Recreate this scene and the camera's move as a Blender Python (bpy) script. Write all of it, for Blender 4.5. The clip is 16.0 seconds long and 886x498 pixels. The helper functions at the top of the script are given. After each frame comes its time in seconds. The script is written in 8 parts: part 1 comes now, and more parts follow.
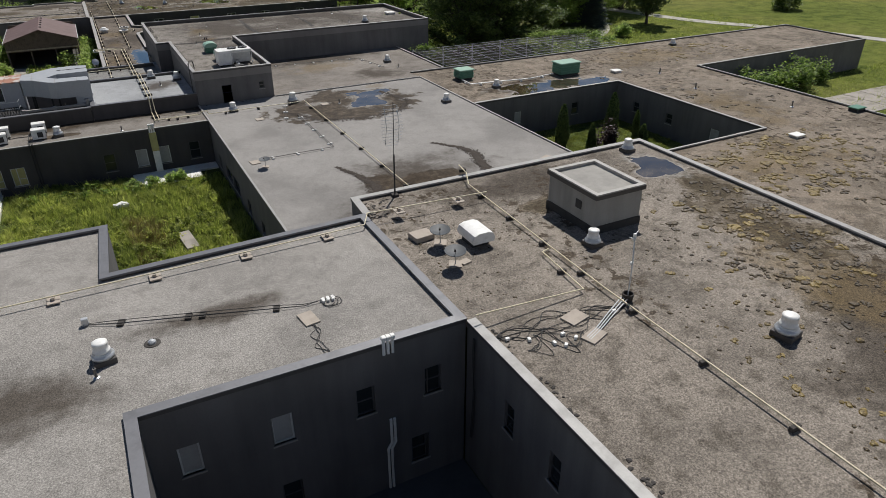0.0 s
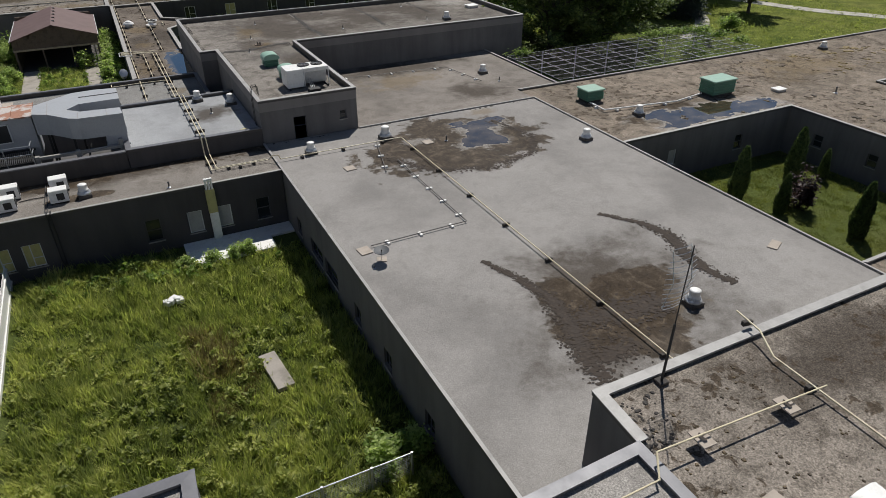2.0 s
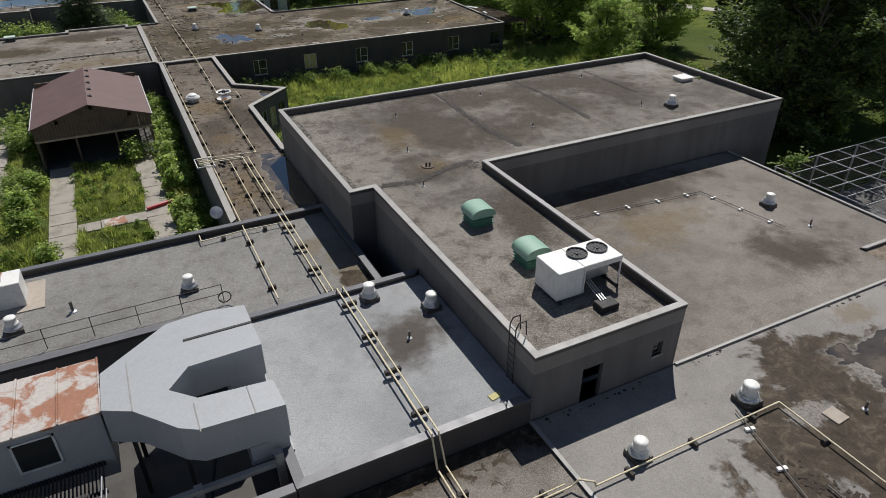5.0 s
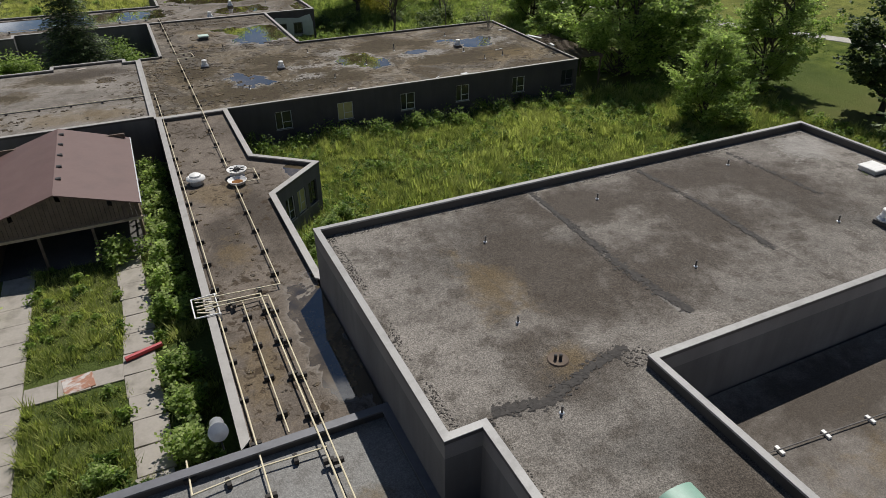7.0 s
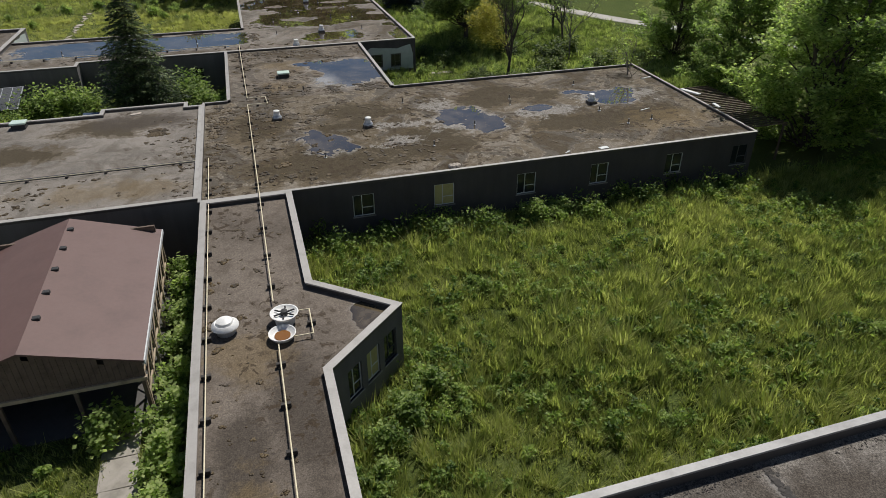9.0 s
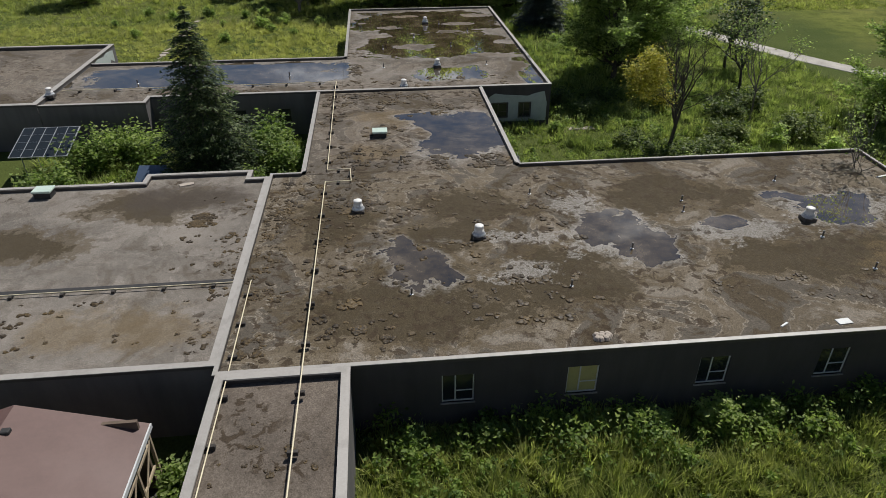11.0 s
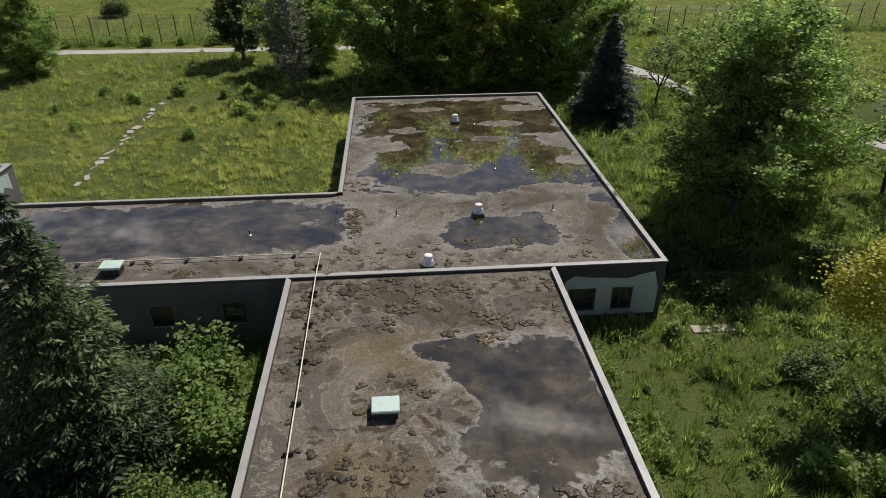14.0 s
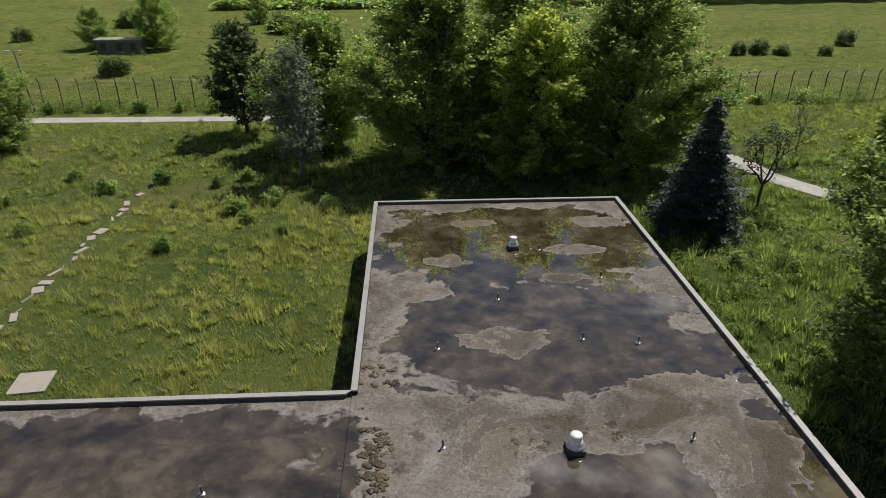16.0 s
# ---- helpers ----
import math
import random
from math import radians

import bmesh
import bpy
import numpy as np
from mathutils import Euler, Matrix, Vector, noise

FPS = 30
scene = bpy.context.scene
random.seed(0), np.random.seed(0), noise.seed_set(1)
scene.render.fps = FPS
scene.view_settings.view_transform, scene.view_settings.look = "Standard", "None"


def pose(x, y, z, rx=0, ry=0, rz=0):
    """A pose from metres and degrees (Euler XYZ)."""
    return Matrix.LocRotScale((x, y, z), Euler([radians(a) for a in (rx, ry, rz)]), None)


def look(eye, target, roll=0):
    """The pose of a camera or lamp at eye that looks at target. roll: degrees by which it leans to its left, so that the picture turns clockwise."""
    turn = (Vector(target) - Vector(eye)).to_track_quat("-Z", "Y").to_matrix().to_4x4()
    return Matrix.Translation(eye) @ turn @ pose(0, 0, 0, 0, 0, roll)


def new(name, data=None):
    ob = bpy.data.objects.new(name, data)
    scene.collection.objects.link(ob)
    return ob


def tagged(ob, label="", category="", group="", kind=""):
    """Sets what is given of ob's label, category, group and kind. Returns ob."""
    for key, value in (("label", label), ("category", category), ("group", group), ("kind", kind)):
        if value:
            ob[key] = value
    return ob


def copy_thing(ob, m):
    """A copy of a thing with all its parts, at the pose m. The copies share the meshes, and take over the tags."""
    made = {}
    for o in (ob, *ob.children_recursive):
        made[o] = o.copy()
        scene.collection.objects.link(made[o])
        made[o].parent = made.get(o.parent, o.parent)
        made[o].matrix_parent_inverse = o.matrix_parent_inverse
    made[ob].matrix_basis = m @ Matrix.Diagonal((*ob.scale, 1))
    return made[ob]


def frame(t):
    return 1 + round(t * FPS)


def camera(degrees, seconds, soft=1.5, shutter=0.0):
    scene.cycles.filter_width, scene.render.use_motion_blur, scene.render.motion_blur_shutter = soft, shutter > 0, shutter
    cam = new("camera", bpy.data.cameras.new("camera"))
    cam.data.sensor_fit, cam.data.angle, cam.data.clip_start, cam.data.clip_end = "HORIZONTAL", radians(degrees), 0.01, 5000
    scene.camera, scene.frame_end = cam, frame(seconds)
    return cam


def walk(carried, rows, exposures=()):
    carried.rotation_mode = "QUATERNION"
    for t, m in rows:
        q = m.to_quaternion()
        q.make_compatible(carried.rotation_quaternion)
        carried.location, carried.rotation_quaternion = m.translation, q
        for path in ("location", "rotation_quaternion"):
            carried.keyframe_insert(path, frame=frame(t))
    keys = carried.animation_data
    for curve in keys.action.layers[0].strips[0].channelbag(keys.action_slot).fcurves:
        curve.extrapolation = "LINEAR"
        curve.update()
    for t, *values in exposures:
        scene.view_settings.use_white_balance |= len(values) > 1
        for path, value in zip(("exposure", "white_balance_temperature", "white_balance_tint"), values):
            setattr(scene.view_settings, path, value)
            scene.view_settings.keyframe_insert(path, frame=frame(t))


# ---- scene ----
cam = camera(68.20, 16.0, soft=0.65)
PATH = [
    (0, (0.00, -0.02, 21.37), (8.17, 15.51, 11.78), -0.18),
    (0.5, (0.33, 4.31, 21.45), (8.19, 19.87, 11.65), -0.24),
    (1, (0.26, 8.89, 21.56), (8.07, 24.34, 11.54), -0.24),
    (1.5, (-0.06, 13.82, 21.55), (7.71, 29.17, 11.34), -0.18),
    (2, (-0.60, 18.70, 21.54), (7.13, 33.98, 11.21), -0.13),
    (2.5, (-1.32, 23.85, 21.56), (6.40, 39.11, 11.18), -0.16),
    (3, (-2.14, 29.12, 21.56), (5.58, 44.38, 11.18), -0.13),
    (3.5, (-2.94, 34.38, 21.68), (4.75, 49.65, 11.30), -0.17),
    (4, (-3.48, 39.57, 21.90), (4.20, 54.85, 11.53), -0.15),
    (4.5, (-3.51, 44.42, 22.11), (4.17, 59.71, 11.76), -0.13),
    (4.7, (-3.39, 46.28, 22.16), (4.30, 61.58, 11.82), -0.14),
    (6.8, (0.03, 64.47, 22.32), (7.50, 79.86, 11.97), -0.1),
    (7, (0.47, 66.16, 22.33), (7.75, 81.65, 11.97), -0.2),
    (7.5, (1.62, 70.32, 22.32), (8.42, 86.03, 11.99), -0.2),
    (8, (2.80, 74.46, 22.34), (9.11, 90.39, 12.02), -0.2),
    (8.5, (3.98, 78.62, 22.37), (9.78, 94.75, 12.07), -0.2),
    (9, (5.18, 82.85, 22.42), (10.07, 99.27, 12.11), -0.2),
    (9.5, (6.24, 87.12, 22.45), (10.16, 103.80, 12.14), -0.2),
    (9.7, (6.59, 88.85, 22.45), (10.14, 105.61, 12.13), -0.1),
    (11.8, (9.16, 107.94, 22.83), (10.46, 124.93, 12.37), -0.27),
    (12, (9.26, 109.74, 22.84), (10.55, 126.74, 12.39), -0.29),
    (12.5, (9.33, 114.25, 22.87), (10.64, 131.24, 12.41), -0.27),
    (13, (9.33, 118.76, 22.86), (10.67, 135.89, 12.63), -0.23),
    (13.5, (9.31, 123.29, 22.84), (10.66, 140.59, 12.89), -0.26),
    (14, (9.27, 127.87, 22.82), (10.61, 145.32, 13.15), -0.28),
    (14.5, (9.09, 132.44, 22.82), (10.45, 150.04, 13.42), -0.25),
    (15, (8.89, 137.06, 22.80), (10.27, 154.81, 13.69), -0.26),
    (15.5, (8.57, 141.68, 22.79), (9.85, 159.57, 13.94), -0.20),
    (16, (8.20, 146.19, 22.72), (9.09, 164.24, 14.16), -0.13),
]
walk(cam, [(t, look(eye, target, roll)) for t, eye, target, roll in PATH])

# ---------------------------------------------------------------- light
SUN_DIR = Vector((0.43, 0.5, 1.0)).normalized()
world = bpy.data.worlds.new("sky")
scene.world = world
world.use_nodes = True
wn = world.node_tree.nodes
sky = wn.new("ShaderNodeTexSky")
sky.sky_type = "NISHITA"
sky.sun_disc = False
sky.dust_density, sky.ozone_density = 0.1, 6.0
sky.sun_elevation = math.asin(SUN_DIR.z)
sky.sun_rotation = math.atan2(SUN_DIR.x, SUN_DIR.y)
wn["Background"].inputs["Strength"].default_value = 0.044
# loose white clouds over the whole sky, closing up towards the horizon
wt = world.node_tree
squash = wn.new("ShaderNodeMapping")
squash.inputs["Scale"].default_value = (1.0, 1.0, 2.2)
wt.links.new(wn.new("ShaderNodeTexCoord").outputs["Generated"], squash.inputs["Vector"])
puffs = wn.new("ShaderNodeTexNoise")
puffs.inputs["Scale"].default_value, puffs.inputs["Detail"].default_value, puffs.inputs["Roughness"].default_value = 2.6, 6.0, 0.58
wt.links.new(squash.outputs["Vector"], puffs.inputs["Vector"])
cover = wn.new("ShaderNodeMapRange")
cover.interpolation_type = "SMOOTHSTEP"
cover.inputs["From Min"].default_value, cover.inputs["From Max"].default_value, cover.inputs["To Max"].default_value = 0.57, 0.7, 0.9
height = wn.new("ShaderNodeSeparateXYZ")
wt.links.new(squash.inputs["Vector"].links[0].from_socket, height.inputs[0])
bank = wn.new("ShaderNodeMapRange")
bank.interpolation_type = "SMOOTHSTEP"
bank.inputs["From Min"].default_value, bank.inputs["From Max"].default_value = 0.24, 0.15
bank.inputs["To Min"].default_value, bank.inputs["To Max"].default_value = 0.0, 0.15
wt.links.new(height.outputs["Z"], bank.inputs["Value"])
thick = wn.new("ShaderNodeMath")
wt.links.new(puffs.outputs["Fac"], thick.inputs[0])
wt.links.new(bank.outputs["Result"], thick.inputs[1])
wt.links.new(thick.outputs["Value"], cover.inputs["Value"])
veil = wn.new("ShaderNodeMix")
veil.data_type = "RGBA"
wt.links.new(cover.outputs["Result"], veil.inputs[0])
wt.links.new(sky.outputs["Color"], veil.inputs[6])
veil.inputs[7].default_value = (27.0, 27.0, 27.5, 1)
wt.links.new(veil.outputs[2], wn["Background"].inputs["Color"])
sun = new("sun", bpy.data.lights.new("sun", "SUN"))
sun.data.energy, sun.data.angle, sun.data.color = 4.5, radians(0.5), (1.0, 0.97, 0.92)
sun.matrix_world = look(SUN_DIR * 100, (0, 0, 0))
scene.view_settings.exposure = 0.1

# ---------------------------------------------------------------- materials
def mat_new(name):
    m = bpy.data.materials.new(name)
    m.use_nodes = True
    nt = m.node_tree
    return m, nt, nt.nodes["Principled BSDF"]


def node(nt, kind, **sets):
    n = nt.nodes.new(kind)
    for k, v in sets.items():
        if k in n.inputs:
            n.inputs[k].default_value = v
    return n


def link(nt, a, b):
    nt.links.new(a, b)


def position(nt):
    return nt.nodes.new("ShaderNodeNewGeometry").outputs["Position"]


def noise_tex(nt, vec, scale, detail=4.0, rough=0.55, distort=0.0):
    n = nt.nodes.new("ShaderNodeTexNoise")
    n.inputs["Scale"].default_value = scale
    n.inputs["Detail"].default_value = detail
    n.inputs["Roughness"].default_value = rough
    n.inputs["Distortion"].default_value = distort
    link(nt, vec, n.inputs["Vector"])
    return n.outputs["Fac"]


def ramp(nt, fac, stops):
    r = nt.nodes.new("ShaderNodeValToRGB")
    els = r.color_ramp.elements
    while len(els) < len(stops):
        els.new(0.5)
    for e, (p, c) in zip(els, stops):
        e.position = p
        e.color = (*c, 1) if len(c) == 3 else c
    link(nt, fac, r.inputs["Fac"])
    return r.outputs["Color"]


def grey(v):
    return (v, v, v)


def math_node(nt, op, a, b=None, c=None):
    n = nt.nodes.new("ShaderNodeMath")
    n.operation = op
    for i, v in enumerate((a, b, c)):
        if v is None:
            continue
        if isinstance(v, (int, float)):
            n.inputs[i].default_value = v
        else:
            link(nt, v, n.inputs[i])
    return n.outputs["Value"]


def mix(nt, fac, a, b, blend="MIX"):
    n = nt.nodes.new("ShaderNodeMix")
    n.data_type, n.blend_type = "RGBA", blend
    for sock, v in (("Factor", fac), ("A", a), ("B", b)):
        s = [q for q in n.inputs if q.name == sock and q.type == ("VALUE" if sock == "Factor" else "RGBA")][0]
        if isinstance(v, (int, float)):
            s.default_value = v
        elif isinstance(v, tuple):
            s.default_value = (*v, 1)
        else:
            link(nt, v, s)
    return [q for q in n.outputs if q.type == "RGBA"][0]


def bump(nt, bsdf, height, strength, distance):
    b = nt.nodes.new("ShaderNodeBump")
    b.inputs["Strength"].default_value = strength
    b.inputs["Distance"].default_value = distance
    link(nt, height, b.inputs["Height"])
    link(nt, b.outputs["Normal"], bsdf.inputs["Normal"])


def smooth(nt, v, lo, hi):
    n = nt.nodes.new("ShaderNodeMapRange")
    n.interpolation_type = "SMOOTHSTEP"
    n.inputs["From Min"].default_value, n.inputs["From Max"].default_value = lo, hi
    link(nt, v, n.inputs["Value"])
    return n.outputs["Result"]


def blob_field(nt, pos, blobs, wobble, scale, ragged=0.0, square=False, detail=5.0):
    """A field that is above 0 inside uneven ellipses (x, y, half-width, half-depth)."""
    add = math_node(nt, "MULTIPLY_ADD", noise_tex(nt, pos, scale, detail, 0.6, 0.4), 4 * wobble, -2 * wobble)
    if ragged:
        add = math_node(nt, "ADD", add, math_node(nt, "MULTIPLY_ADD", noise_tex(nt, pos, scale * 7, 4.0, 0.65), 4 * ragged, -2 * ragged))
    best = None
    sep = nt.nodes.new("ShaderNodeSeparateXYZ")
    link(nt, pos, sep.inputs[0])
    for x, y, rx, ry in blobs:
        u = math_node(nt, "MULTIPLY_ADD", sep.outputs[0], 1 / rx, -x / rx)
        v = math_node(nt, "MULTIPLY_ADD", sep.outputs[1], 1 / ry, -y / ry)
        uu, vv = math_node(nt, "MULTIPLY", u, u), math_node(nt, "MULTIPLY", v, v)
        if square:
            uu, vv = math_node(nt, "MULTIPLY", uu, uu), math_node(nt, "MULTIPLY", vv, vv)
        d = math_node(nt, "POWER", math_node(nt, "ADD", uu, vv), 0.25 if square else 0.5)
        f = math_node(nt, "SUBTRACT", 1.0, d)
        best = f if best is None else math_node(nt, "MAXIMUM", best, f)
    return math_node(nt, "ADD", best, add)


def roof_material(name, base, dark, puddles=(), stains=(), rust=(), soft=(), moss=0.0, grain=1.0, patch=0.5, blotch=0.5, wash=0.0, bleach=(), film=(), rims=1.0, algae=(0.062, 0.046, 0.026), dry=(), shore=0.66, ragged=0.05, seams=()):
    """Gravelled roofing felt: pebble grain, blotches, silt washes, stains and standing water with a pale rim."""
    m, nt, bsdf = mat_new(name)
    pos = position(nt)
    fine = noise_tex(nt, pos, 18.0, 3.0, 0.8)
    coarse = noise_tex(nt, pos, 6.5, 4.0, 0.75)
    mid = noise_tex(nt, pos, 1.1, 6.0, 0.65)
    wide = noise_tex(nt, pos, 0.15, 5.0, 0.6)
    col = ramp(nt, wide, [(0.36, tuple(c * (1 - 0.38 * blotch) for c in base)), (0.5, base), (0.64, tuple(c * (1 + 0.2 * blotch) for c in base))])
    col = mix(nt, math_node(nt, "MULTIPLY", smooth(nt, mid, 0.47, 0.66), patch), col, dark)
    if wash:
        w = math_node(nt, "ADD", noise_tex(nt, pos, 0.24, 6.0, 0.58, 0.8), math_node(nt, "MULTIPLY_ADD", mid, 0.16, -0.08))
        col = mix(nt, math_node(nt, "MULTIPLY", smooth(nt, w, 0.43, 0.36), wash * 0.4), col, (0.25, 0.225, 0.195))
        col = mix(nt, math_node(nt, "MULTIPLY", smooth(nt, w, 0.49, 0.515), wash * 0.75), col, tuple(0.6 * c + 0.045 for c in algae))
        col = mix(nt, math_node(nt, "MULTIPLY", smooth(nt, w, 0.56, 0.59), wash * 0.8), col, algae)
        col = mix(nt, math_node(nt, "MULTIPLY", smooth(nt, math_node(nt, "ABSOLUTE", math_node(nt, "SUBTRACT", w, 0.492)), 0.009, 0.0), wash * 0.5), col, (0.32, 0.29, 0.25))
    if film:
        f = blob_field(nt, pos, film, 0.6, 0.3, 0.22)
        col = mix(nt, math_node(nt, "MULTIPLY", smooth(nt, f, 0.0, 0.1), 0.6), col, (0.078, 0.058, 0.032))
        col = mix(nt, math_node(nt, "MULTIPLY", smooth(nt, f, 0.28, 0.36), 0.75), col, (0.047, 0.036, 0.02))
    if soft:
        f = blob_field(nt, pos, soft, 0.75, 0.28, 0.22)
        col = mix(nt, math_node(nt, "MULTIPLY", smooth(nt, f, -0.5, 0.6), 0.9), col, (0.06, 0.049, 0.039))
    if rust:
        f = blob_field(nt, pos, rust, 0.7, 0.5, 0.3)
        col = mix(nt, math_node(nt, "MULTIPLY", smooth(nt, f, -0.1, 0.8), 0.5), col, (0.145, 0.103, 0.05))
    if stains:
        f = blob_field(nt, pos, stains, 0.5, 0.36, 0.07)
        damp = ramp(nt, noise_tex(nt, pos, 1.3, 7.0, 0.75, 0.6), [(0.36, (0.022, 0.015, 0.009)), (0.52, (0.05, 0.036, 0.023)), (0.66, (0.115, 0.09, 0.065))])
        col = mix(nt, math_node(nt, "MULTIPLY", smooth(nt, f, -0.03, 0.12), 0.9), col, damp)
    if bleach:
        f = blob_field(nt, pos, bleach, 0.75, 0.5, 0.45)
        speck = smooth(nt, noise_tex(nt, pos, 9.0, 4.0, 0.8), 0.36, 0.56)
        k = math_node(nt, "MULTIPLY", smooth(nt, f, 0.0, 0.4), math_node(nt, "MULTIPLY_ADD", speck, 0.75, 0.25))
        col = mix(nt, math_node(nt, "MULTIPLY", k, 0.7), col, (0.28, 0.265, 0.245))
    if moss:
        spots = noise_tex(nt, pos, 1.9, 4.0, 0.6, 0.5)
        area = noise_tex(nt, pos, 0.13, 2.0, 0.5)
        mk = math_node(nt, "MULTIPLY", smooth(nt, spots, 0.55, 0.6), smooth(nt, area, 0.62 - 0.25 * moss, 0.68 - 0.25 * moss))
        col = mix(nt, math_node(nt, "MULTIPLY", mk, 0.85), col, (0.045, 0.032, 0.02))
    col = mix(nt, 0.9 * grain, col, ramp(nt, fine, [(0.32, grey(0.4)), (0.5, grey(1.0)), (0.66, grey(1.7))]), "MULTIPLY")
    col = mix(nt, 0.42 * grain, col, ramp(nt, coarse, [(0.33, grey(0.55)), (0.5, grey(1.0)), (0.68, grey(1.4))]), "MULTIPLY")
    if seams:
        split = nt.nodes.new("ShaderNodeSeparateXYZ")
        link(nt, pos, split.inputs[0])
        drift = math_node(nt, "MULTIPLY_ADD", noise_tex(nt, pos, 0.7, 4.0, 0.7), 0.5, -0.25)
        for x, y0, y1, half, tone in seams:
            off = math_node(nt, "ABSOLUTE", math_node(nt, "ADD", math_node(nt, "SUBTRACT", split.outputs[0], x), drift))
            span = math_node(nt, "MULTIPLY", math_node(nt, "GREATER_THAN", split.outputs[1], y0), math_node(nt, "LESS_THAN", split.outputs[1], y1))
            worn = smooth(nt, noise_tex(nt, pos, 1.6, 4.0, 0.7), 0.4, 0.56)
            k = math_node(nt, "MULTIPLY", math_node(nt, "MULTIPLY", smooth(nt, off, half, half * 0.25), span), worn)
            col = mix(nt, math_node(nt, "MULTIPLY", k, 0.5), col, tone)
    rough = math_node(nt, "MULTIPLY_ADD", mid, 0.12, 0.82)
    height = math_node(nt, "MULTIPLY_ADD", fine, 0.7, math_node(nt, "MULTIPLY", coarse, 0.6))
    if puddles:
        f = blob_field(nt, pos, puddles, shore, 0.38, ragged, True, 3.0 + 12 * ragged)
        if dry:
            f = math_node(nt, "MINIMUM", f, math_node(nt, "MULTIPLY", blob_field(nt, pos, dry, 0.7, 0.5, 0.06, False, 3.0), -1.0))
        rim = math_node(nt, "MULTIPLY", smooth(nt, f, -0.4, -0.06), math_node(nt, "MULTIPLY_ADD", smooth(nt, coarse, 0.42, 0.58), 0.7, 0.3))
        col = mix(nt, math_node(nt, "MULTIPLY", rim, 0.6 * rims), col, (0.3, 0.285, 0.265))
        col = mix(nt, math_node(nt, "MULTIPLY", smooth(nt, math_node(nt, "ABSOLUTE", math_node(nt, "ADD", f, 0.03)), 0.05, 0.0), 0.38 * rims), col, (0.4, 0.38, 0.35))
        wet = smooth(nt, f, -0.01, 0.06)
        bed = ramp(nt, math_node(nt, "MULTIPLY_ADD", mid, 0.4, math_node(nt, "MULTIPLY", noise_tex(nt, pos, 0.4, 5.0, 0.6, 0.5), 0.6)), [(0.4, (0.03, 0.023, 0.014)), (0.52, (0.07, 0.053, 0.03)), (0.63, (0.13, 0.102, 0.066))])
        col = mix(nt, wet, col, bed)
        rough = math_node(nt, "MAXIMUM", math_node(nt, "MULTIPLY_ADD", wet, -0.95, rough), 0.03)
        height = math_node(nt, "MULTIPLY", height, math_node(nt, "SUBTRACT", 1.0, wet))
    link(nt, col, bsdf.inputs["Base Color"])
    link(nt, rough, bsdf.inputs["Roughness"])
    bsdf.inputs["Specular IOR Level"].default_value = 0.15
    if puddles:
        bsdf.inputs["Coat IOR"].default_value = 2.0
        bsdf.inputs["Coat Roughness"].default_value = 0.015
        link(nt, wet, bsdf.inputs["Coat Weight"])
    bump(nt, bsdf, height, 0.9, 0.028)
    return m


def wall_material(name, base, streak=0.35):
    """Rendered block wall with streaks and a lighter band here and there."""
    m, nt, bsdf = mat_new(name)
    pos = position(nt)
    stretch = nt.nodes.new("ShaderNodeMapping")
    stretch.inputs["Scale"].default_value = (1.4, 1.4, 0.16)
    link(nt, pos, stretch.inputs["Vector"])
    runs = noise_tex(nt, stretch.outputs["Vector"], 1.0, 5.0, 0.6)
    wide = noise_tex(nt, pos, 0.3, 4.0, 0.55)
    fine = noise_tex(nt, pos, 34.0, 2.0, 0.7)
    col = ramp(nt, wide, [(0.3, tuple(c * 0.8 for c in base)), (0.7, tuple(c * 1.12 for c in base))])
    col = mix(nt, streak, col, ramp(nt, runs, [(0.35, grey(0.45)), (0.6, grey(1.0))]), "MULTIPLY")
    col = mix(nt, 0.3, col, ramp(nt, fine, [(0.3, grey(0.7)), (0.7, grey(1.2))]), "MULTIPLY")
    link(nt, col, bsdf.inputs["Base Color"])
    bsdf.inputs["Roughness"].default_value = 0.88
    bump(nt, bsdf, fine, 0.3, 0.01)
    return m


def paint(name, color, rough=0.5, metal=0.0, wear=0.25, wear_color=None, scale=3.0, relief=0.0):
    """A painted or bare surface with uneven tone, grime and a little relief."""
    m, nt, bsdf = mat_new(name)
    tex = nt.nodes.new("ShaderNodeTexCoord").outputs["Object"]
    a = noise_tex(nt, tex, scale, 5.0, 0.6)
    b = noise_tex(nt, tex, scale * 9, 3.0, 0.65)
    worn = wear_color or tuple(c * 0.5 for c in color)
    col = mix(nt, math_node(nt, "MULTIPLY", smooth(nt, a, 0.45, 0.72), wear), color, worn)
    col = mix(nt, 0.25, col, ramp(nt, b, [(0.3, grey(0.7)), (0.7, grey(1.15))]), "MULTIPLY")
    link(nt, col, bsdf.inputs["Base Color"])
    link(nt, math_node(nt, "MULTIPLY_ADD", a, 0.25, rough - 0.12), bsdf.inputs["Roughness"])
    bsdf.inputs["Metallic"].default_value = metal
    if relief:
        bump(nt, bsdf, b, relief, 0.01)
    return m


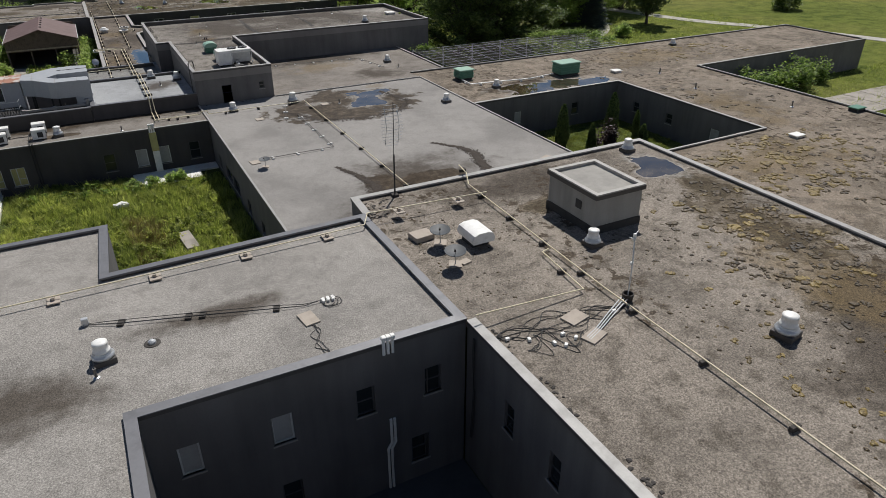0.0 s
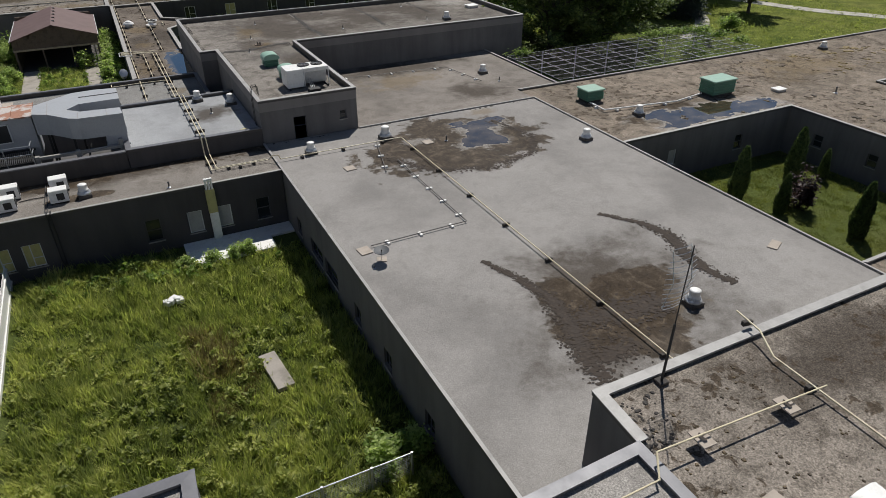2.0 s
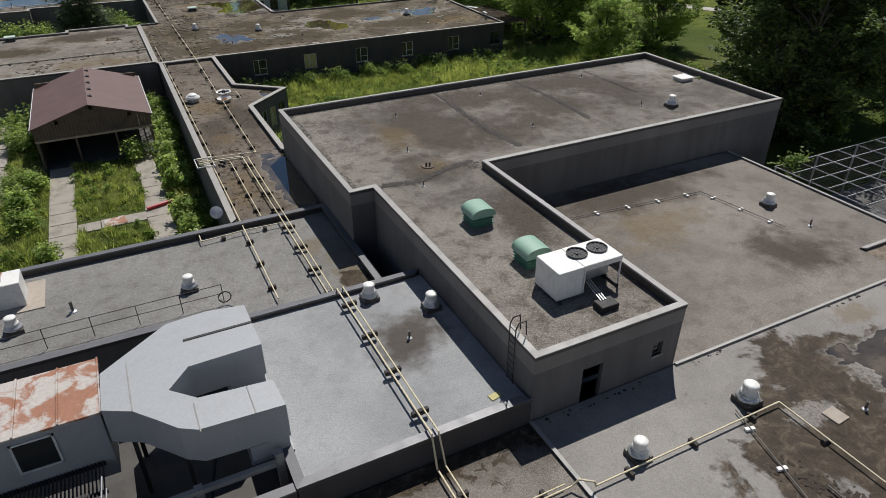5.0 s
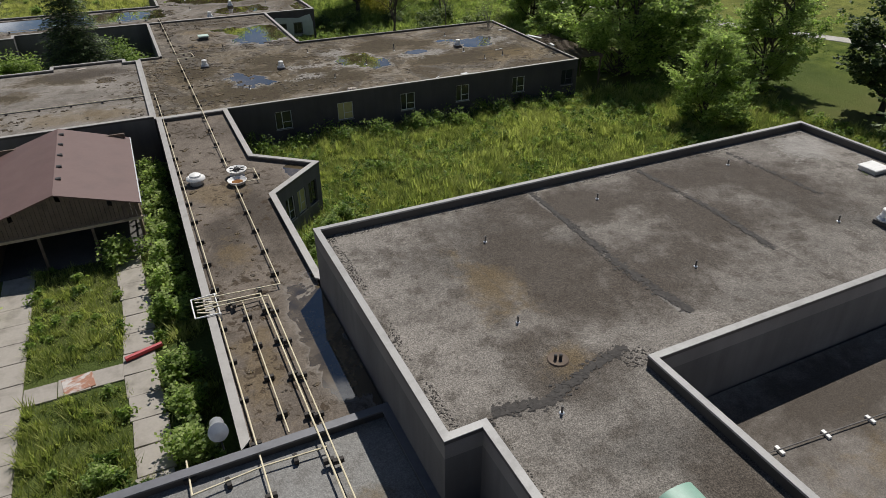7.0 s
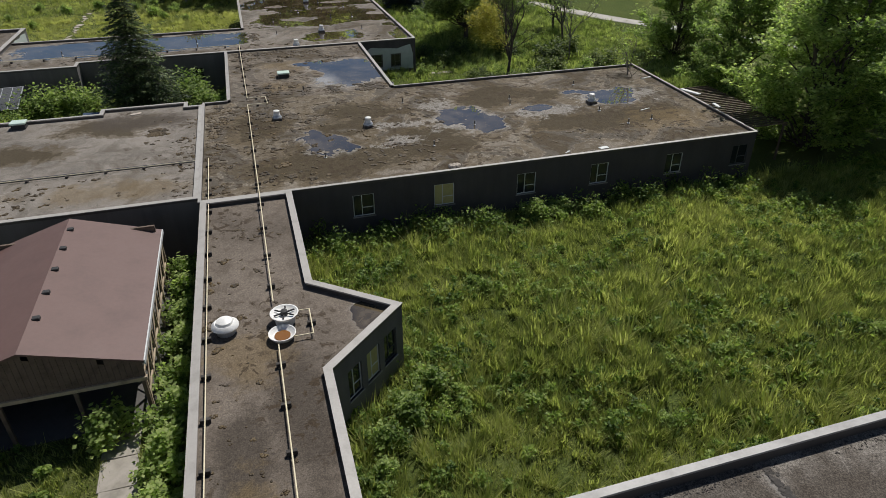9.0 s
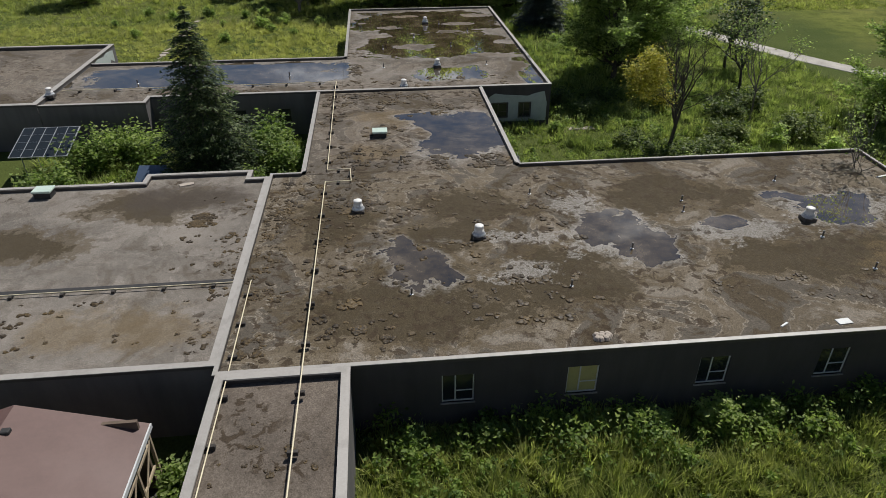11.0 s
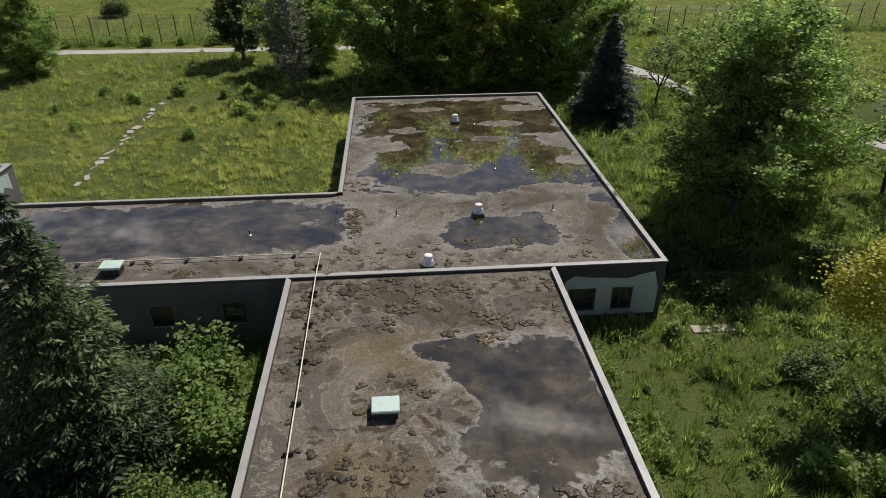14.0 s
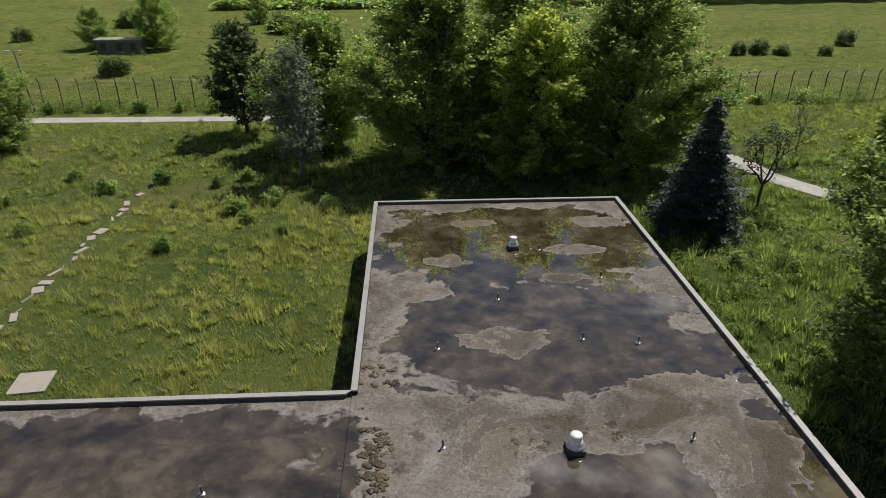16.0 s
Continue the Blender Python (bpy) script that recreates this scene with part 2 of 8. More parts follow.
GRAVEL = (0.27, 0.25, 0.225)
M_WALL = wall_material("grey render", (0.128, 0.121, 0.118))
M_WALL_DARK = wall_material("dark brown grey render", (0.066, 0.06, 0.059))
M_WALL_BAND = wall_material("paler grey render", (0.19, 0.176, 0.168), 0.15)
M_WALL_PALE = wall_material("pale grey render", (0.3, 0.285, 0.26))
M_COPING = paint("weathered zinc coping", (0.3, 0.29, 0.275), 0.55, 0.0, 0.5, (0.17, 0.16, 0.15), 1.2)
# near-black edge metal; the tone also holds the shade of sunless fascias
M_DRIP = paint("brown black drip edge", (0.05, 0.045, 0.042), 0.5, 0.0, 0.4, (0.09, 0.08, 0.075), 1.2)
M_COPING_DARK = paint("dark grey coping", (0.13, 0.13, 0.14), 0.5, 0.2, 0.5, (0.07, 0.07, 0.075), 1.2)
M_COPING_LIGHT = paint("pale metal coping", (0.33, 0.31, 0.285), 0.5, 0.0, 0.5, (0.2, 0.19, 0.17), 1.2)
M_GLASS, _nt, _b = mat_new("window glass")
_b.inputs["Base Color"].default_value = (0.02, 0.024, 0.026, 1)
_b.inputs["Roughness"].default_value = 0.06
_b.inputs["Specular IOR Level"].default_value = 0.6
M_FRAME = paint("white window frame", (0.55, 0.56, 0.55), 0.5)
M_FRAME_DARK = paint("dark window frame", (0.06, 0.06, 0.065), 0.45)
M_BOARD = paint("grey window board", (0.32, 0.32, 0.31), 0.7)
M_BOARD_YELLOW = paint("yellowed blind", (0.42, 0.38, 0.16), 0.7)
M_GALV = paint("galvanised metal", (0.5, 0.51, 0.52), 0.42, 0.6, 0.4, (0.3, 0.3, 0.3))
M_WHITE = paint("white painted metal", (0.72, 0.71, 0.68), 0.45, 0.0, 0.35, (0.4, 0.38, 0.34))
M_DARK = paint("dark rubber", (0.025, 0.024, 0.024), 0.7)
M_CREAM = paint("cream painted pipe", (0.62, 0.55, 0.38), 0.5, 0.0, 0.4, (0.4, 0.3, 0.16))
M_GREEN = paint("green painted metal", (0.055, 0.17, 0.11), 0.45, 0.0, 0.4, (0.12, 0.22, 0.17))
M_GREEN_PALE = paint("faded green metal", (0.22, 0.36, 0.28), 0.5, 0.0, 0.4, (0.2, 0.3, 0.25))
M_COWL = paint("pale green metal", (0.46, 0.56, 0.49), 0.5, 0.0, 0.4, (0.3, 0.4, 0.34))
M_TIMBER = paint("weathered timber", (0.12, 0.085, 0.06), 0.8, 0.0, 0.6, (0.05, 0.036, 0.026), 2.0, 0.4)
M_BLOCK = paint("dark rubber support", (0.035, 0.03, 0.026), 0.85, 0.0, 0.5, (0.1, 0.09, 0.08), 6.0)
M_SLAB = paint("concrete paver", (0.36, 0.31, 0.26), 0.85, 0.0, 0.4, (0.22, 0.19, 0.16), 3.0, 0.3)
M_CONCRETE = paint("old concrete", (0.3, 0.27, 0.235), 0.9, 0.0, 0.7, (0.15, 0.135, 0.11), 0.8, 0.4)

# ---------------------------------------------------------------- building kit
ORIGIN = {}


def thing(name, at=(0, 0, 0), label="", category="", group="", kind=""):
    ob = new(name)
    ob.location = at
    ob.empty_display_size = 0.2
    ORIGIN[ob] = Vector(at)
    return tagged(ob, label, category, group, kind)


def mesh_of(name, bm, material):
    me = bpy.data.meshes.new(name)
    bm.to_mesh(me)
    bm.free()
    me.materials.append(material)
    return me


def part(name, bm, material, parent, label="", smooth_angle=None):
    """Links a bmesh, given in world places, as one mesh under a thing or a part."""
    off = ORIGIN[parent]
    if off.length:
        bmesh.ops.translate(bm, verts=bm.verts, vec=-off)
    if smooth_angle:
        for f in bm.faces:
            f.smooth = True
        for e in bm.edges:
            if len(e.link_faces) == 2 and e.calc_face_angle(0) > radians(smooth_angle):
                e.smooth = False
    ob = new(name, mesh_of(name, bm, material))
    ob.parent = parent
    ORIGIN[ob] = off
    return tagged(ob, label)


def solo(name, bm, material, at, label, category, group="", kind="", smooth_angle=None):
    """A thing that is one mesh."""
    at = Vector(at)
    bmesh.ops.translate(bm, verts=bm.verts, vec=-at)
    if smooth_angle:
        for f in bm.faces:
            f.smooth = True
        for e in bm.edges:
            if len(e.link_faces) == 2 and e.calc_face_angle(0) > radians(smooth_angle):
                e.smooth = False
    ob = new(name, mesh_of(name, bm, material))
    ob.location = at
    ORIGIN[ob] = at
    return tagged(ob, label, category, group, kind)


def box(bm, x0, x1, y0, y1, z0, z1, bevel=0.0, turn=0.0):
    """A box; turn: degrees about its own upright axis."""
    c = Vector(((x0 + x1) / 2, (y0 + y1) / 2, (z0 + z1) / 2))
    m = Matrix.Translation(c) @ Matrix.Rotation(radians(turn), 4, "Z") @ Matrix.Diagonal((x1 - x0, y1 - y0, z1 - z0, 1))
    made = bmesh.ops.create_cube(bm, size=1.0, matrix=m)["verts"]
    if bevel:
        edges = list({e for v in made for e in v.link_edges})
        bmesh.ops.bevel(bm, geom=edges, offset=bevel, segments=1, affect="EDGES")
    return bm


def lathe(bm, x, y, profile, seg=20):
    """A turned body about the upright axis at x, y from (radius, z) pairs, closed at both ends."""
    rings = []
    for r, z in profile:
        rings.append([bm.verts.new((x + r * math.cos(2 * math.pi * i / seg), y + r * math.sin(2 * math.pi * i / seg), z)) for i in range(seg)])
    for a, b in zip(rings, rings[1:]):
        for i in range(seg):
            bm.faces.new((a[i], a[(i + 1) % seg], b[(i + 1) % seg], b[i]))
    bm.faces.new(rings[0][::-1])
    bm.faces.new(rings[-1])
    return bm


def tube(bm, points, r, seg=8):
    """A round pipe along points, mitred at the bends and closed at its ends."""
    pts = [Vector(p) for p in points]
    rings = []
    for i, p in enumerate(pts):
        a = (p - pts[i - 1]).normalized() if i else (pts[1] - p).normalized()
        b = (pts[i + 1] - p).normalized() if i + 1 < len(pts) else a
        t = (a + b).normalized()
        side = t.cross(Vector((0, 0, 1)))
        if side.length < 1e-3:
            side = t.cross(Vector((0, 1, 0)))
        side.normalize()
        up = side.cross(t)
        k = 1 / max(0.4, a.dot(t))
        flat = (a - b)
        rings.append((p, side, up, k, flat))
    loops = []
    for p, side, up, k, flat in rings:
        ring = []
        for j in range(seg):
            w = 2 * math.pi * j / seg
            o = r * (math.cos(w) * side + math.sin(w) * up)
            if flat.length > 1e-3:
                n = flat.normalized()
                o = o + n * o.dot(n) * (k - 1)
            ring.append(bm.verts.new(p + o))
        loops.append(ring)
    for a, b in zip(loops, loops[1:]):
        for j in range(seg):
            bm.faces.new((a[j], a[(j + 1) % seg], b[(j + 1) % seg], b[j]))
    bm.faces.new(loops[0][::-1])
    bm.faces.new(loops[-1])
    return bm


def offset_outline(outline, d):
    """The outline moved inwards by d; corners mitred."""
    n, out = len(outline), []
    for i in range(n):
        p0, p1, p2 = (Vector(outline[(i + k) % n]) for k in (-1, 0, 1))
        a, b = (p1 - p0).normalized(), (p2 - p1).normalized()
        na, nb = Vector((-a.y, a.x)), Vector((-b.y, b.x))
        s = na + nb
        out.append(p1 + s * (d / max(0.2, 1 + na.dot(nb))))
    return out


def offset_edges(outline, ds):
    """The outline with each edge moved inwards by its own distance."""
    n, out = len(outline), []
    for i in range(n):
        p0, p1, p2 = (Vector(outline[(i + k) % n]) for k in (-1, 0, 1))
        a, b = (p1 - p0).normalized(), (p2 - p1).normalized()
        na, nb = Vector((-a.y, a.x)), Vector((-b.y, b.x))
        turn = a.x * b.y - a.y * b.x
        if abs(turn) < 0.02:
            out.append(p1 + na * min(ds[i - 1], ds[i]))
        else:
            q0, q1 = p1 + na * ds[i - 1], p1 + nb * ds[i]
            u = ((q1.x - q0.x) * b.y - (q1.y - q0.y) * b.x) / turn
            out.append(q0 + a * u)
    return out


def prism(bm, outline, z0, z1):
    lo = [bm.verts.new((x, y, z0)) for x, y in outline]
    hi = [bm.verts.new((x, y, z1)) for x, y in outline]
    n = len(lo)
    for i in range(n):
        bm.faces.new((lo[i], lo[(i + 1) % n], hi[(i + 1) % n], hi[i]))
    top, bottom = bm.faces.new(hi), bm.faces.new(lo[::-1])
    bm.normal_update()
    bmesh.ops.triangulate(bm, faces=[top, bottom])
    return bm


def window_fill(parent, p, along, inward, s0, s1, z0, z1, style):
    """Frame and panes of one opening, as a window under its building."""
    def at(s, d, z):
        q = p + along * s + inward * d
        return Vector((q.x, q.y, z))

    def bar(bm, sa, sb, za, zb, d0, d1):
        vs = [bm.verts.new(at(s, d, z)) for z in (za, zb) for s, d in ((sa, d0), (sb, d0), (sb, d1), (sa, d1))]
        for q in ((0, 1, 2, 3), (7, 6, 5, 4), (0, 4, 5, 1), (1, 5, 6, 2), (2, 6, 7, 3), (3, 7, 4, 0)):
            bm.faces.new([vs[k] for k in q])
        return bm

    fw, bm = 0.06, bmesh.new()
    bar(bm, s0, s1, z0, z0 + fw, 0.08, 0.16), bar(bm, s0, s1, z1 - fw, z1, 0.08, 0.16)
    bar(bm, s0, s0 + fw, z0 + fw, z1 - fw, 0.08, 0.16), bar(bm, s1 - fw, s1, z0 + fw, z1 - fw, 0.08, 0.16)
    bars = []
    if style in ("sash", "dark", "yellow"):
        c, h = s0 + (s1 - s0) * 0.42, z0 + (z1 - z0) * 0.38
        bars = [(c - 0.03, c + 0.03, z0 + fw, z1 - fw), (c + 0.03, s1 - fw, h - 0.025, h + 0.025)]
    if style == "hung":
        h = z0 + (z1 - z0) * 0.5
        bars = [(s0 + fw, s1 - fw, h - 0.03, h + 0.03)]
    bmesh.ops.recalc_face_normals(bm, faces=bm.faces)
    dark = style in ("dark", "hung", "door")
    win = part("door" if style == "door" else "window", bm, M_FRAME_DARK if dark else M_FRAME, parent)
    for spot in bars:
        one = bar(bmesh.new(), *spot, 0.09, 0.15)
        bmesh.ops.recalc_face_normals(one, faces=one.faces)
        part("glazing_bar", one, M_FRAME_DARK if dark else M_FRAME, win)
    fill = {"board": M_BOARD, "yellow": M_BOARD_YELLOW}.get(style, M_GLASS)
    if style != "door":
        pane = bar(bmesh.new(), s0 + fw, s1 - fw, z0 + fw, z1 - fw, 0.115, 0.13)
        bmesh.ops.recalc_face_normals(pane, faces=pane.faces)
        part("board" if style == "board" else "blind" if style == "yellow" else "pane", pane, fill, win)
        sill = bar(bmesh.new(), s0 - 0.06, s1 + 0.06, z0 - 0.07, z0, -0.05, 0.08)
        bmesh.ops.recalc_face_normals(sill, faces=sill.faces)
        part("sill", sill, M_WALL_PALE, win)
    return win


def building(name, label, outline, top, deck, roof, flags=None, openings=(), wall=None, coping=None, ground=-0.3, cope=0.34, thick=0.26, category="building", drip=0.14):
    """A flat-roofed block. outline: counter-clockwise corners. flags: for each edge p (parapet), n (built against another block).
    openings: (edge, distance along it, width, foot, head, style)."""
    wall, coping = wall or M_WALL, coping or M_COPING
    n = len(outline)
    flags = flags or "p" * n
    base = thing(name, (*outline[0], 0), label, category)
    pts = [Vector(p) for p in outline]
    inner = offset_outline(outline, thick)
    bm = bmesh.new()
    for i in range(n):
        if flags[i] == "n":
            continue
        a, b = pts[i], pts[(i + 1) % n]
        run = (b - a).length
        along = (b - a) / run
        inward = Vector((-along.y, along.x))
        mine = sorted(o for o in openings if o[0] == i)
        ss = sorted({0.0, run} | {v for o in mine for v in (o[1] - o[2] / 2, o[1] + o[2] / 2)})
        zs = sorted({ground, deck, top} | {v for o in mine for v in (o[3], o[4])})

        def point(s, d, z):
            q = a + along * s + inward * d
            if d and s in (0.0, run) and z > deck - 0.01:
                q = inner[i] if s == 0.0 else inner[(i + 1) % n]
            return bm.verts.new((q.x, q.y, z))

        def is_open(s, z):
            return any(o[1] - o[2] / 2 < s < o[1] + o[2] / 2 and o[3] < z < o[4] for o in mine)

        for s0, s1 in zip(ss, ss[1:]):
            for z0, z1 in zip(zs, zs[1:]):
                if is_open((s0 + s1) / 2, (z0 + z1) / 2):
                    for q in (((s0, z0), (s1, z0)), ((s1, z0), (s1, z1)), ((s1, z1), (s0, z1)), ((s0, z1), (s0, z0))):
                        (sa, za), (sb, zb) = q
                        bm.faces.new((point(sa, 0, za), point(sb, 0, zb), point(sb, thick, zb), point(sa, thick, za)))
                else:
                    bm.faces.new((point(s0, 0, z0), point(s1, 0, z0), point(s1, 0, z1), point(s0, 0, z1)))
                    if z0 < deck - 0.001:
                        bm.faces.new((point(s1, thick, z0), point(s0, thick, z0), point(s0, thick, z1), point(s1, thick, z1)))
        ia, ib = inner[i], inner[(i + 1) % n]
        bm.faces.new([bm.verts.new(v) for v in ((a.x, a.y, top), (b.x, b.y, top), (ib.x, ib.y, top), (ia.x, ia.y, top))])
        bm.faces.new([bm.verts.new(v) for v in ((ib.x, ib.y, deck), (ia.x, ia.y, deck), (ia.x, ia.y, top), (ib.x, ib.y, top))])
    bmesh.ops.remove_doubles(bm, verts=bm.verts, dist=0.002)
    part("wall", bm, wall, base)
    bm = bmesh.new()
    prism(bm, [tuple(p) for p in offset_edges(outline, [0.004 if flag == "n" else thick - 0.04 for flag in flags])], deck - 0.22, deck)
    part("roof", bm, roof, base)
    lo, hi = offset_outline(outline, -0.045), offset_outline(outline, cope)
    for i in range(n):
        if flags[i] == "n":
            continue
        j = (i + 1) % n
        bm = bmesh.new()
        ring = []
        for p_out, p_in in ((lo[i], hi[i]), (lo[j], hi[j])):
            ring.append([bm.verts.new((*p_out, top + 0.01)), bm.verts.new((*p_out, top + 0.05)), bm.verts.new((*p_in, top + 0.065)), bm.verts.new((*p_in, top - 0.02))])
        a, b = ring
        for k in range(4):
            bm.faces.new((a[k], a[(k + 1) % 4], b[(k + 1) % 4], b[k]))
        bm.faces.new(a[::-1]), bm.faces.new(b)
        bmesh.ops.recalc_face_normals(bm, faces=bm.faces)
        part("coping", bm, coping, base)
        # thin edge strip, coloured dark for the shade on its south and west faces
        low = offset_outline(outline, -0.03)
        bm = bmesh.new()
        prism(bm, [tuple(low[i]), tuple(low[j]), tuple(pts[j]), tuple(pts[i])], top - drip, top + 0.008)
        part("drip_edge", bm, M_DRIP, base, "dark metal drip edge with shade in its tone")
        if top - deck > 0.12:
            face, skin = offset_outline(outline, thick), offset_outline(outline, thick + 0.014)
            bm = bmesh.new()
            prism(bm, [tuple(face[i]), tuple(face[j]), tuple(skin[j]), tuple(skin[i])], deck - 0.01, top - 0.025)
            part("upstand", bm, M_DRIP, base, "dark bitumen upstand")
    for i, s, w, z0, z1, style in openings:
        a, b = pts[i], pts[(i + 1) % n]
        along = (b - a).normalized()
        window_fill(base, a, along, Vector((-along.y, along.x)), s - w / 2, s + w / 2, z0, z1, style)
    return base

# ---------------------------------------------------------------- the blocks
R_WEST = roof_material("pale gravel roof", (0.25, 0.234, 0.215), (0.165, 0.153, 0.14), patch=0.45, blotch=0.6, grain=0.85, soft=[(1.5, 22.5, 2.5, 0.7), (-6, 20, 3, 2)])
R_EAST = roof_material("mossy gravel roof", (0.2, 0.174, 0.147), (0.09, 0.077, 0.062), patch=0.75, moss=0.45, blotch=0.9, grain=1.25,
                       puddles=[(28.2, 26.4, 0.9, 1.6), (27.0, 25.6, 0.8, 0.7)], film=[(27.2, 17.5, 2.6, 4.0), (26, 11, 3.4, 3.0), (28.4, 23.0, 1.4, 2.2), (20, 24.8, 2.6, 1.0)], soft=[(20.5, 27.6, 5.5, 1.9), (25, 8, 5, 4)], rust=[(25, 13, 3, 5), (27, 4, 3, 4)])
R_MID = roof_material("smooth grey roof", (0.245, 0.232, 0.218), (0.19, 0.178, 0.165), patch=0.35, blotch=0.6, grain=0.27,
                      rims=0.5, shore=0.8, ragged=0.04, puddles=[(23.4, 59.8, 1.7, 1.0), (22.5, 58.2, 1.0, 1.5), (21.6, 57.0, 1.0, 0.8)], bleach=[(23.6, 59.6, 2.4, 1.6), (22.6, 58.4, 1.6, 1.9), (21.2, 56.6, 1.6, 1.3), (17.6, 58.9, 1.4, 0.6)], stains=[(19.8, 57.6, 6.6, 4.7)] + [(17.06, 35.61, 3.6, 2.6), (18.63, 37.77, 2.8, 1.6), (15.88, 38.75, 1.4, 1.8)], rust=[(18.1, 36.2, 3.0, 2.0), (24.8, 62.2, 1.6, 0.8)], soft=[(17.7, 37.3, 5, 4.2)])
R_NORTH = roof_material("brown grey roof", (0.195, 0.175, 0.155), (0.12, 0.105, 0.09), patch=0.5, blotch=0.7, grain=0.5, rust=[(22.5, 73, 4, 2.4)], soft=[(22, 77, 7, 2), (28, 67, 3, 2)])
R_EASTWING = roof_material("brown weathered roof", (0.2, 0.165, 0.13), (0.1, 0.082, 0.064), patch=0.7, moss=0.7, wash=0.35, rust=[(43, 29, 9, 4), (60, 60, 9, 4), (52, 40, 3, 8)],
                           puddles=[(40.8, 54.1, 5.0, 1.6), (45.4, 53.7, 3.0, 1.0), (37.0, 55.6, 1.6, 0.7)], stains=[(38.4, 55.6, 4.6, 2.0)])
R_HALL = roof_material("grey gravel hall roof", (0.168, 0.152, 0.134), (0.08, 0.069, 0.058), patch=0.8, blotch=1.1, grain=1.4,
                       soft=[(14.4, 87.2, 3.6, 5.0), (12.2, 80.8, 1.6, 2.2), (18.6, 83.6, 2.4, 2.6), (24.2, 86.6, 4.6, 3.6), (31.5, 88, 4, 3.2), (20.0, 90.5, 4.0, 2.4), (13.5, 73, 1.2, 3), (27, 91, 4, 2)], seams=[(18.1, 79.5, 93.2, 0.16, (0.26, 0.245, 0.225)), (25.6, 79.5, 93.4, 0.12, (0.06, 0.052, 0.045)), (32.4, 79.5, 93.5, 0.1, (0.07, 0.06, 0.052)), (12.3, 79.5, 93.2, 0.07, (0.09, 0.08, 0.07))], bleach=[(37, 91, 2, 2)], rust=[(12.2, 80.6, 1.1, 1.0), (12.0, 86, 1.4, 3)])
R_WHITE = roof_material("white coated roof", (0.29, 0.295, 0.3), (0.21, 0.21, 0.215), patch=0.4, grain=0.22, soft=[(5.2, 69.0, 1.6, 1.7)])
# long wall-foot stains are damp algae and also paint in the raised wall's shadow
R_NARROW = roof_material("brown felt roof", (0.21, 0.19, 0.168), (0.12, 0.105, 0.09), patch=0.5, moss=0.45, grain=0.7, stains=[(-22, 63.4, 32, 1.7), (2, 63.3, 9, 1.0), (-4, 60.2, 1.6, 0.5)], soft=[(-6, 62.6, 14, 1.2)])
R_SERVICE = roof_material("grey felt roof", (0.19, 0.185, 0.175), (0.12, 0.11, 0.1), patch=0.5, blotch=0.6, grain=0.6, rust=[(5.5, 77, 1.2, 2.4), (4.2, 80, 1, 1)], stains=[(5.6, 75.6, 1.0, 1.4)])
R_CONN = roof_material("dark brown gravel roof", (0.13, 0.108, 0.088), (0.07, 0.056, 0.043), patch=0.5, grain=0.75, moss=0.5, blotch=0.8, rims=0.3, puddles=[(5.6, 88.8, 1.0, 4.2), (9.0, 107.9, 0.9, 1.0)], soft=[(5.3, 103, 1.2, 5), (3, 100, 0.9, 3)], rust=[(3.2, 98, 1.2, 2.2), (3.4, 106, 2, 2.5), (2.4, 88, 1.2, 3)])
R_WING = roof_material("brown puddled roof", (0.128, 0.104, 0.074), (0.07, 0.056, 0.036), patch=0.4, moss=0.95, wash=1.0, grain=0.85, rims=0.6, shore=1.0, ragged=0.1, bleach=[(22, 131.6, 3.6, 2.8), (20.3, 136.2, 1.8, 1.6), (16.6, 132.2, 2.6, 0.9), (29, 131.6, 4, 1.4), (36.6, 133.4, 4.6, 2.0), (15.5, 128.6, 2.6, 1.2)],
                       puddles=[(10.6, 130.2, 1.7, 1.7), (21.7, 132.6, 1.8, 1.6), (22.6, 130.4, 1.6, 1.5), (35.7, 133.3, 2.4, 1.7), (28.5, 132.5, 1.2, 0.6)], rust=[(38, 127, 5, 3)], film=[(9.5, 126.5, 7.5, 3.6), (17.5, 128.6, 4.5, 3.0), (12.0, 132.6, 4.0, 2.0), (13.5, 136.5, 5, 2.4), (26.5, 136.8, 7, 3), (33, 128.6, 8, 3), (18, 127.5, 5, 2.2), (5, 135, 2.5, 4)])
R_SIDE = roof_material("stained grey side roof", (0.19, 0.17, 0.148), (0.11, 0.09, 0.07), patch=0.45, moss=0.3, wash=0.35, grain=0.7, blotch=0.8, film=[(-5.5, 138.2, 5, 2.2), (-12, 134, 4, 2.5)],  rust=[(-5, 126, 6, 2.0), (-2, 125.6, 3, 2)], soft=[(-3.5, 139.5, 4, 2)])
R_FARBLOCK = roof_material("brown mossy roof", (0.135, 0.112, 0.088), (0.08, 0.064, 0.046), patch=0.5, moss=0.8, wash=0.85, grain=0.8, rims=0.6, shore=0.35, bleach=[(16.4, 146.2, 1.6, 2.2), (13.8, 151.8, 2.4, 1.2)],
                           puddles=[(14.5, 148.6, 3.3, 4.3), (11.6, 152.3, 1.8, 0.8)], dry=[(11.2, 148.4, 1.2, 1.4)], rust=[(10, 152, 4, 3), (8, 145, 3, 2)])
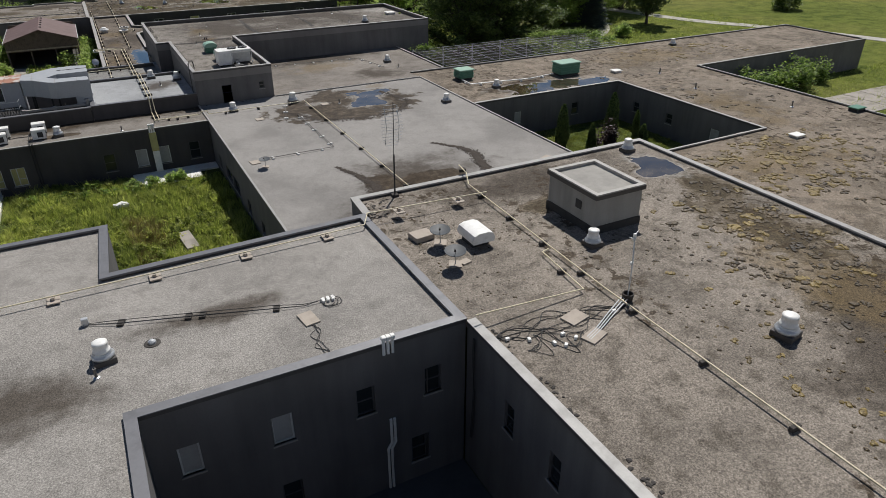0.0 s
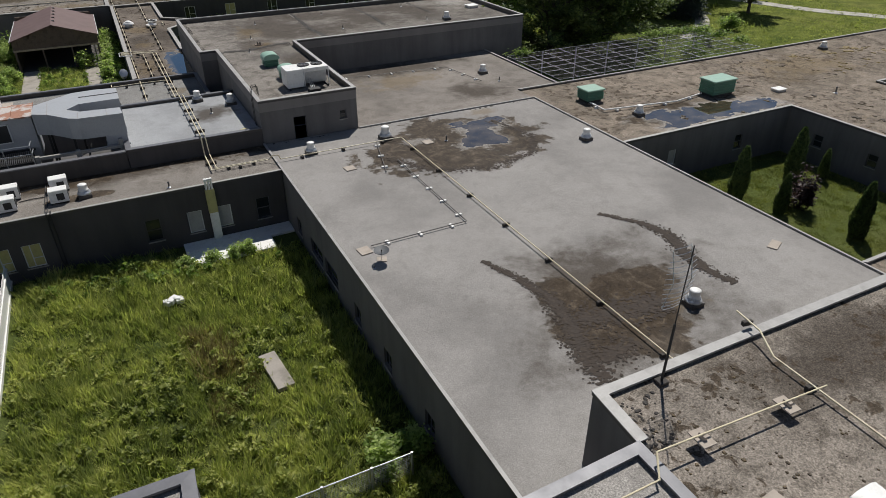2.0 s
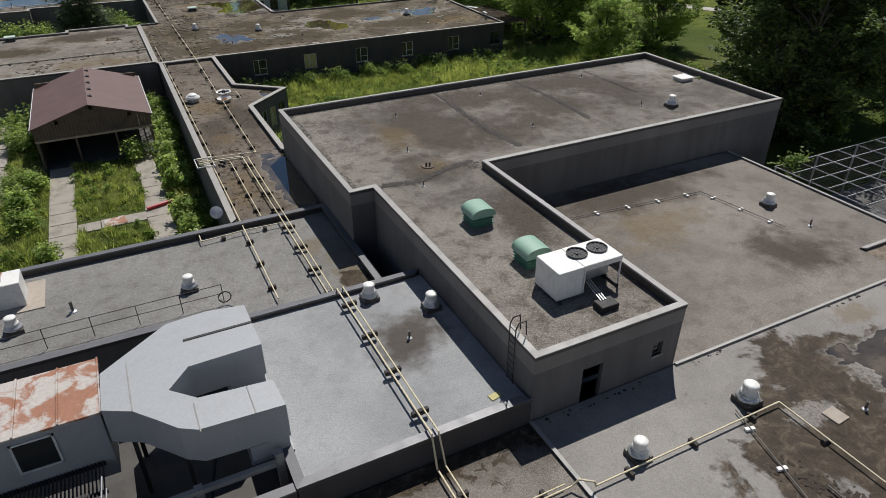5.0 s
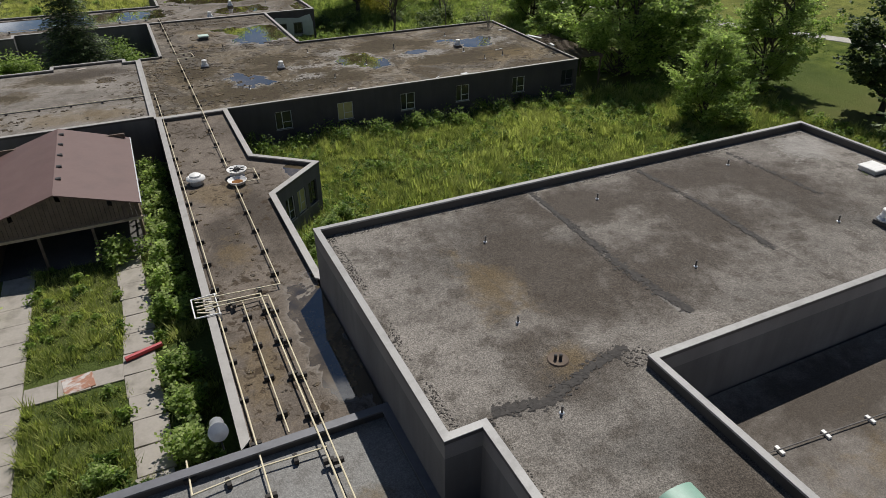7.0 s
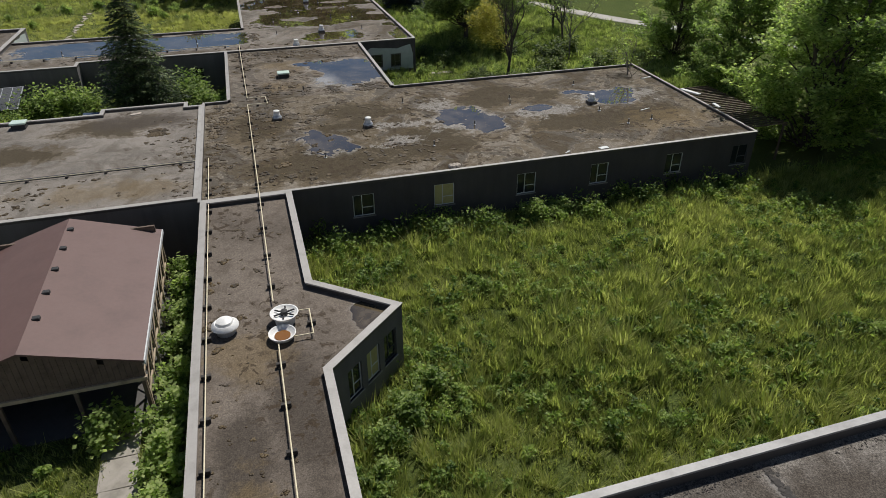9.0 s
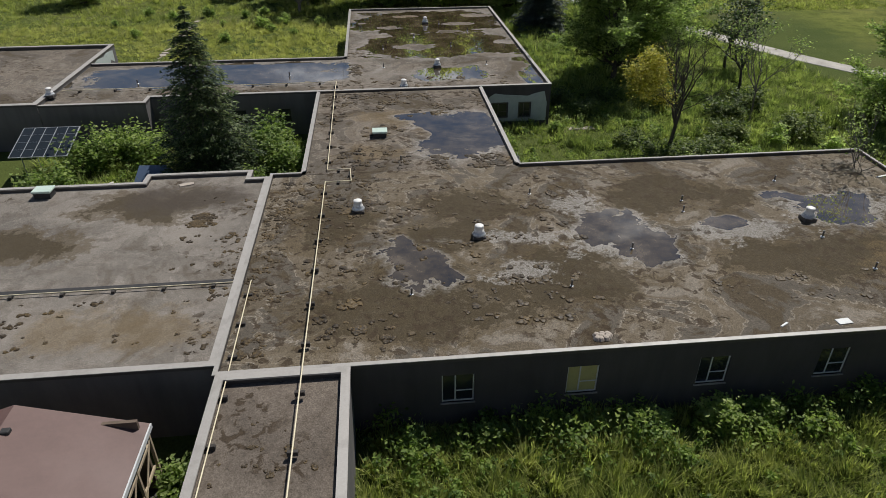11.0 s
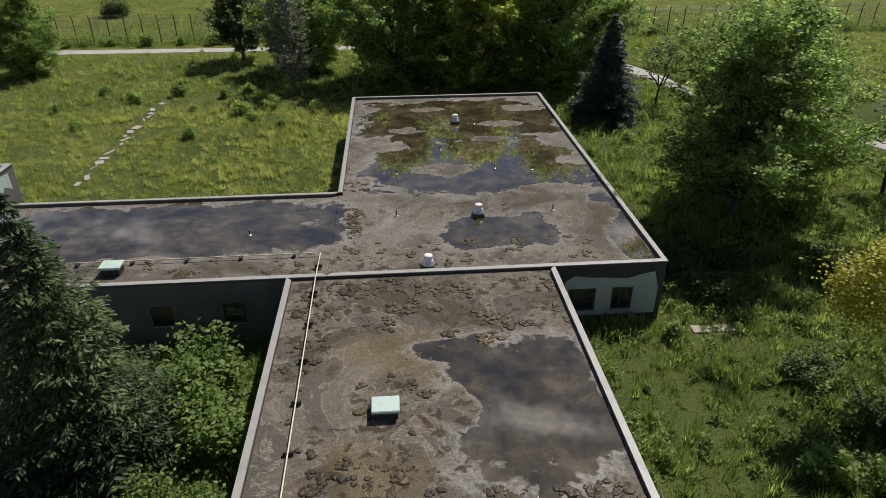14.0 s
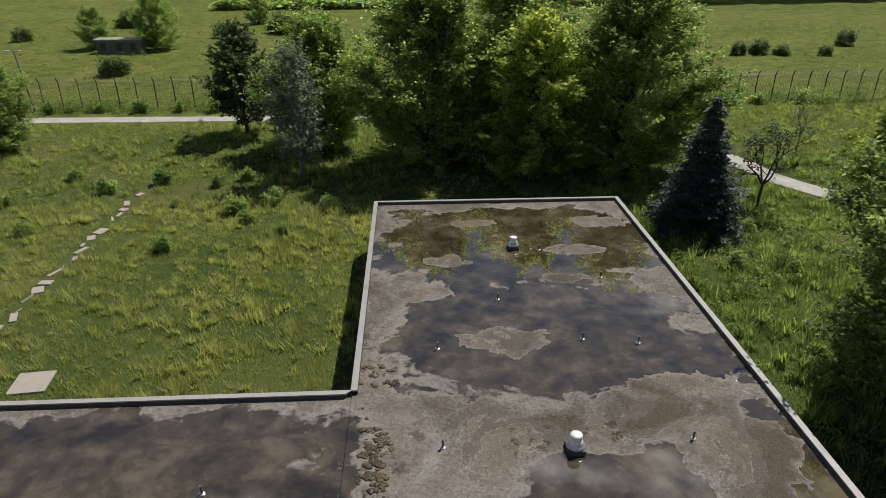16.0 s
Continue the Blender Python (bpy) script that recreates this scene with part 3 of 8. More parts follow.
R_FAR = roof_material("flooded brown roof", (0.14, 0.118, 0.095), (0.085, 0.068, 0.05), patch=0.5, moss=0.45, wash=0.7, grain=0.8, rims=0.45, shore=0.3,
                      puddles=[(15, 187.4, 8.9, 6.2), (15.6, 175.6, 8.4, 5.4), (15.8, 164.4, 3.6, 2.3), (23.3, 164.4, 1.0, 5.4), (-6.5, 166.3, 12.6, 3.8)],
                      dry=[(12.8, 174.8, 2.0, 1.2), (21.5, 166.3, 2.2, 1.7), (20.2, 170.6, 2.6, 0.9), (10, 184.2, 1.7, 0.8), (18.6, 185.6, 2.2, 0.7), (21.6, 190.2, 1.6, 1.0), (8.6, 180.0, 2.0, 0.7), (12.5, 190.4, 1.4, 0.6), (17.4, 181.6, 1.2, 0.6)], rust=[(14, 190, 9, 4), (10, 187, 8, 3)])

building("west_block", "two-storey grey block with pale gravel roof and dark coping",
         [(-44, -30), (10.2, -30), (10.2, -8), (-1.3, -8), (-1.3, 17.7), (10.2, 17.55), (10.2, 27.8), (-1.45, 27.45), (-1.2, 32.5), (-44, 32.5)],
         7.28, 7.16, R_WEST, "nnpppppppp",
         [(4, 1.2, 0.7, 4.3, 5.55, "board"), (4, 4.28, 0.75, 4.3, 5.55, "board"), (4, 7.35, 0.72, 4.3, 5.55, "hung"), (4, 10.1, 0.72, 4.3, 5.55, "hung"), (4, 4.3, 0.75, 1.0, 2.3, "hung"), (4, 9.5, 0.75, 1.0, 2.3, "hung")],
         coping=M_COPING_DARK)
building("east_block", "two-storey grey block with mossy gravel roof",
         [(10.25, -30), (30.3, -30), (30.3, 30.1), (10.4, 30.1), (10.25, 27.85), (10.25, 17.5)], 7.2, 7.09, R_EAST, "nppp" + "np",
         [(5, 3.05, 0.6, 4.2, 5.5, "hung"), (5, 5.75, 0.6, 4.2, 5.5, "hung"), (5, 8.6, 0.6, 4.2, 5.5, "hung")])
building("middle_block", "single-storey grey block with smooth grey roof",
         [(7.75, 27.9), (30.65, 27.9), (30.65, 63.35), (14.95, 63.35), (7.75, 63.35), (7.75, 58.45)], 3.96, 3.92, R_MID, "nppnpp",
         [(5, 6.6, 2.2, 0.7, 1.75, "dark"), (5, 9.3, 2.2, 0.75, 1.85, "dark"), (5, 3.0, 0.9, 0.6, 1.7, "dark"), (5, 13.5, 0.9, 0.6, 1.7, "dark"), (5, 17.5, 0.9, 0.6, 1.7, "dark"), (5, 22, 0.9, 0.6, 1.7, "dark")], cope=0.1, thick=0.14, drip=0.12)
building("north_block", "low grey block with brown grey roof beside the hall",
         [(15.0, 63.42), (30.7, 63.42), (30.7, 66.0), (34.9, 66.0), (34.9, 79.0), (15.0, 79.0)], 3.92, 3.85, R_NORTH, "nnnpnn", cope=0.16, thick=0.16)
building("east_wing", "long low wing with brown weathered roof round a courtyard",
         [(30.72, 52.0), (48.15, 52.0), (48.4, 34.25), (30.72, 34.0), (30.72, 30.2), (30.36, 30.2), (30.36, -30), (60.9, -30), (60.9, 53.0), (92.1, 53.4), (92.1, 65.7), (30.72, 65.9)],
         3.92, 3.8, R_EASTWING, "ppp" + "nnnn" + "pppp" + "n",
         [(0, 2.6, 0.8, 1.2, 2.4, "hung"), (0, 5.0, 0.8, 1.2, 2.4, "board"), (0, 12, 0.8, 1.2, 2.4, "hung"), (1, 3, 0.8, 1.4, 2.4, "hung"), (1, 7.5, 0.8, 1.4, 2.4, "hung"), (1, 13, 1.0, 1.0, 2.4, "board")], cope=0.17, thick=0.16)
building("hall", "tall windowless hall with grey gravel roof and high parapet",
         [(7.8, 63.4), (14.9, 63.4), (14.9, 79.05), (39.6, 79.2), (39.6, 93.6), (6.46, 93.35), (6.46, 78.82), (7.8, 78.85)], 7.0, 6.6, R_HALL, "p" * 8,
         [(0, 2.75, 0.95, 3.62, 5.55, "door"), (0, 6.0, 0.5, 4.85, 5.5, "hung")], cope=0.24, thick=0.2)
hall = [o for o in scene.objects if o.name == "hall"][0]
ring = [(7.8, 63.4), (14.9, 63.4), (14.9, 79.05), (39.6, 79.2), (39.6, 93.6), (6.46, 93.35), (6.46, 78.82), (7.8, 78.82)]
proud = offset_outline(ring, -0.012)
for i in range(8):
    j = (i + 1) % 8
    bm = bmesh.new()
    prism(bm, [tuple(proud[i]), tuple(proud[j]), ring[j], ring[i]], 6.22, 6.85)
    part("wall_band", bm, M_WALL_BAND, hall, "paler band of render under the coping")
building("narrow_wing", "narrow low wing with brown felt roof",
         [(-44, 58.4), (7.72, 58.4), (7.72, 63.3), (-44, 63.3)], 3.93, 3.88, R_NARROW, "pnnp",
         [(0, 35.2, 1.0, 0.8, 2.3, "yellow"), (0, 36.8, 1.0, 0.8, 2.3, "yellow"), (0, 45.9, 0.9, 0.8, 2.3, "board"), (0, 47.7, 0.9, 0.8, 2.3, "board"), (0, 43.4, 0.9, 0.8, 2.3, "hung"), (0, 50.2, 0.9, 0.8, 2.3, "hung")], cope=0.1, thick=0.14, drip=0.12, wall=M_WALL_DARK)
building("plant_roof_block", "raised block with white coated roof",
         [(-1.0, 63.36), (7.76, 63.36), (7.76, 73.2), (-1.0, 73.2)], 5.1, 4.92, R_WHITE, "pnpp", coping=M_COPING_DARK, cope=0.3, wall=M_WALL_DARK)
building("service_block", "low block with grey felt roof behind the plant yard",
         [(-44, 75.5), (-1.05, 75.5), (-1.05, 73.26), (6.46, 73.26), (6.46, 84.0), (-44, 84.0)], 3.98, 3.65, R_SERVICE, "pnnppn", coping=M_COPING_DARK)
building("connecting_corridor", "narrow corridor block with brown gravel roof and angled bay",
         [(0.9, 84.05), (6.4, 84.05), (6.4, 93.4), (6.65, 93.4), (6.65, 104.2), (10.55, 107.9), (6.65, 111.15), (6.65, 121.9), (1.15, 121.9)], 4.0, 3.75, R_CONN, "nnnpppp" + "pp",
         [(4, 1.5, 1.0, 1.3, 3.0, "sash"), (4, 2.9, 1.0, 1.3, 3.0, "yellow"), (4, 4.3, 1.0, 1.3, 3.0, "dark"), (3, 3.0, 1.0, 1.3, 3.0, "sash")], coping=M_COPING_LIGHT)
WINS = [(9.4, "sash"), (15.05, "yellow"), (21.2, "sash"), (27.0, "sash"), (33.3, "sash"), (39.2, "dark")]
building("windowed_wing", "long low wing with brown puddled roof",
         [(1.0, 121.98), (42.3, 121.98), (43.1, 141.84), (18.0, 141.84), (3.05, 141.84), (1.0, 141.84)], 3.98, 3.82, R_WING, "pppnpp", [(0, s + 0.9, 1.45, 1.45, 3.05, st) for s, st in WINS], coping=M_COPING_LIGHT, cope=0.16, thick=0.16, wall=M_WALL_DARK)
building("side_wing", "low wing with stained grey roof beside the corridor",
         [(-44, 122.6), (0.95, 122.6), (0.95, 141.4), (-0.3, 141.4), (-0.3, 142.6), (-7.2, 142.6), (-7.2, 141.4), (-44, 141.4)], 3.97, 3.78, R_SIDE, "pppppppp", coping=M_COPING_LIGHT, cope=0.28)
building("mossy_block", "low block with mossy brown roof and a large puddle",
         [(3.05, 141.86), (18.0, 141.86), (18.0, 159.24), (3.05, 159.24)], 3.98, 3.82, R_FARBLOCK, "npnp", coping=M_COPING_LIGHT, cope=0.26)
building("flooded_block", "low block with flooded brown roof",
         [(5.2, 159.3), (24.6, 159.3), (24.6, 194.7), (5.2, 194.7), (5.2, 170.7)], 3.98, 3.8, R_FAR, "ppppn",
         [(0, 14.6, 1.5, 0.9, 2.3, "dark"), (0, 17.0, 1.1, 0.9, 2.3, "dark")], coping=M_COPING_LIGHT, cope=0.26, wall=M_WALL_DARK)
building("flooded_wing", "low side wing with standing water on its roof",
         [(-11.6, 159.3), (5.19, 159.3), (5.19, 170.7), (-20.5, 170.7), (-20.5, 157.8), (-11.6, 157.8)], 3.98, 3.8, R_FAR, "pnpnpp",
         [(0, 3.5, 1.2, 1.2, 2.5, "hung"), (0, 7.5, 1.2, 1.2, 2.5, "hung"), (0, 11.5, 1.2, 1.2, 2.5, "hung")], coping=M_COPING_LIGHT, cope=0.26)
building("end_block", "low block with brown roof and pale coping",
         [(-44, 157.8), (-20.56, 157.8), (-20.56, 178.2), (-44, 178.2)], 4.1, 3.8, R_FAR, "pppp", coping=M_COPING_LIGHT, cope=0.4)

# ---------------------------------------------------------------- ground
m, nt, bsdf = mat_new("meadow")
pos = position(nt)
a, b, c = noise_tex(nt, pos, 0.045, 5, 0.6), noise_tex(nt, pos, 0.5, 5, 0.65), noise_tex(nt, pos, 7.0, 4, 0.7)
col = ramp(nt, a, [(0.3, (0.05, 0.074, 0.02)), (0.5, (0.085, 0.106, 0.03)), (0.7, (0.12, 0.12, 0.045))])
hay = ramp(nt, noise_tex(nt, pos, 0.03, 6, 0.65), [(0.34, (0.075, 0.105, 0.02)), (0.5, (0.135, 0.155, 0.034)), (0.66, (0.2, 0.19, 0.06))])
hay = mix(nt, 0.5, hay, ramp(nt, noise_tex(nt, pos, 0.35, 6, 0.7), [(0.38, (0.03, 0.05, 0.012)), (0.58, (0.17, 0.19, 0.045))]))
sep = nt.nodes.new("ShaderNodeSeparateXYZ")
link(nt, pos, sep.inputs[0])
edge = math_node(nt, "MULTIPLY_ADD", b, 12.0, math_node(nt, "MAXIMUM", sep.outputs[1], math_node(nt, "MULTIPLY_ADD", sep.outputs[0], 1.5, 120.0)))
col = mix(nt, smooth(nt, edge, 232.0, 246.0), col, hay)
bsdf.inputs["Specular IOR Level"].default_value = 0.05
col = mix(nt, 0.7, col, ramp(nt, c, [(0.25, grey(0.35)), (0.7, grey(1.35))]), "MULTIPLY")
link(nt, col, bsdf.inputs["Base Color"])
bsdf.inputs["Roughness"].default_value = 0.95
bump(nt, bsdf, c, 1.0, 0.12)
M_MEADOW = m
bm = bmesh.new()
bmesh.ops.create_grid(bm, x_segments=150, y_segments=150, size=0.5, matrix=Matrix.Translation((0, 150, 0)) @ Matrix.Diagonal((1400, 1400, 1, 1)))
for v in bm.verts:
    far = max(0.0, math.hypot(v.co.x - 10, v.co.y - 110) - 160)
    v.co.z = 0.0 + 0.006 * far * (0.5 + noise.noise(v.co * 0.006))
ob = new("ground", mesh_of("ground", bm, M_MEADOW))
tagged(ob, "overgrown green meadow round the buildings", "ground", kind="structure")

# ---------------------------------------------------------------- planting kit
def leaf_material(name, dark, mid, light, through_light=0.35, patch=0.12, tuft=0.9):
    """Leaves or blades that differ one by one, tuft by tuft and from place to place; light shines through them."""
    m, nt, bsdf = mat_new(name)
    geo = nt.nodes.new("ShaderNodeNewGeometry")
    wide = noise_tex(nt, geo.outputs["Position"], patch, 3.0, 0.6)
    near = noise_tex(nt, geo.outputs["Position"], tuft, 3.0, 0.6)
    pick = math_node(nt, "MULTIPLY_ADD", wide, 0.8, math_node(nt, "MULTIPLY_ADD", near, 0.9, -0.58))
    pick = math_node(nt, "MULTIPLY_ADD", geo.outputs["Random Per Island"], 0.46, pick)
    col = ramp(nt, pick, [(0.2, dark), (0.5, mid), (0.8, light)])
    link(nt, col, bsdf.inputs["Base Color"])
    bsdf.inputs["Roughness"].default_value = 0.55
    bsdf.inputs["Specular IOR Level"].default_value = 0.3
    tr = nt.nodes.new("ShaderNodeBsdfTranslucent")
    link(nt, mix(nt, 1.0, col, (1.12, 1.22, 0.8), "MULTIPLY"), tr.inputs["Color"])
    ms = nt.nodes.new("ShaderNodeMixShader")
    ms.inputs[0].default_value = through_light
    link(nt, bsdf.outputs[0], ms.inputs[1])
    link(nt, tr.outputs[0], ms.inputs[2])
    link(nt, ms.outputs[0], nt.nodes["Material Output"].inputs["Surface"])
    return m


M_LEAF = leaf_material("maple leaves", (0.105, 0.165, 0.048), (0.3, 0.385, 0.125), (0.54, 0.61, 0.25), 0.68)
M_LEAF_FRESH = leaf_material("fresh maple leaves", (0.085, 0.13, 0.04), (0.25, 0.325, 0.105), (0.47, 0.55, 0.21), 0.64)
M_LEAF_DEEP = leaf_material("deep green leaves", (0.03, 0.055, 0.015), (0.09, 0.125, 0.035), (0.21, 0.25, 0.075), 0.4)
M_LAWN = leaf_material("short olive lawn", (0.09, 0.11, 0.025), (0.18, 0.2, 0.05), (0.29, 0.29, 0.1), 0.45, 0.2, 0.8)
M_LEAF_LIGHT = leaf_material("light green leaves", (0.075, 0.125, 0.03), (0.2, 0.275, 0.075), (0.38, 0.45, 0.15), 0.55)
M_LEAF_GOLD = leaf_material("yellowish green leaves", (0.138, 0.178, 0.043), (0.375, 0.425, 0.1), (0.625, 0.635, 0.195), 0.68)
M_LEAF_YELLOW = leaf_material("yellow leaves", (0.24, 0.21, 0.03), (0.44, 0.4, 0.06), (0.6, 0.56, 0.14), 0.45)
M_LEAF_SILVER = leaf_material("grey green leaves", (0.1, 0.11, 0.08), (0.2, 0.21, 0.16), (0.34, 0.35, 0.28), 0.4)
M_NEEDLE = leaf_material("spruce needles", (0.022, 0.04, 0.014), (0.06, 0.095, 0.034), (0.17, 0.21, 0.08), 0.35)
M_NEEDLE_BLUE = leaf_material("blue spruce needles", (0.02, 0.032, 0.026), (0.05, 0.07, 0.057), (0.14, 0.165, 0.135), 0.15)
M_LEAF_DARK = leaf_material("dark purple leaves", (0.012, 0.008, 0.01), (0.03, 0.016, 0.018), (0.06, 0.03, 0.03))
M_COURT = leaf_material("courtyard grass", (0.1, 0.13, 0.034), (0.3, 0.335, 0.09), (0.54, 0.53, 0.19), 0.58, 0.2, 1.0)
M_GRASS = leaf_material("meadow grass", (0.122, 0.162, 0.042), (0.305, 0.335, 0.098), (0.5, 0.5, 0.19), 0.55, 0.16, 1.2)
M_WILD = leaf_material("wild grass", (0.105, 0.145, 0.04), (0.26, 0.315, 0.095), (0.46, 0.49, 0.18), 0.58, 0.2, 1.2)
M_WEED = leaf_material("leafy weeds", (0.055, 0.1, 0.022), (0.17, 0.25, 0.055), (0.36, 0.44, 0.12), 0.55, 0.2, 0.8)
M_GRASS_DRY = leaf_material("dry meadow grass", (0.24, 0.262, 0.076), (0.4, 0.405, 0.138), (0.54, 0.505, 0.215), 0.58, 0.12, 0.9)
M_BARK = paint("bark", (0.055, 0.045, 0.036), 0.9, 0.0, 0.5, (0.1, 0.09, 0.075), 3.0, 0.6)
M_BARK_PALE = paint("bare grey branches", (0.16, 0.145, 0.125), 0.9, 0.0, 0.5, (0.08, 0.07, 0.06), 3.0, 0.4)


def poly_mesh(name, verts, per, material):
    """A mesh of loose polygons; verts: (polygons, per, 3)."""
    verts = np.asarray(verts, np.float32)
    n = len(verts)
    me = bpy.data.meshes.new(name)
    me.vertices.add(n * per)
    me.vertices.foreach_set("co", verts.ravel())
    me.loops.add(n * per)
    me.loops.foreach_set("vertex_index", np.arange(n * per, dtype=np.int32))
    me.polygons.add(n)
    me.polygons.foreach_set("loop_start", np.arange(0, n * per, per, dtype=np.int32))
    me.polygons.foreach_set("loop_total", np.full(n, per, np.int32))
    me.update(calc_edges=True)
    me.materials.append(material)
    return me


def leaf_quads(rng, centres, size, flat=0.35, stretch=1.5):
    """Leaf-shaped diamonds at the centres, turned all ways, most of them lying rather flat."""
    n = len(centres)
    d = rng.normal(size=(n, 3))
    d[:, 2] *= flat
    d /= np.linalg.norm(d, axis=1, keepdims=True)
    o = rng.normal(size=(n, 3)) * 0.55 + np.array((0, 0, 1.0))
    s = np.cross(d, o)
    s /= np.linalg.norm(s, axis=1, keepdims=True) + 1e-9
    k = size * rng.uniform(0.6, 1.3, (n, 1))
    a, b = d * k * stretch / 2, s * k / 2
    up = np.cross(a, b)
    up /= np.linalg.norm(up, axis=1, keepdims=True) + 1e-9
    return np.stack([centres - a, centres + b - a * 0.1, centres + a + up * k * 0.12, centres - b - a * 0.1], 1)


def taper(bm, points, radii, seg=7):
    pts = [Vector(p) for p in points]
    loops = []
    for i, p in enumerate(pts):
        t = (pts[min(i + 1, len(pts) - 1)] - pts[max(i - 1, 0)]).normalized()
        side = t.cross(Vector((0.2, 1, 0.1))).normalized()
        up = side.cross(t)
        loops.append([bm.verts.new(p + radii[i] * (math.cos(2 * math.pi * j / seg) * side + math.sin(2 * math.pi * j / seg) * up)) for j in range(seg)])
    for a, b in zip(loops, loops[1:]):
        for j in range(seg):
            bm.faces.new((a[j], a[(j + 1) % seg], b[(j + 1) % seg], b[j]))
    bm.faces.new(loops[0][::-1])
    bm.faces.new(loops[-1])


def limb_path(rng, a, b, bend=0.12, n=5):
    a, b = np.array(a, float), np.array(b, float)
    length = np.linalg.norm(b - a)
    out = [a]
    for i in range(1, n):
        u = i / n
        out.append(a + (b - a) * u + rng.normal(size=3) * bend * length * 0.35 * math.sin(math.pi * u) + np.array((0, 0, 0.08 * length * math.sin(math.pi * u))))
    return out + [b]


def broadleaf(name, label, height, radius, leaves, leaf_size, material, seed, clear=0.22, trunks=1, bark=None, round_top=1.0, limbs=64):
    """A broadleaved tree at the world's origin: tapered trunk, limbs, and a crown of uneven clumps with gaps between them."""
    rng = np.random.default_rng(seed)
    base = thing(name, (0, 0, 0), label, "tree")
    low, ch = height * clear, height * (1 - clear)

    def reach(u, w):
        """Crown half-width at the share u of its height, in the direction w."""
        body = math.sin(math.pi * min(1.0, 0.1 + 0.84 * u ** 0.8)) ** 0.62 * (1 - 0.3 * round_top * u * u)
        return radius * body * (0.82 + 0.42 * noise.noise(Vector((2.1 * math.cos(w) + seed, 2.1 * math.sin(w), 3.4 * u))))

    bm, stems = bmesh.new(), []
    for k in range(trunks):
        lean = rng.normal(size=2) * (0.03 if trunks == 1 else 0.16) * height * 0.5
        root = (rng.normal() * 0.15 * (trunks > 1), rng.normal() * 0.15 * (trunks > 1), -0.2)
        pts = limb_path(rng, root, (lean[0], lean[1], height * 0.93), 0.05, 9)
        r0 = 0.02 * height / math.sqrt(trunks)
        taper(bm, pts, [r0 * (1.25 if i == 0 else 1 - 0.93 * i / 9) for i in range(10)])
        stems.append(pts)
    twigs, ways = [], []
    for i in range(limbs):
        u = ((i + rng.uniform(0, 1)) / limbs) ** 0.9
        w = i * 2.4 + rng.uniform(-0.5, 0.5)
        r = reach(u, w) * rng.uniform(0.6, 1.16)
        end = np.array((r * math.cos(w), r * math.sin(w), low + ch * u + rng.normal() * 0.02 * height))
        stem = stems[i % trunks]
        zs = max(low * 0.7, end[2] - r * rng.uniform(0.5, 0.95) - 0.06 * height)
        start = min((np.array(p) for p in stem), key=lambda p: abs(p[2] - zs))
        path = limb_path(rng, start, end, 0.12, 5)
        taper(bm, path, [0.0065 * height * (1 - 0.17 * j) for j in range(5)] + [0.012], 5)
        length = np.linalg.norm(end - start)
        for s in rng.uniform(0.42, 1.0, int(7 + 2.2 * length)):
            q = min(4, int(s * 5))
            c = np.array(path[q]) * (1 - (s * 5 - q)) + np.array(path[q + 1]) * (s * 5 - q)
            d = (end - start) / length * 0.55 + rng.normal(size=3) * np.array((0.66, 0.66, 0.4)) + np.array((0, 0, 0.22))
            twigs.append(c)
            ways.append(d / np.linalg.norm(d) * rng.uniform(0.6, 1.6) * 0.125 * (radius + 5))
    part("trunk", bm, bark or M_BARK, base)
    each = max(4, leaves // len(twigs))
    twigs, ways = np.repeat(np.array(twigs), each, 0), np.repeat(np.array(ways), each, 0)
    s = rng.uniform(0.0, 1.0, (len(twigs), 1))
    cs = twigs + ways * s + rng.normal(size=(len(twigs), 3)) * np.array((0.3, 0.3, 0.09)) * (1.15 - 0.8 * s) * 0.1 * (radius + 3)
    me = poly_mesh("crown", leaf_quads(rng, cs, leaf_size), 4, material)
    ob = new("crown", me)
    ob.parent = base
    ORIGIN[ob] = Vector((0, 0, 0))
    return base


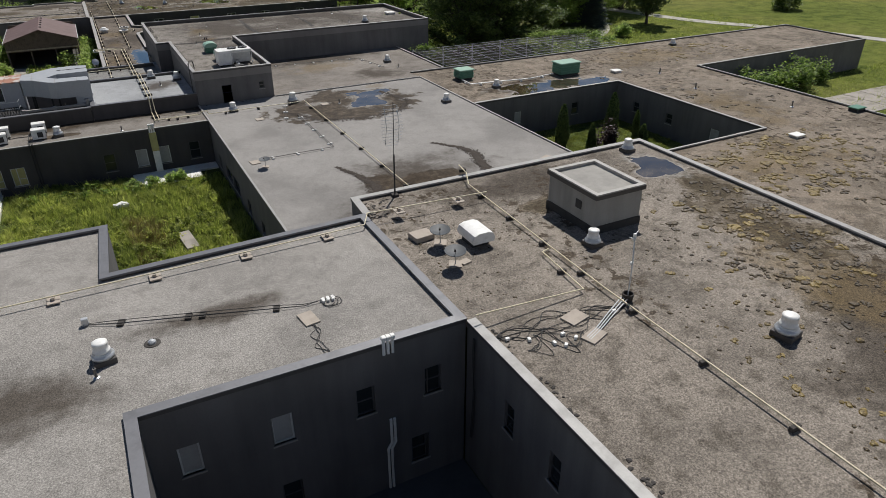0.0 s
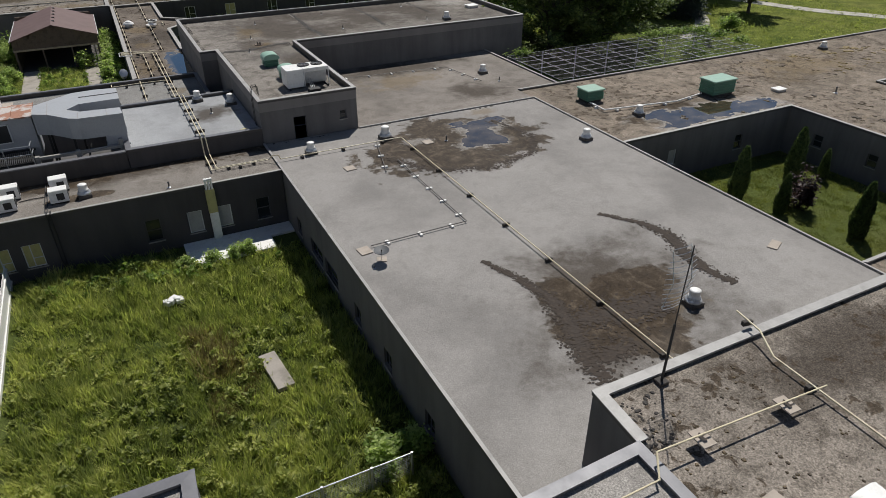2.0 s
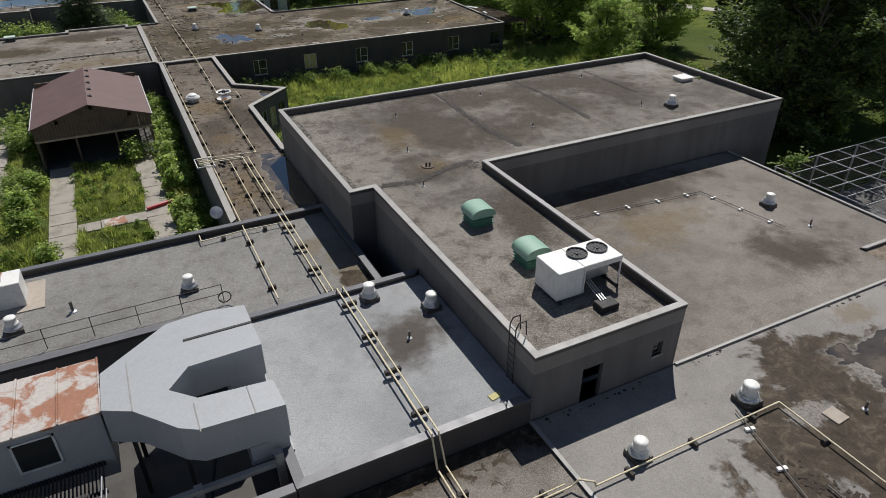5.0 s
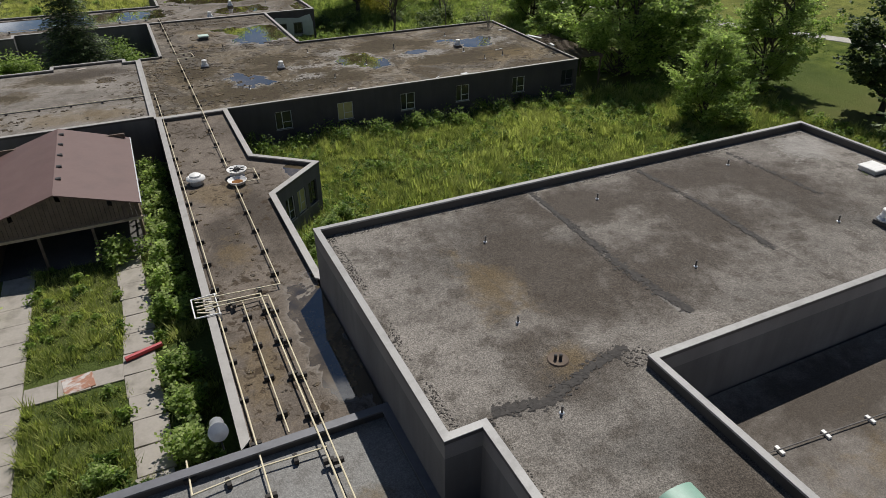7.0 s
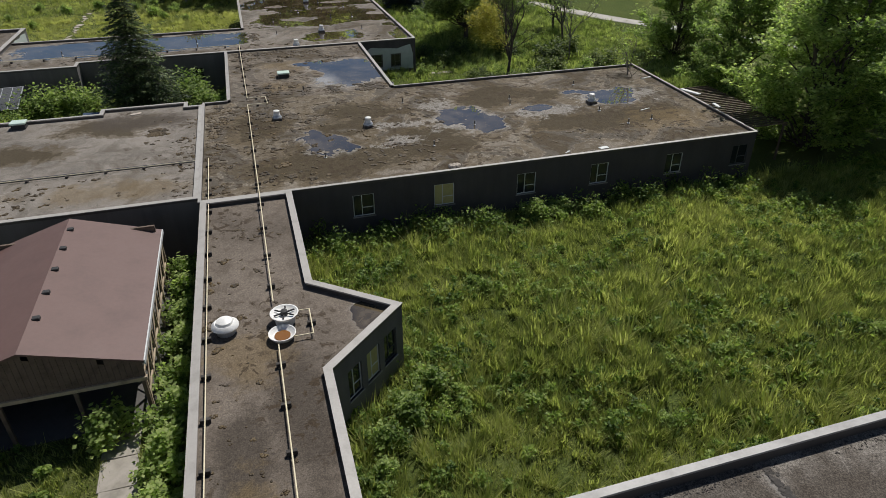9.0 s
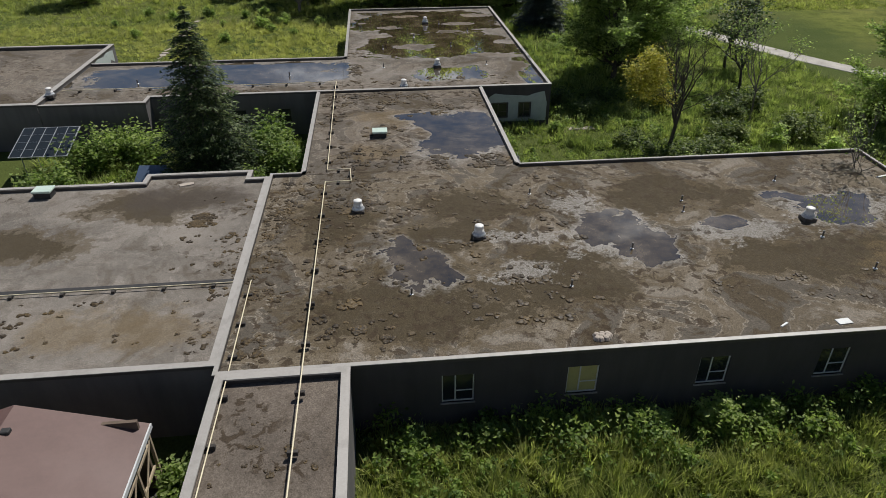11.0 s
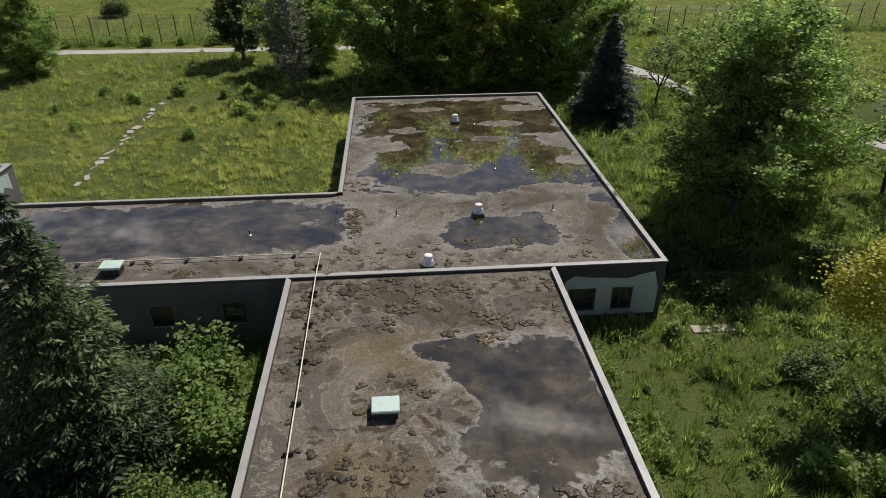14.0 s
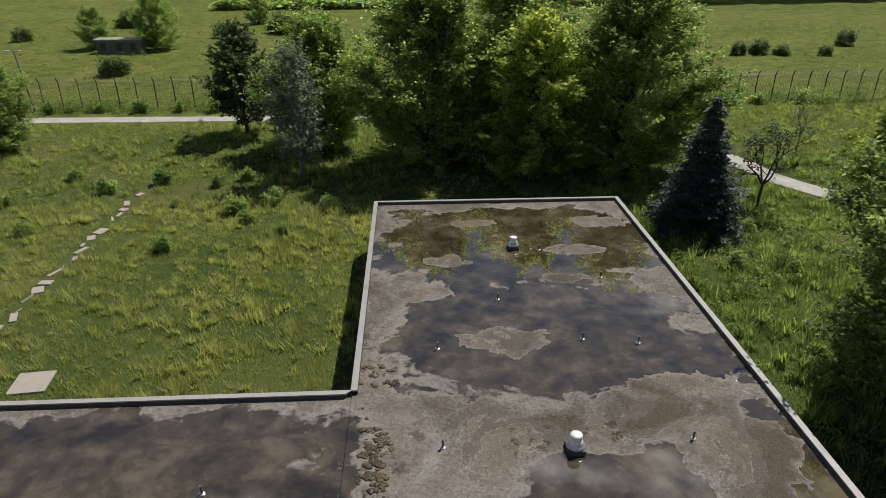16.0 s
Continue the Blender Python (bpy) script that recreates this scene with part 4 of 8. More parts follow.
def spruce(name, label, height, radius, material, seed, levels=26, dense=1.0):
    """A conifer at the world's origin: straight trunk and whorls of drooping boughs set with needle sprays."""
    rng = np.random.default_rng(seed)
    base = thing(name, (0, 0, 0), label, "tree")
    bm = bmesh.new()
    taper(bm, [(0, 0, -0.2), (0, 0, height * 0.5), (0, 0, height)], [0.016 * height, 0.009 * height, 0.01])
    quads = []
    for i in range(levels):
        u = (i + rng.uniform(0, 0.6)) / levels
        z = height * (0.06 + 0.92 * u)
        reach = radius * (1 - u) ** 0.85 * rng.uniform(0.85, 1.1) + 0.12
        boughs = int(6 + 8 * (1 - u))
        for j in range(boughs):
            w = 2 * math.pi * (j + rng.uniform(-0.35, 0.35)) / boughs + i
            length = reach * rng.uniform(0.7, 1.12)
            way = np.array((math.cos(w), math.sin(w), 0))
            end = way * length + np.array((0, 0, z - length * rng.uniform(0.12, 0.34)))
            if length > 0.7:
                taper(bm, [(0, 0, z), tuple(0.5 * end + np.array((0, 0, z * 0.5 + 0.03 * length))), tuple(end)], [0.03, 0.02, 0.006], 4)
            n = int((10 + 26 * length) * dense)
            s = rng.uniform(0.12, 1.0, n)[:, None]
            c = np.array((0, 0, z)) * (1 - s) + end * s
            side = np.array((-way[1], way[0], 0))
            half = 0.32 * length * np.sin(np.pi * np.clip(s, 0.12, 0.93)) + 0.08
            off = rng.uniform(-1, 1, (n, 1)) * half
            c = c + side * off + np.array((0, 0, 1)) * rng.normal(size=(n, 1)) * 0.05 - np.array((0, 0, 1)) * np.abs(off) * 0.25
            d = way * 0.8 + side * np.sign(off) * 0.75 + rng.normal(size=(n, 3)) * 0.22 + np.array((0, 0, -0.18))
            d /= np.linalg.norm(d, axis=1, keepdims=True)
            b = np.cross(d, np.array((0, 0, 1)) + rng.normal(size=(n, 3)) * 0.4)
            b /= np.linalg.norm(b, axis=1, keepdims=True)
            k = rng.uniform(0.2, 0.42, (n, 1))
            quads.append(np.stack([c - d * k * 0.4, c + b * k * 0.17, c + d * k * 0.6, c - b * k * 0.17], 1))
    part("trunk", bm, M_BARK, base)
    ob = new("crown", poly_mesh("crown", np.concatenate(quads), 4, material))
    ob.parent = base
    ORIGIN[ob] = Vector((0, 0, 0))
    return base


def bare_tree(name, label, height, spread, seed, bark, forks=5, wood=0.014, low=0.26):
    """A leafless tree: a trunk that forks again and again into fine twigs."""
    rng = np.random.default_rng(seed)
    base = thing(name, (0, 0, 0), label, "tree")
    bm, tips = bmesh.new(), []

    def grow(p, way, length, r, depth):
        q = p + way * length
        mid = (p + q) / 2 + rng.normal(size=3) * length * 0.05
        taper(bm, [tuple(p), tuple(mid), tuple(q)], [r, r * 0.85, r * 0.68], 6 if depth < 2 else 4)
        if depth == forks:
            tips.append(q)
            return
        for _ in range(2 if depth else 4):
            d = way + rng.normal(size=3) * np.array((spread, spread, spread * 0.5)) + np.array((0, 0, 0.12))
            grow(q, d / np.linalg.norm(d), length * rng.uniform(0.62, 0.85), r * 0.62, depth + 1)
        if depth in (1, 2):
            d = way + rng.normal(size=3) * spread * 1.4
            grow((p + q) / 2, d / np.linalg.norm(d), length * 0.6, r * 0.45, depth + 2)

    grow(np.array((0, 0, -0.2)), np.array((0.05, 0.0, 1.0)), height * low, wood * height, 0)
    part("trunk", bm, bark, base)
    return base, np.array(tips)


def add_leaves(base, centres, each, spread, size, material, seed):
    rng = np.random.default_rng(seed)
    cs = np.concatenate([c + rng.normal(size=(each, 3)) * spread for c in centres])
    ob = new("foliage", poly_mesh("foliage", leaf_quads(rng, cs, size), 4, material))
    ob.parent = base
    ORIGIN[ob] = Vector((0, 0, 0))


def shrub(name, label, height, radius, leaves, leaf_size, material, seed):
    """A bush at the world's origin: several stems and an uneven crown that reaches the ground."""
    rng = np.random.default_rng(seed)
    base = thing(name, (0, 0, 0), label, "bush")
    bm, tips = bmesh.new(), []
    for _ in range(16):
        w, r, h = rng.uniform(0, 2 * math.pi), radius * rng.uniform(0.2, 0.95), height * rng.uniform(0.35, 1.0)
        tip = np.array((r * math.cos(w), r * math.sin(w), h * (1.05 - 0.35 * r / radius)))
        taper(bm, limb_path(rng, (0.1 * math.cos(w), 0.1 * math.sin(w), -0.1), tip, 0.1, 3), [0.03, 0.022, 0.014, 0.006], 4)
        tips += [tip, tip * np.array((0.75, 0.75, 0.7)), tip * np.array((0.95, 0.95, 0.42))]
    part("stem", bm, M_BARK, base)
    each = max(1, leaves // len(tips))
    cs = np.concatenate([t + rng.normal(size=(each, 3)) * np.array((0.2, 0.2, 0.16)) * radius for t in tips])
    cs[:, 2] = np.abs(cs[:, 2]) + 0.03
    ob = new("foliage", poly_mesh("foliage", leaf_quads(rng, cs, leaf_size), 4, material))
    ob.parent = base
    ORIGIN[ob] = Vector((0, 0, 0))
    return base


def place(ob, spots):
    """Sets a thing at the first spot and copies at the others: (x, y, scale, turn)."""
    for i, (x, y, s, turn) in enumerate(spots):
        m = Matrix.Translation((x, y, 0)) @ Matrix.Rotation(radians(turn), 4, "Z") @ Matrix.Diagonal((s, s, s, 1))
        if i == 0:
            first = m
        else:
            copy_thing(ob, m)
    ob.matrix_basis = first
    return ob


# ---------------------------------------------------------------- trees
place(broadleaf("maple_tree", "tall green maple with dense crown beside the meadow", 18.5, 9.2, 95000, 0.22, M_LEAF, 3, 0.04, 2, None, 0.6, 120),
      [(10.1, 216.5, 1.05, 0), (21, 222, 1.08, 70), (31.0, 212.5, 1.04, 150), (-2.6, 224, 0.8, 20), (76, 99, 0.85, 90),
       (-41, 224, 0.62, 60)])
place(broadleaf("shade_tree", "light green spreading maple beside the flooded roof", 15.6, 9.0, 70000, 0.18, M_LEAF_FRESH, 14, 0.2, 1, None, 0.8, 84), [(35.0, 171.5, 1.0, 200)])
place(broadleaf("dark_maple", "tall dark green maple behind the hall", 18, 8.6, 40000, 0.24, M_LEAF_DEEP, 17, 0.05, 2, None, 0.7, 80), [(48, 86, 0.95, 40), (53.5, 86.5, 1.0, 90), (59, 89.5, 0.95, 150)])
place(broadleaf("leafy_tree", "broad green tree with loose crown over its own shade", 15, 7.6, 46000, 0.205, M_LEAF, 8, 0.06, 3, None, 0.8, 76),
      [(48.5, 109.6, 0.55, 10), (51.5, 126.0, 1.0, 120), (62, 115.5, 0.8, 200), (60, 129, 1.0, 30), (52.5, 137, 0.8, 300), (40.5, 178, 0.95, 60), (86, 104, 0.9, 10), (98, 108, 1.0, 60), (58, 156, 0.8, 160), (-48.5, 303, 0.78, 20), (-63, 305, 0.6, 140), (-36, 352, 0.6, 220), (-62, 352, 0.42, 80)])
place(broadleaf("yellow_green_tree", "rounded tree with yellowish green crown", 16, 6.4, 60000, 0.2, M_LEAF_GOLD, 12, 0.06, 2, None, 0.9, 100), [(20.6, 209.6, 1.0, 0), (53.5, 203, 0.7, 60)])
place(broadleaf("dark_pine", "dark tree with flat layered crown", 13, 5.0, 16000, 0.26, M_NEEDLE, 21, 0.16, 1), [(-12.8, 229.8, 1.0, 0), (66, 104, 1.1, 40), (91, 93, 0.95, 100)])
place(broadleaf("silver_tree", "thin grey green tree beside the field", 10.5, 3.4, 7000, 0.17, M_LEAF_SILVER, 44, 0.16, 1, M_BARK_PALE, 0.8, 50), [(-3.4, 212.5, 1.25, 0)])
place(spruce("spruce_tree", "tall green spruce in an overgrown courtyard", 13.6, 5.2, M_NEEDLE, 5, 40, 1.0), [(-5.0, 150.6, 1.0, 0)])
place(spruce("blue_spruce", "dense blue-green spruce beside the flooded roof", 11.8, 4.6, M_NEEDLE_BLUE, 6, 32, 2.0), [(32.6, 197.0, 1.0, 0), (80, 96, 0.9, 30)])
tree, tips = bare_tree("bare_tree", "bare dark tree with yellow leaves on one side", 10.0, 0.36, 31, M_BARK, 8, 0.0125, 0.2)
add_leaves(tree, [(-1.7, 0.6, 4.4), (-1.3, 0.2, 5.0), (-2.1, 0.3, 3.9), (-1.4, 0.7, 3.4), (-1.9, -0.2, 4.5), (-1.0, 0.4, 4.2), (-2.3, 0.6, 4.6), (-1.7, 0.3, 5.3), (-0.8, 0.1, 3.3)], 520, 0.3, 0.085, M_LEAF_YELLOW, 4)
place(tree, [(33.0, 150.6, 1.6, 0)])
tree, tips = bare_tree("withered_tree", "thin withered tree with grey twigs", 11.5, 0.34, 37, M_BARK_PALE, 5, 0.009)
add_leaves(tree, tips[::5], 26, 0.35, 0.14, M_LEAF, 5)
place(tree, [(44.2, 158.0, 1.05, 80), (52, 216, 0.9, 140), (41, 139, 0.9, 10)])
tree, tips = bare_tree("scots_pine", "open pine with bare lower limbs", 11, 0.5, 41, M_BARK, 4, 0.016)
add_leaves(tree, tips[::2], 60, 0.4, 0.2, M_NEEDLE, 6)
place(tree, [(50.2, 175.5, 1.1, 0), (47, 166, 1.0, 120), (40, 201, 0.9, 50)])

# ---------------------------------------------------------------- bushes
place(shrub("leafy_bush", "light green leafy bush growing wild", 3.4, 2.0, 2600, 0.2, M_LEAF_LIGHT, 51),
      [(-13.2, 155.2, 1.0, 0), (-15.2, 152.5, 1.1, 50), (-0.8, 154.2, 1.15, 100), (0.6, 150.6, 0.95, 150), (-10.5, 153.9, 0.95, 250), (1.2, 146.2, 0.7, 300),
       (-11.8, 117.4, 0.85, 10), (-11.9, 113.4, 0.75, 100), (-12.0, 104, 0.6, 40), (-16.5, 147.5, 0.9, 30), (-1.5, 146.6, 0.7, 80), (72.0, 50.5, 1.0, 0), (76.5, 51.2, 1.1, 60), (68.5, 51.3, 1.0, 120), (65.2, 50.6, 0.95, 200), (63.5, 49.3, 0.9, 240), (80.5, 52.0, 0.9, 320), (36.8, 74.5, 0.5, 0), (62.5, 76.5, 0.9, 40)])
place(shrub("dark_bush", "dark green scrub in the shade of trees", 2.2, 1.5, 1900, 0.16, M_LEAF_DEEP, 53),
      [(31.6, 149.4, 1.0, 0), (34.4, 148.6, 1.2, 60), (36.8, 150.2, 1.0, 120), (30.4, 153.2, 0.8, 200), (39.5, 153.5, 1.1, 30), (29.0, 161.0, 0.9, 80), (31.5, 164.2, 1.0, 150), (41.6, 158.6, 1.2, 10), (45.2, 160.8, 1.3, 90), (27.2, 164.8, 0.8, 240), (37.6, 163.0, 1.0, 300), (46.5, 153.6, 1.2, 180)])
place(shrub("hedge_bush", "dark green bush along a wall", 1.9, 1.1, 1500, 0.16, M_LEAF, 52),
      [(-0.2, 119.5, 1.0, 0), (-0.1, 117.2, 1.1, 40), (-0.3, 114.8, 1.0, 80), (-0.1, 112.2, 1.1, 120), (-0.3, 109.6, 1.0, 160), (-0.4, 107.0, 1.1, 200), (-0.6, 104.4, 1.1, 240), (-0.6, 101.8, 1.0, 280), (-0.7, 99.2, 1.0, 320),
       (-0.9, 94.0, 1.0, 10), (-0.9, 91.4, 0.9, 50), (-1.0, 88.6, 1.0, 90), (-4.6, 88.6, 0.6, 130), (-3.1, 107.0, 1.1, 20), (-9.6, 91.8, 0.8, 60), (-11.2, 97.0, 1.0, 10), (-11.5, 100.5, 1.1, 70), (-10.8, 103.6, 1.0, 120), (8.6, 103.0, 0.8, 0), (9.9, 104.4, 0.9, 60), (11.3, 106.0, 0.8, 120),
       (8.0, 101.0, 0.7, 200), (12.5, 120.8, 0.7, 0), (20.5, 120.9, 0.6, 40), (23.2, 120.8, 0.9, 90), (25.2, 120.7, 0.8, 150), (33.0, 120.6, 0.5, 200), (36, 120.6, 0.5, 20), (9.0, 120.9, 0.6, 60), (5.6, 36.3, 0.9, 30), (7.0, 36.5, 0.7, 90), (2.2, 55.4, 0.55, 0), (3.5, 55.5, 0.5, 40), (4.3, 55.6, 0.6, 80), (0.6, 55.6, 0.5, 120),
       (-17.4, 211.5, 0.9, 0), (-11.6, 210.3, 0.7, 60), (-9.0, 212.0, 0.8, 120), (-6.5, 200.5, 0.7, 10), (-3.0, 198.0, 0.6, 90), (-14.0, 205.0, 0.5, 20), (-30, 206, 0.6, 70), (-5.0, 205.0, 0.9, 200), (0.5, 203.5, 0.8, 20), (24.9, 157.4, 0.6, 0), (33.2, 147.2, 1.0, 30), (36.0, 146.0, 1.1, 80), (27.5, 146.8, 1.0, 110), (30.2, 146.2, 1.0, 160), (43.5, 152, 1.1, 200), (46.5, 148, 1.2, 250),
       (-57, 243.2, 0.9, 0), (-50, 243.4, 0.7, 50), (-44, 243.0, 1.0, 90), (-37, 243.3, 0.8, 130), (-31, 243.1, 1.1, 10), (-25.5, 243.3, 0.9, 70), (-20, 243.0, 1.2, 20), (-14, 243.4, 0.8, 160), (38, 243.2, 0.9, 30), (44, 243.0, 1.1, 80), (49, 243.4, 0.8, 120), (55, 243.1, 1.0, 0), (61, 243.3, 0.9, 60), (68, 243.2, 1.1, 10), (-22, 209, 0.9, 0), (-25, 199, 0.7, 40), (-12, 195, 0.8, 90), (-8, 203, 1.0, 10), (-27, 213, 0.8, 120),
       (33.0, 190.0, 0.7, 0), (36.5, 196.0, 0.8, 60), (30.5, 201.5, 0.9, 20), (55, 84, 1.2, 10), (62, 83, 1.1, 60), (49, 86, 1.2, 120), (70, 82, 1.3, 30), (79, 86, 1.3, 90), (44.5, 88, 1.2, 180),
       (50.5, 107, 0.9, 0), (45, 103, 0.8, 100), (40, 109, 0.55, 10), (36, 103, 0.5, 60), (30, 98, 0.5, 120), (43, 117, 0.6, 70), (31, 112, 0.45, 170), (21, 100.5, 0.45, 20), (63.5, 29, 0.9, 10), (64, 14, 1.0, 60)])
def cypress(name, label, height, radius, leaves, material, seed):
    """A dense columnar conifer at the origin: a stem and upright sprays over a tapering column."""
    rng = np.random.default_rng(seed)
    base = thing(name, (0, 0, 0), label, "bush")
    bm = bmesh.new()
    taper(bm, [(0, 0, -0.1), (0, 0, height * 0.6), (0, 0, height * 0.95)], [0.09, 0.05, 0.01])
    part("stem", bm, M_BARK, base)
    u, w = rng.uniform(0.0, 1.0, leaves), rng.uniform(0, 2 * math.pi, leaves)
    r = radius * np.minimum(1.0, 0.75 + u * 1.2) * np.clip(1.25 * (1 - u) ** 0.5, 0.12, 1.0) * np.sqrt(rng.uniform(0.45, 1.08, leaves)) * (1 + 0.12 * np.sin(3 * w + 9 * u))
    c = np.stack([r * np.cos(w), r * np.sin(w), 0.05 + u * height * 0.97], 1)
    d = np.stack([0.35 * np.cos(w), 0.35 * np.sin(w), np.ones(leaves)], 1) + rng.normal(size=(leaves, 3)) * 0.22
    s = np.stack([-np.sin(w), np.cos(w), np.zeros(leaves)], 1) + rng.normal(size=(leaves, 3)) * 0.3
    k = rng.uniform(0.12, 0.3, (leaves, 1))
    ob = new("foliage", poly_mesh("foliage", np.stack([c - d * k * 0.5, c + s * k * 0.28, c + d * k * 0.6, c - s * k * 0.28], 1), 4, material))
    ob.parent = base
    ORIGIN[ob] = Vector((0, 0, 0))
    return base


place(cypress("cypress_shrub", "dense dark green columnar cypress in a courtyard", 4.2, 0.62, 4200, M_NEEDLE, 61), [(37.4, 47.0, 1.0, 0), (43.6, 47.3, 1.05, 60), (38.6, 44.2, 0.72, 120), (40.2, 39.6, 0.95, 30), (46.2, 46.6, 0.6, 80)])
place(shrub("purple_shrub", "dark purple leaved shrub in a courtyard", 3.2, 1.1, 1500, 0.17, M_LEAF_DARK, 62), [(40.4, 44.2, 1.0, 0)])
place(shrub("field_bush", "round bush in the open field", 4.6, 3.2, 3400, 0.34, M_LEAF_DEEP, 63),
      [(-46, 272, 0.8, 0), (-52, 309, 0.9, 50), (-38, 322, 0.9, 20), (-86, 318, 0.8, 70), (-25, 330, 1.2, 110), (2, 330, 0.7, 60), (-70, 345, 1.1, 150), (60, 290, 0.7, 10), (79, 288, 0.6, 30), (84, 289, 0.7, 60), (88, 287, 0.5, 90), (97, 286, 0.5, 10), (110, 300, 0.8, 30), (128, 92, 1.0, 10), (140, 110, 1.2, 70)])

# ---------------------------------------------------------------- grass
def inside(x, y, rects):
    k = np.zeros(len(x), bool)
    for x0, x1, y0, y1 in rects:
        k |= (x > x0) & (x < x1) & (y > y0) & (y < y1)
    return k


def field_noise(x, y, s, o):
    return np.sin(x * s + 1.7 * np.sin(y * s * 0.7 + o)) * np.cos(y * s * 1.1 + 1.3 * np.sin(x * s * 0.8 + 2 * o))


def grass_patch(name, label, rects, holes, per_metre, height, material, seed, blades=9, z0=0.0, even=0.22):
    """Clumps of long bent blades over rectangles x0, x1, y0, y1, with shorter loose grass between them."""
    rng = np.random.default_rng(seed)
    tri = []
    for x0, x1, y0, y1 in rects:
        n = int((x1 - x0) * (y1 - y0) * per_metre)
        many = max(8, n // 12)
        cx, cy, size = rng.uniform(x0, x1, many), rng.uniform(y0, y1, many), rng.uniform(0.12, 0.42, many)
        grown, way = rng.uniform(0.35, 1.0, many) ** 1.5 * 1.7, rng.uniform(0, 6.28, many)
        pick = rng.integers(0, many, n)
        dx, dy = rng.normal(size=n) * size[pick], rng.normal(size=n) * size[pick]
        loose = rng.uniform(size=n) < even
        x = np.where(loose, rng.uniform(x0, x1, n), cx[pick] + dx)
        y = np.where(loose, rng.uniform(y0, y1, n), cy[pick] + dy)
        keep = ~inside(x, y, holes) & inside(x, y, [(x0, x1, y0, y1)])
        tall = height * np.where(loose, 0.45, grown[pick]) * (0.85 + 0.3 * field_noise(x, y, 0.23, seed + 2)) * rng.uniform(0.7, 1.3, n)
        comb = way[pick] + rng.normal(size=n) * 0.5
        out_way = np.arctan2(dy, dx)
        comb = np.where(rng.uniform(size=n) < 0.55, out_way, comb)[keep]
        x, y, tall = x[keep], y[keep], np.maximum(tall, height * 0.2)[keep]
        for _ in range(blades):
            w = comb + rng.normal(size=len(x)) * 0.6
            h = tall * rng.uniform(0.5, 1.15, len(x))
            lean = h * rng.uniform(0.1, 1.05, len(x))
            bx, by = x + rng.normal(size=len(x)) * 0.12, y + rng.normal(size=len(x)) * 0.12
            half = (0.01 + 0.036 * h) * rng.uniform(0.6, 1.3, len(x))
            sx, sy = -np.sin(w) * half, np.cos(w) * half
            base = np.full(len(x), z0)
            tri.append(np.stack([np.stack([bx - sx, by - sy, base], 1), np.stack([bx + sx, by + sy, base], 1),
                                 np.stack([bx + np.cos(w) * lean, by + np.sin(w) * lean, base + h], 1)], 1))
    ob = new(name, poly_mesh(name, np.concatenate(tri), 3, material))
    return tagged(ob, label, "grass", kind="stuff")


def weed_patch(name, label, rects, holes, per_metre, height, material, seed, leaves=80):
    """Leafy weeds in loose clumps: upright tufts of small leaves that thin out towards the top."""
    rng = np.random.default_rng(seed)
    out = []
    for x0, x1, y0, y1 in rects:
        n = int((x1 - x0) * (y1 - y0) * per_metre)
        x, y = rng.uniform(x0, x1, n), rng.uniform(y0, y1, n)
        keep = ~inside(x, y, holes) & (field_noise(x, y, 0.35, seed) + 0.6 * field_noise(x, y, 0.9, seed + 3) > rng.uniform(-0.9, 0.8, n))
        x, y = np.repeat(x[keep], leaves), np.repeat(y[keep], leaves)
        tall = np.repeat(height * rng.uniform(0.35, 1.25, keep.sum()), leaves)
        u = rng.uniform(0, 1, len(x)) ** 0.8
        r = tall * 0.5 * (1.05 - u * 0.8)
        out.append(np.stack([x + rng.normal(size=len(x)) * r, y + rng.normal(size=len(x)) * r, 0.04 + tall * u], 1))
    cs = np.concatenate(out)
    ob = new(name, poly_mesh(name, leaf_quads(rng, cs, 0.115, 0.6, 2.0), 4, material))
    return tagged(ob, label, "weeds", kind="stuff")


BLOCKED = [(0.5, 6.9, 84, 122.6), (6.5, 9.0, 105, 110.4), (-10.5, -1, 107.5, 121.5), (0.8, 43.8, 122, 142.0), (2.8, 18.3, 141, 160), (5, 25, 159, 195.2), (-45, 5.3, 157.5, 171), (-45, 3, 122, 143), (-45, -20, 150, 178.5), (5.9, 41, 78, 95), (-15.4, -12.8, 98, 121), (-19.4, -18.0, 183, 211), (-14.8, -12.4, 176.4, 178.8), (-3.3, -1.6, 88, 107.5), (-9.9, -7.9, 88, 107.5), (-9, 1, 94.6, 96.9), (2.4, 3.5, 42.6, 45.7), (0.6, 7.6, 55.8, 59)]
COURT_HOLES = [(0.4, 7.6, 55.1, 59), (2.5, 3.7, 42.3, 45.8), (-1.2, 0.1, 51.4, 52.6)]
ROAD_LINE = [(-60, 239.3), (-20, 238.2), (10, 237.5), (30, 233.5), (40, 226), (44.5, 216), (46.5, 208.5), (53, 198), (62, 179), (72, 163)]
for (xa, ya), (xb, yb) in zip(ROAD_LINE, ROAD_LINE[1:]):
    steps = int(max(abs(xb - xa), abs(yb - ya)) / 1.5) + 1
    for k in range(steps + 1):
        x, y = xa + (xb - xa) * k / steps, ya + (yb - ya) * k / steps
        BLOCKED.append((x - 2.3, x + 2.3, y - 1.9, y + 1.9))
grass_patch("courtyard_grass", "tall matted olive green grass in a courtyard", [(-8.4, 7.6, 32.5, 58.2)], COURT_HOLES, 56, 0.5, M_COURT, 71)
M_STRAW = leaf_material("withered grass", (0.1, 0.082, 0.03), (0.2, 0.165, 0.062), (0.34, 0.285, 0.12), 0.4, 0.2, 0.9)
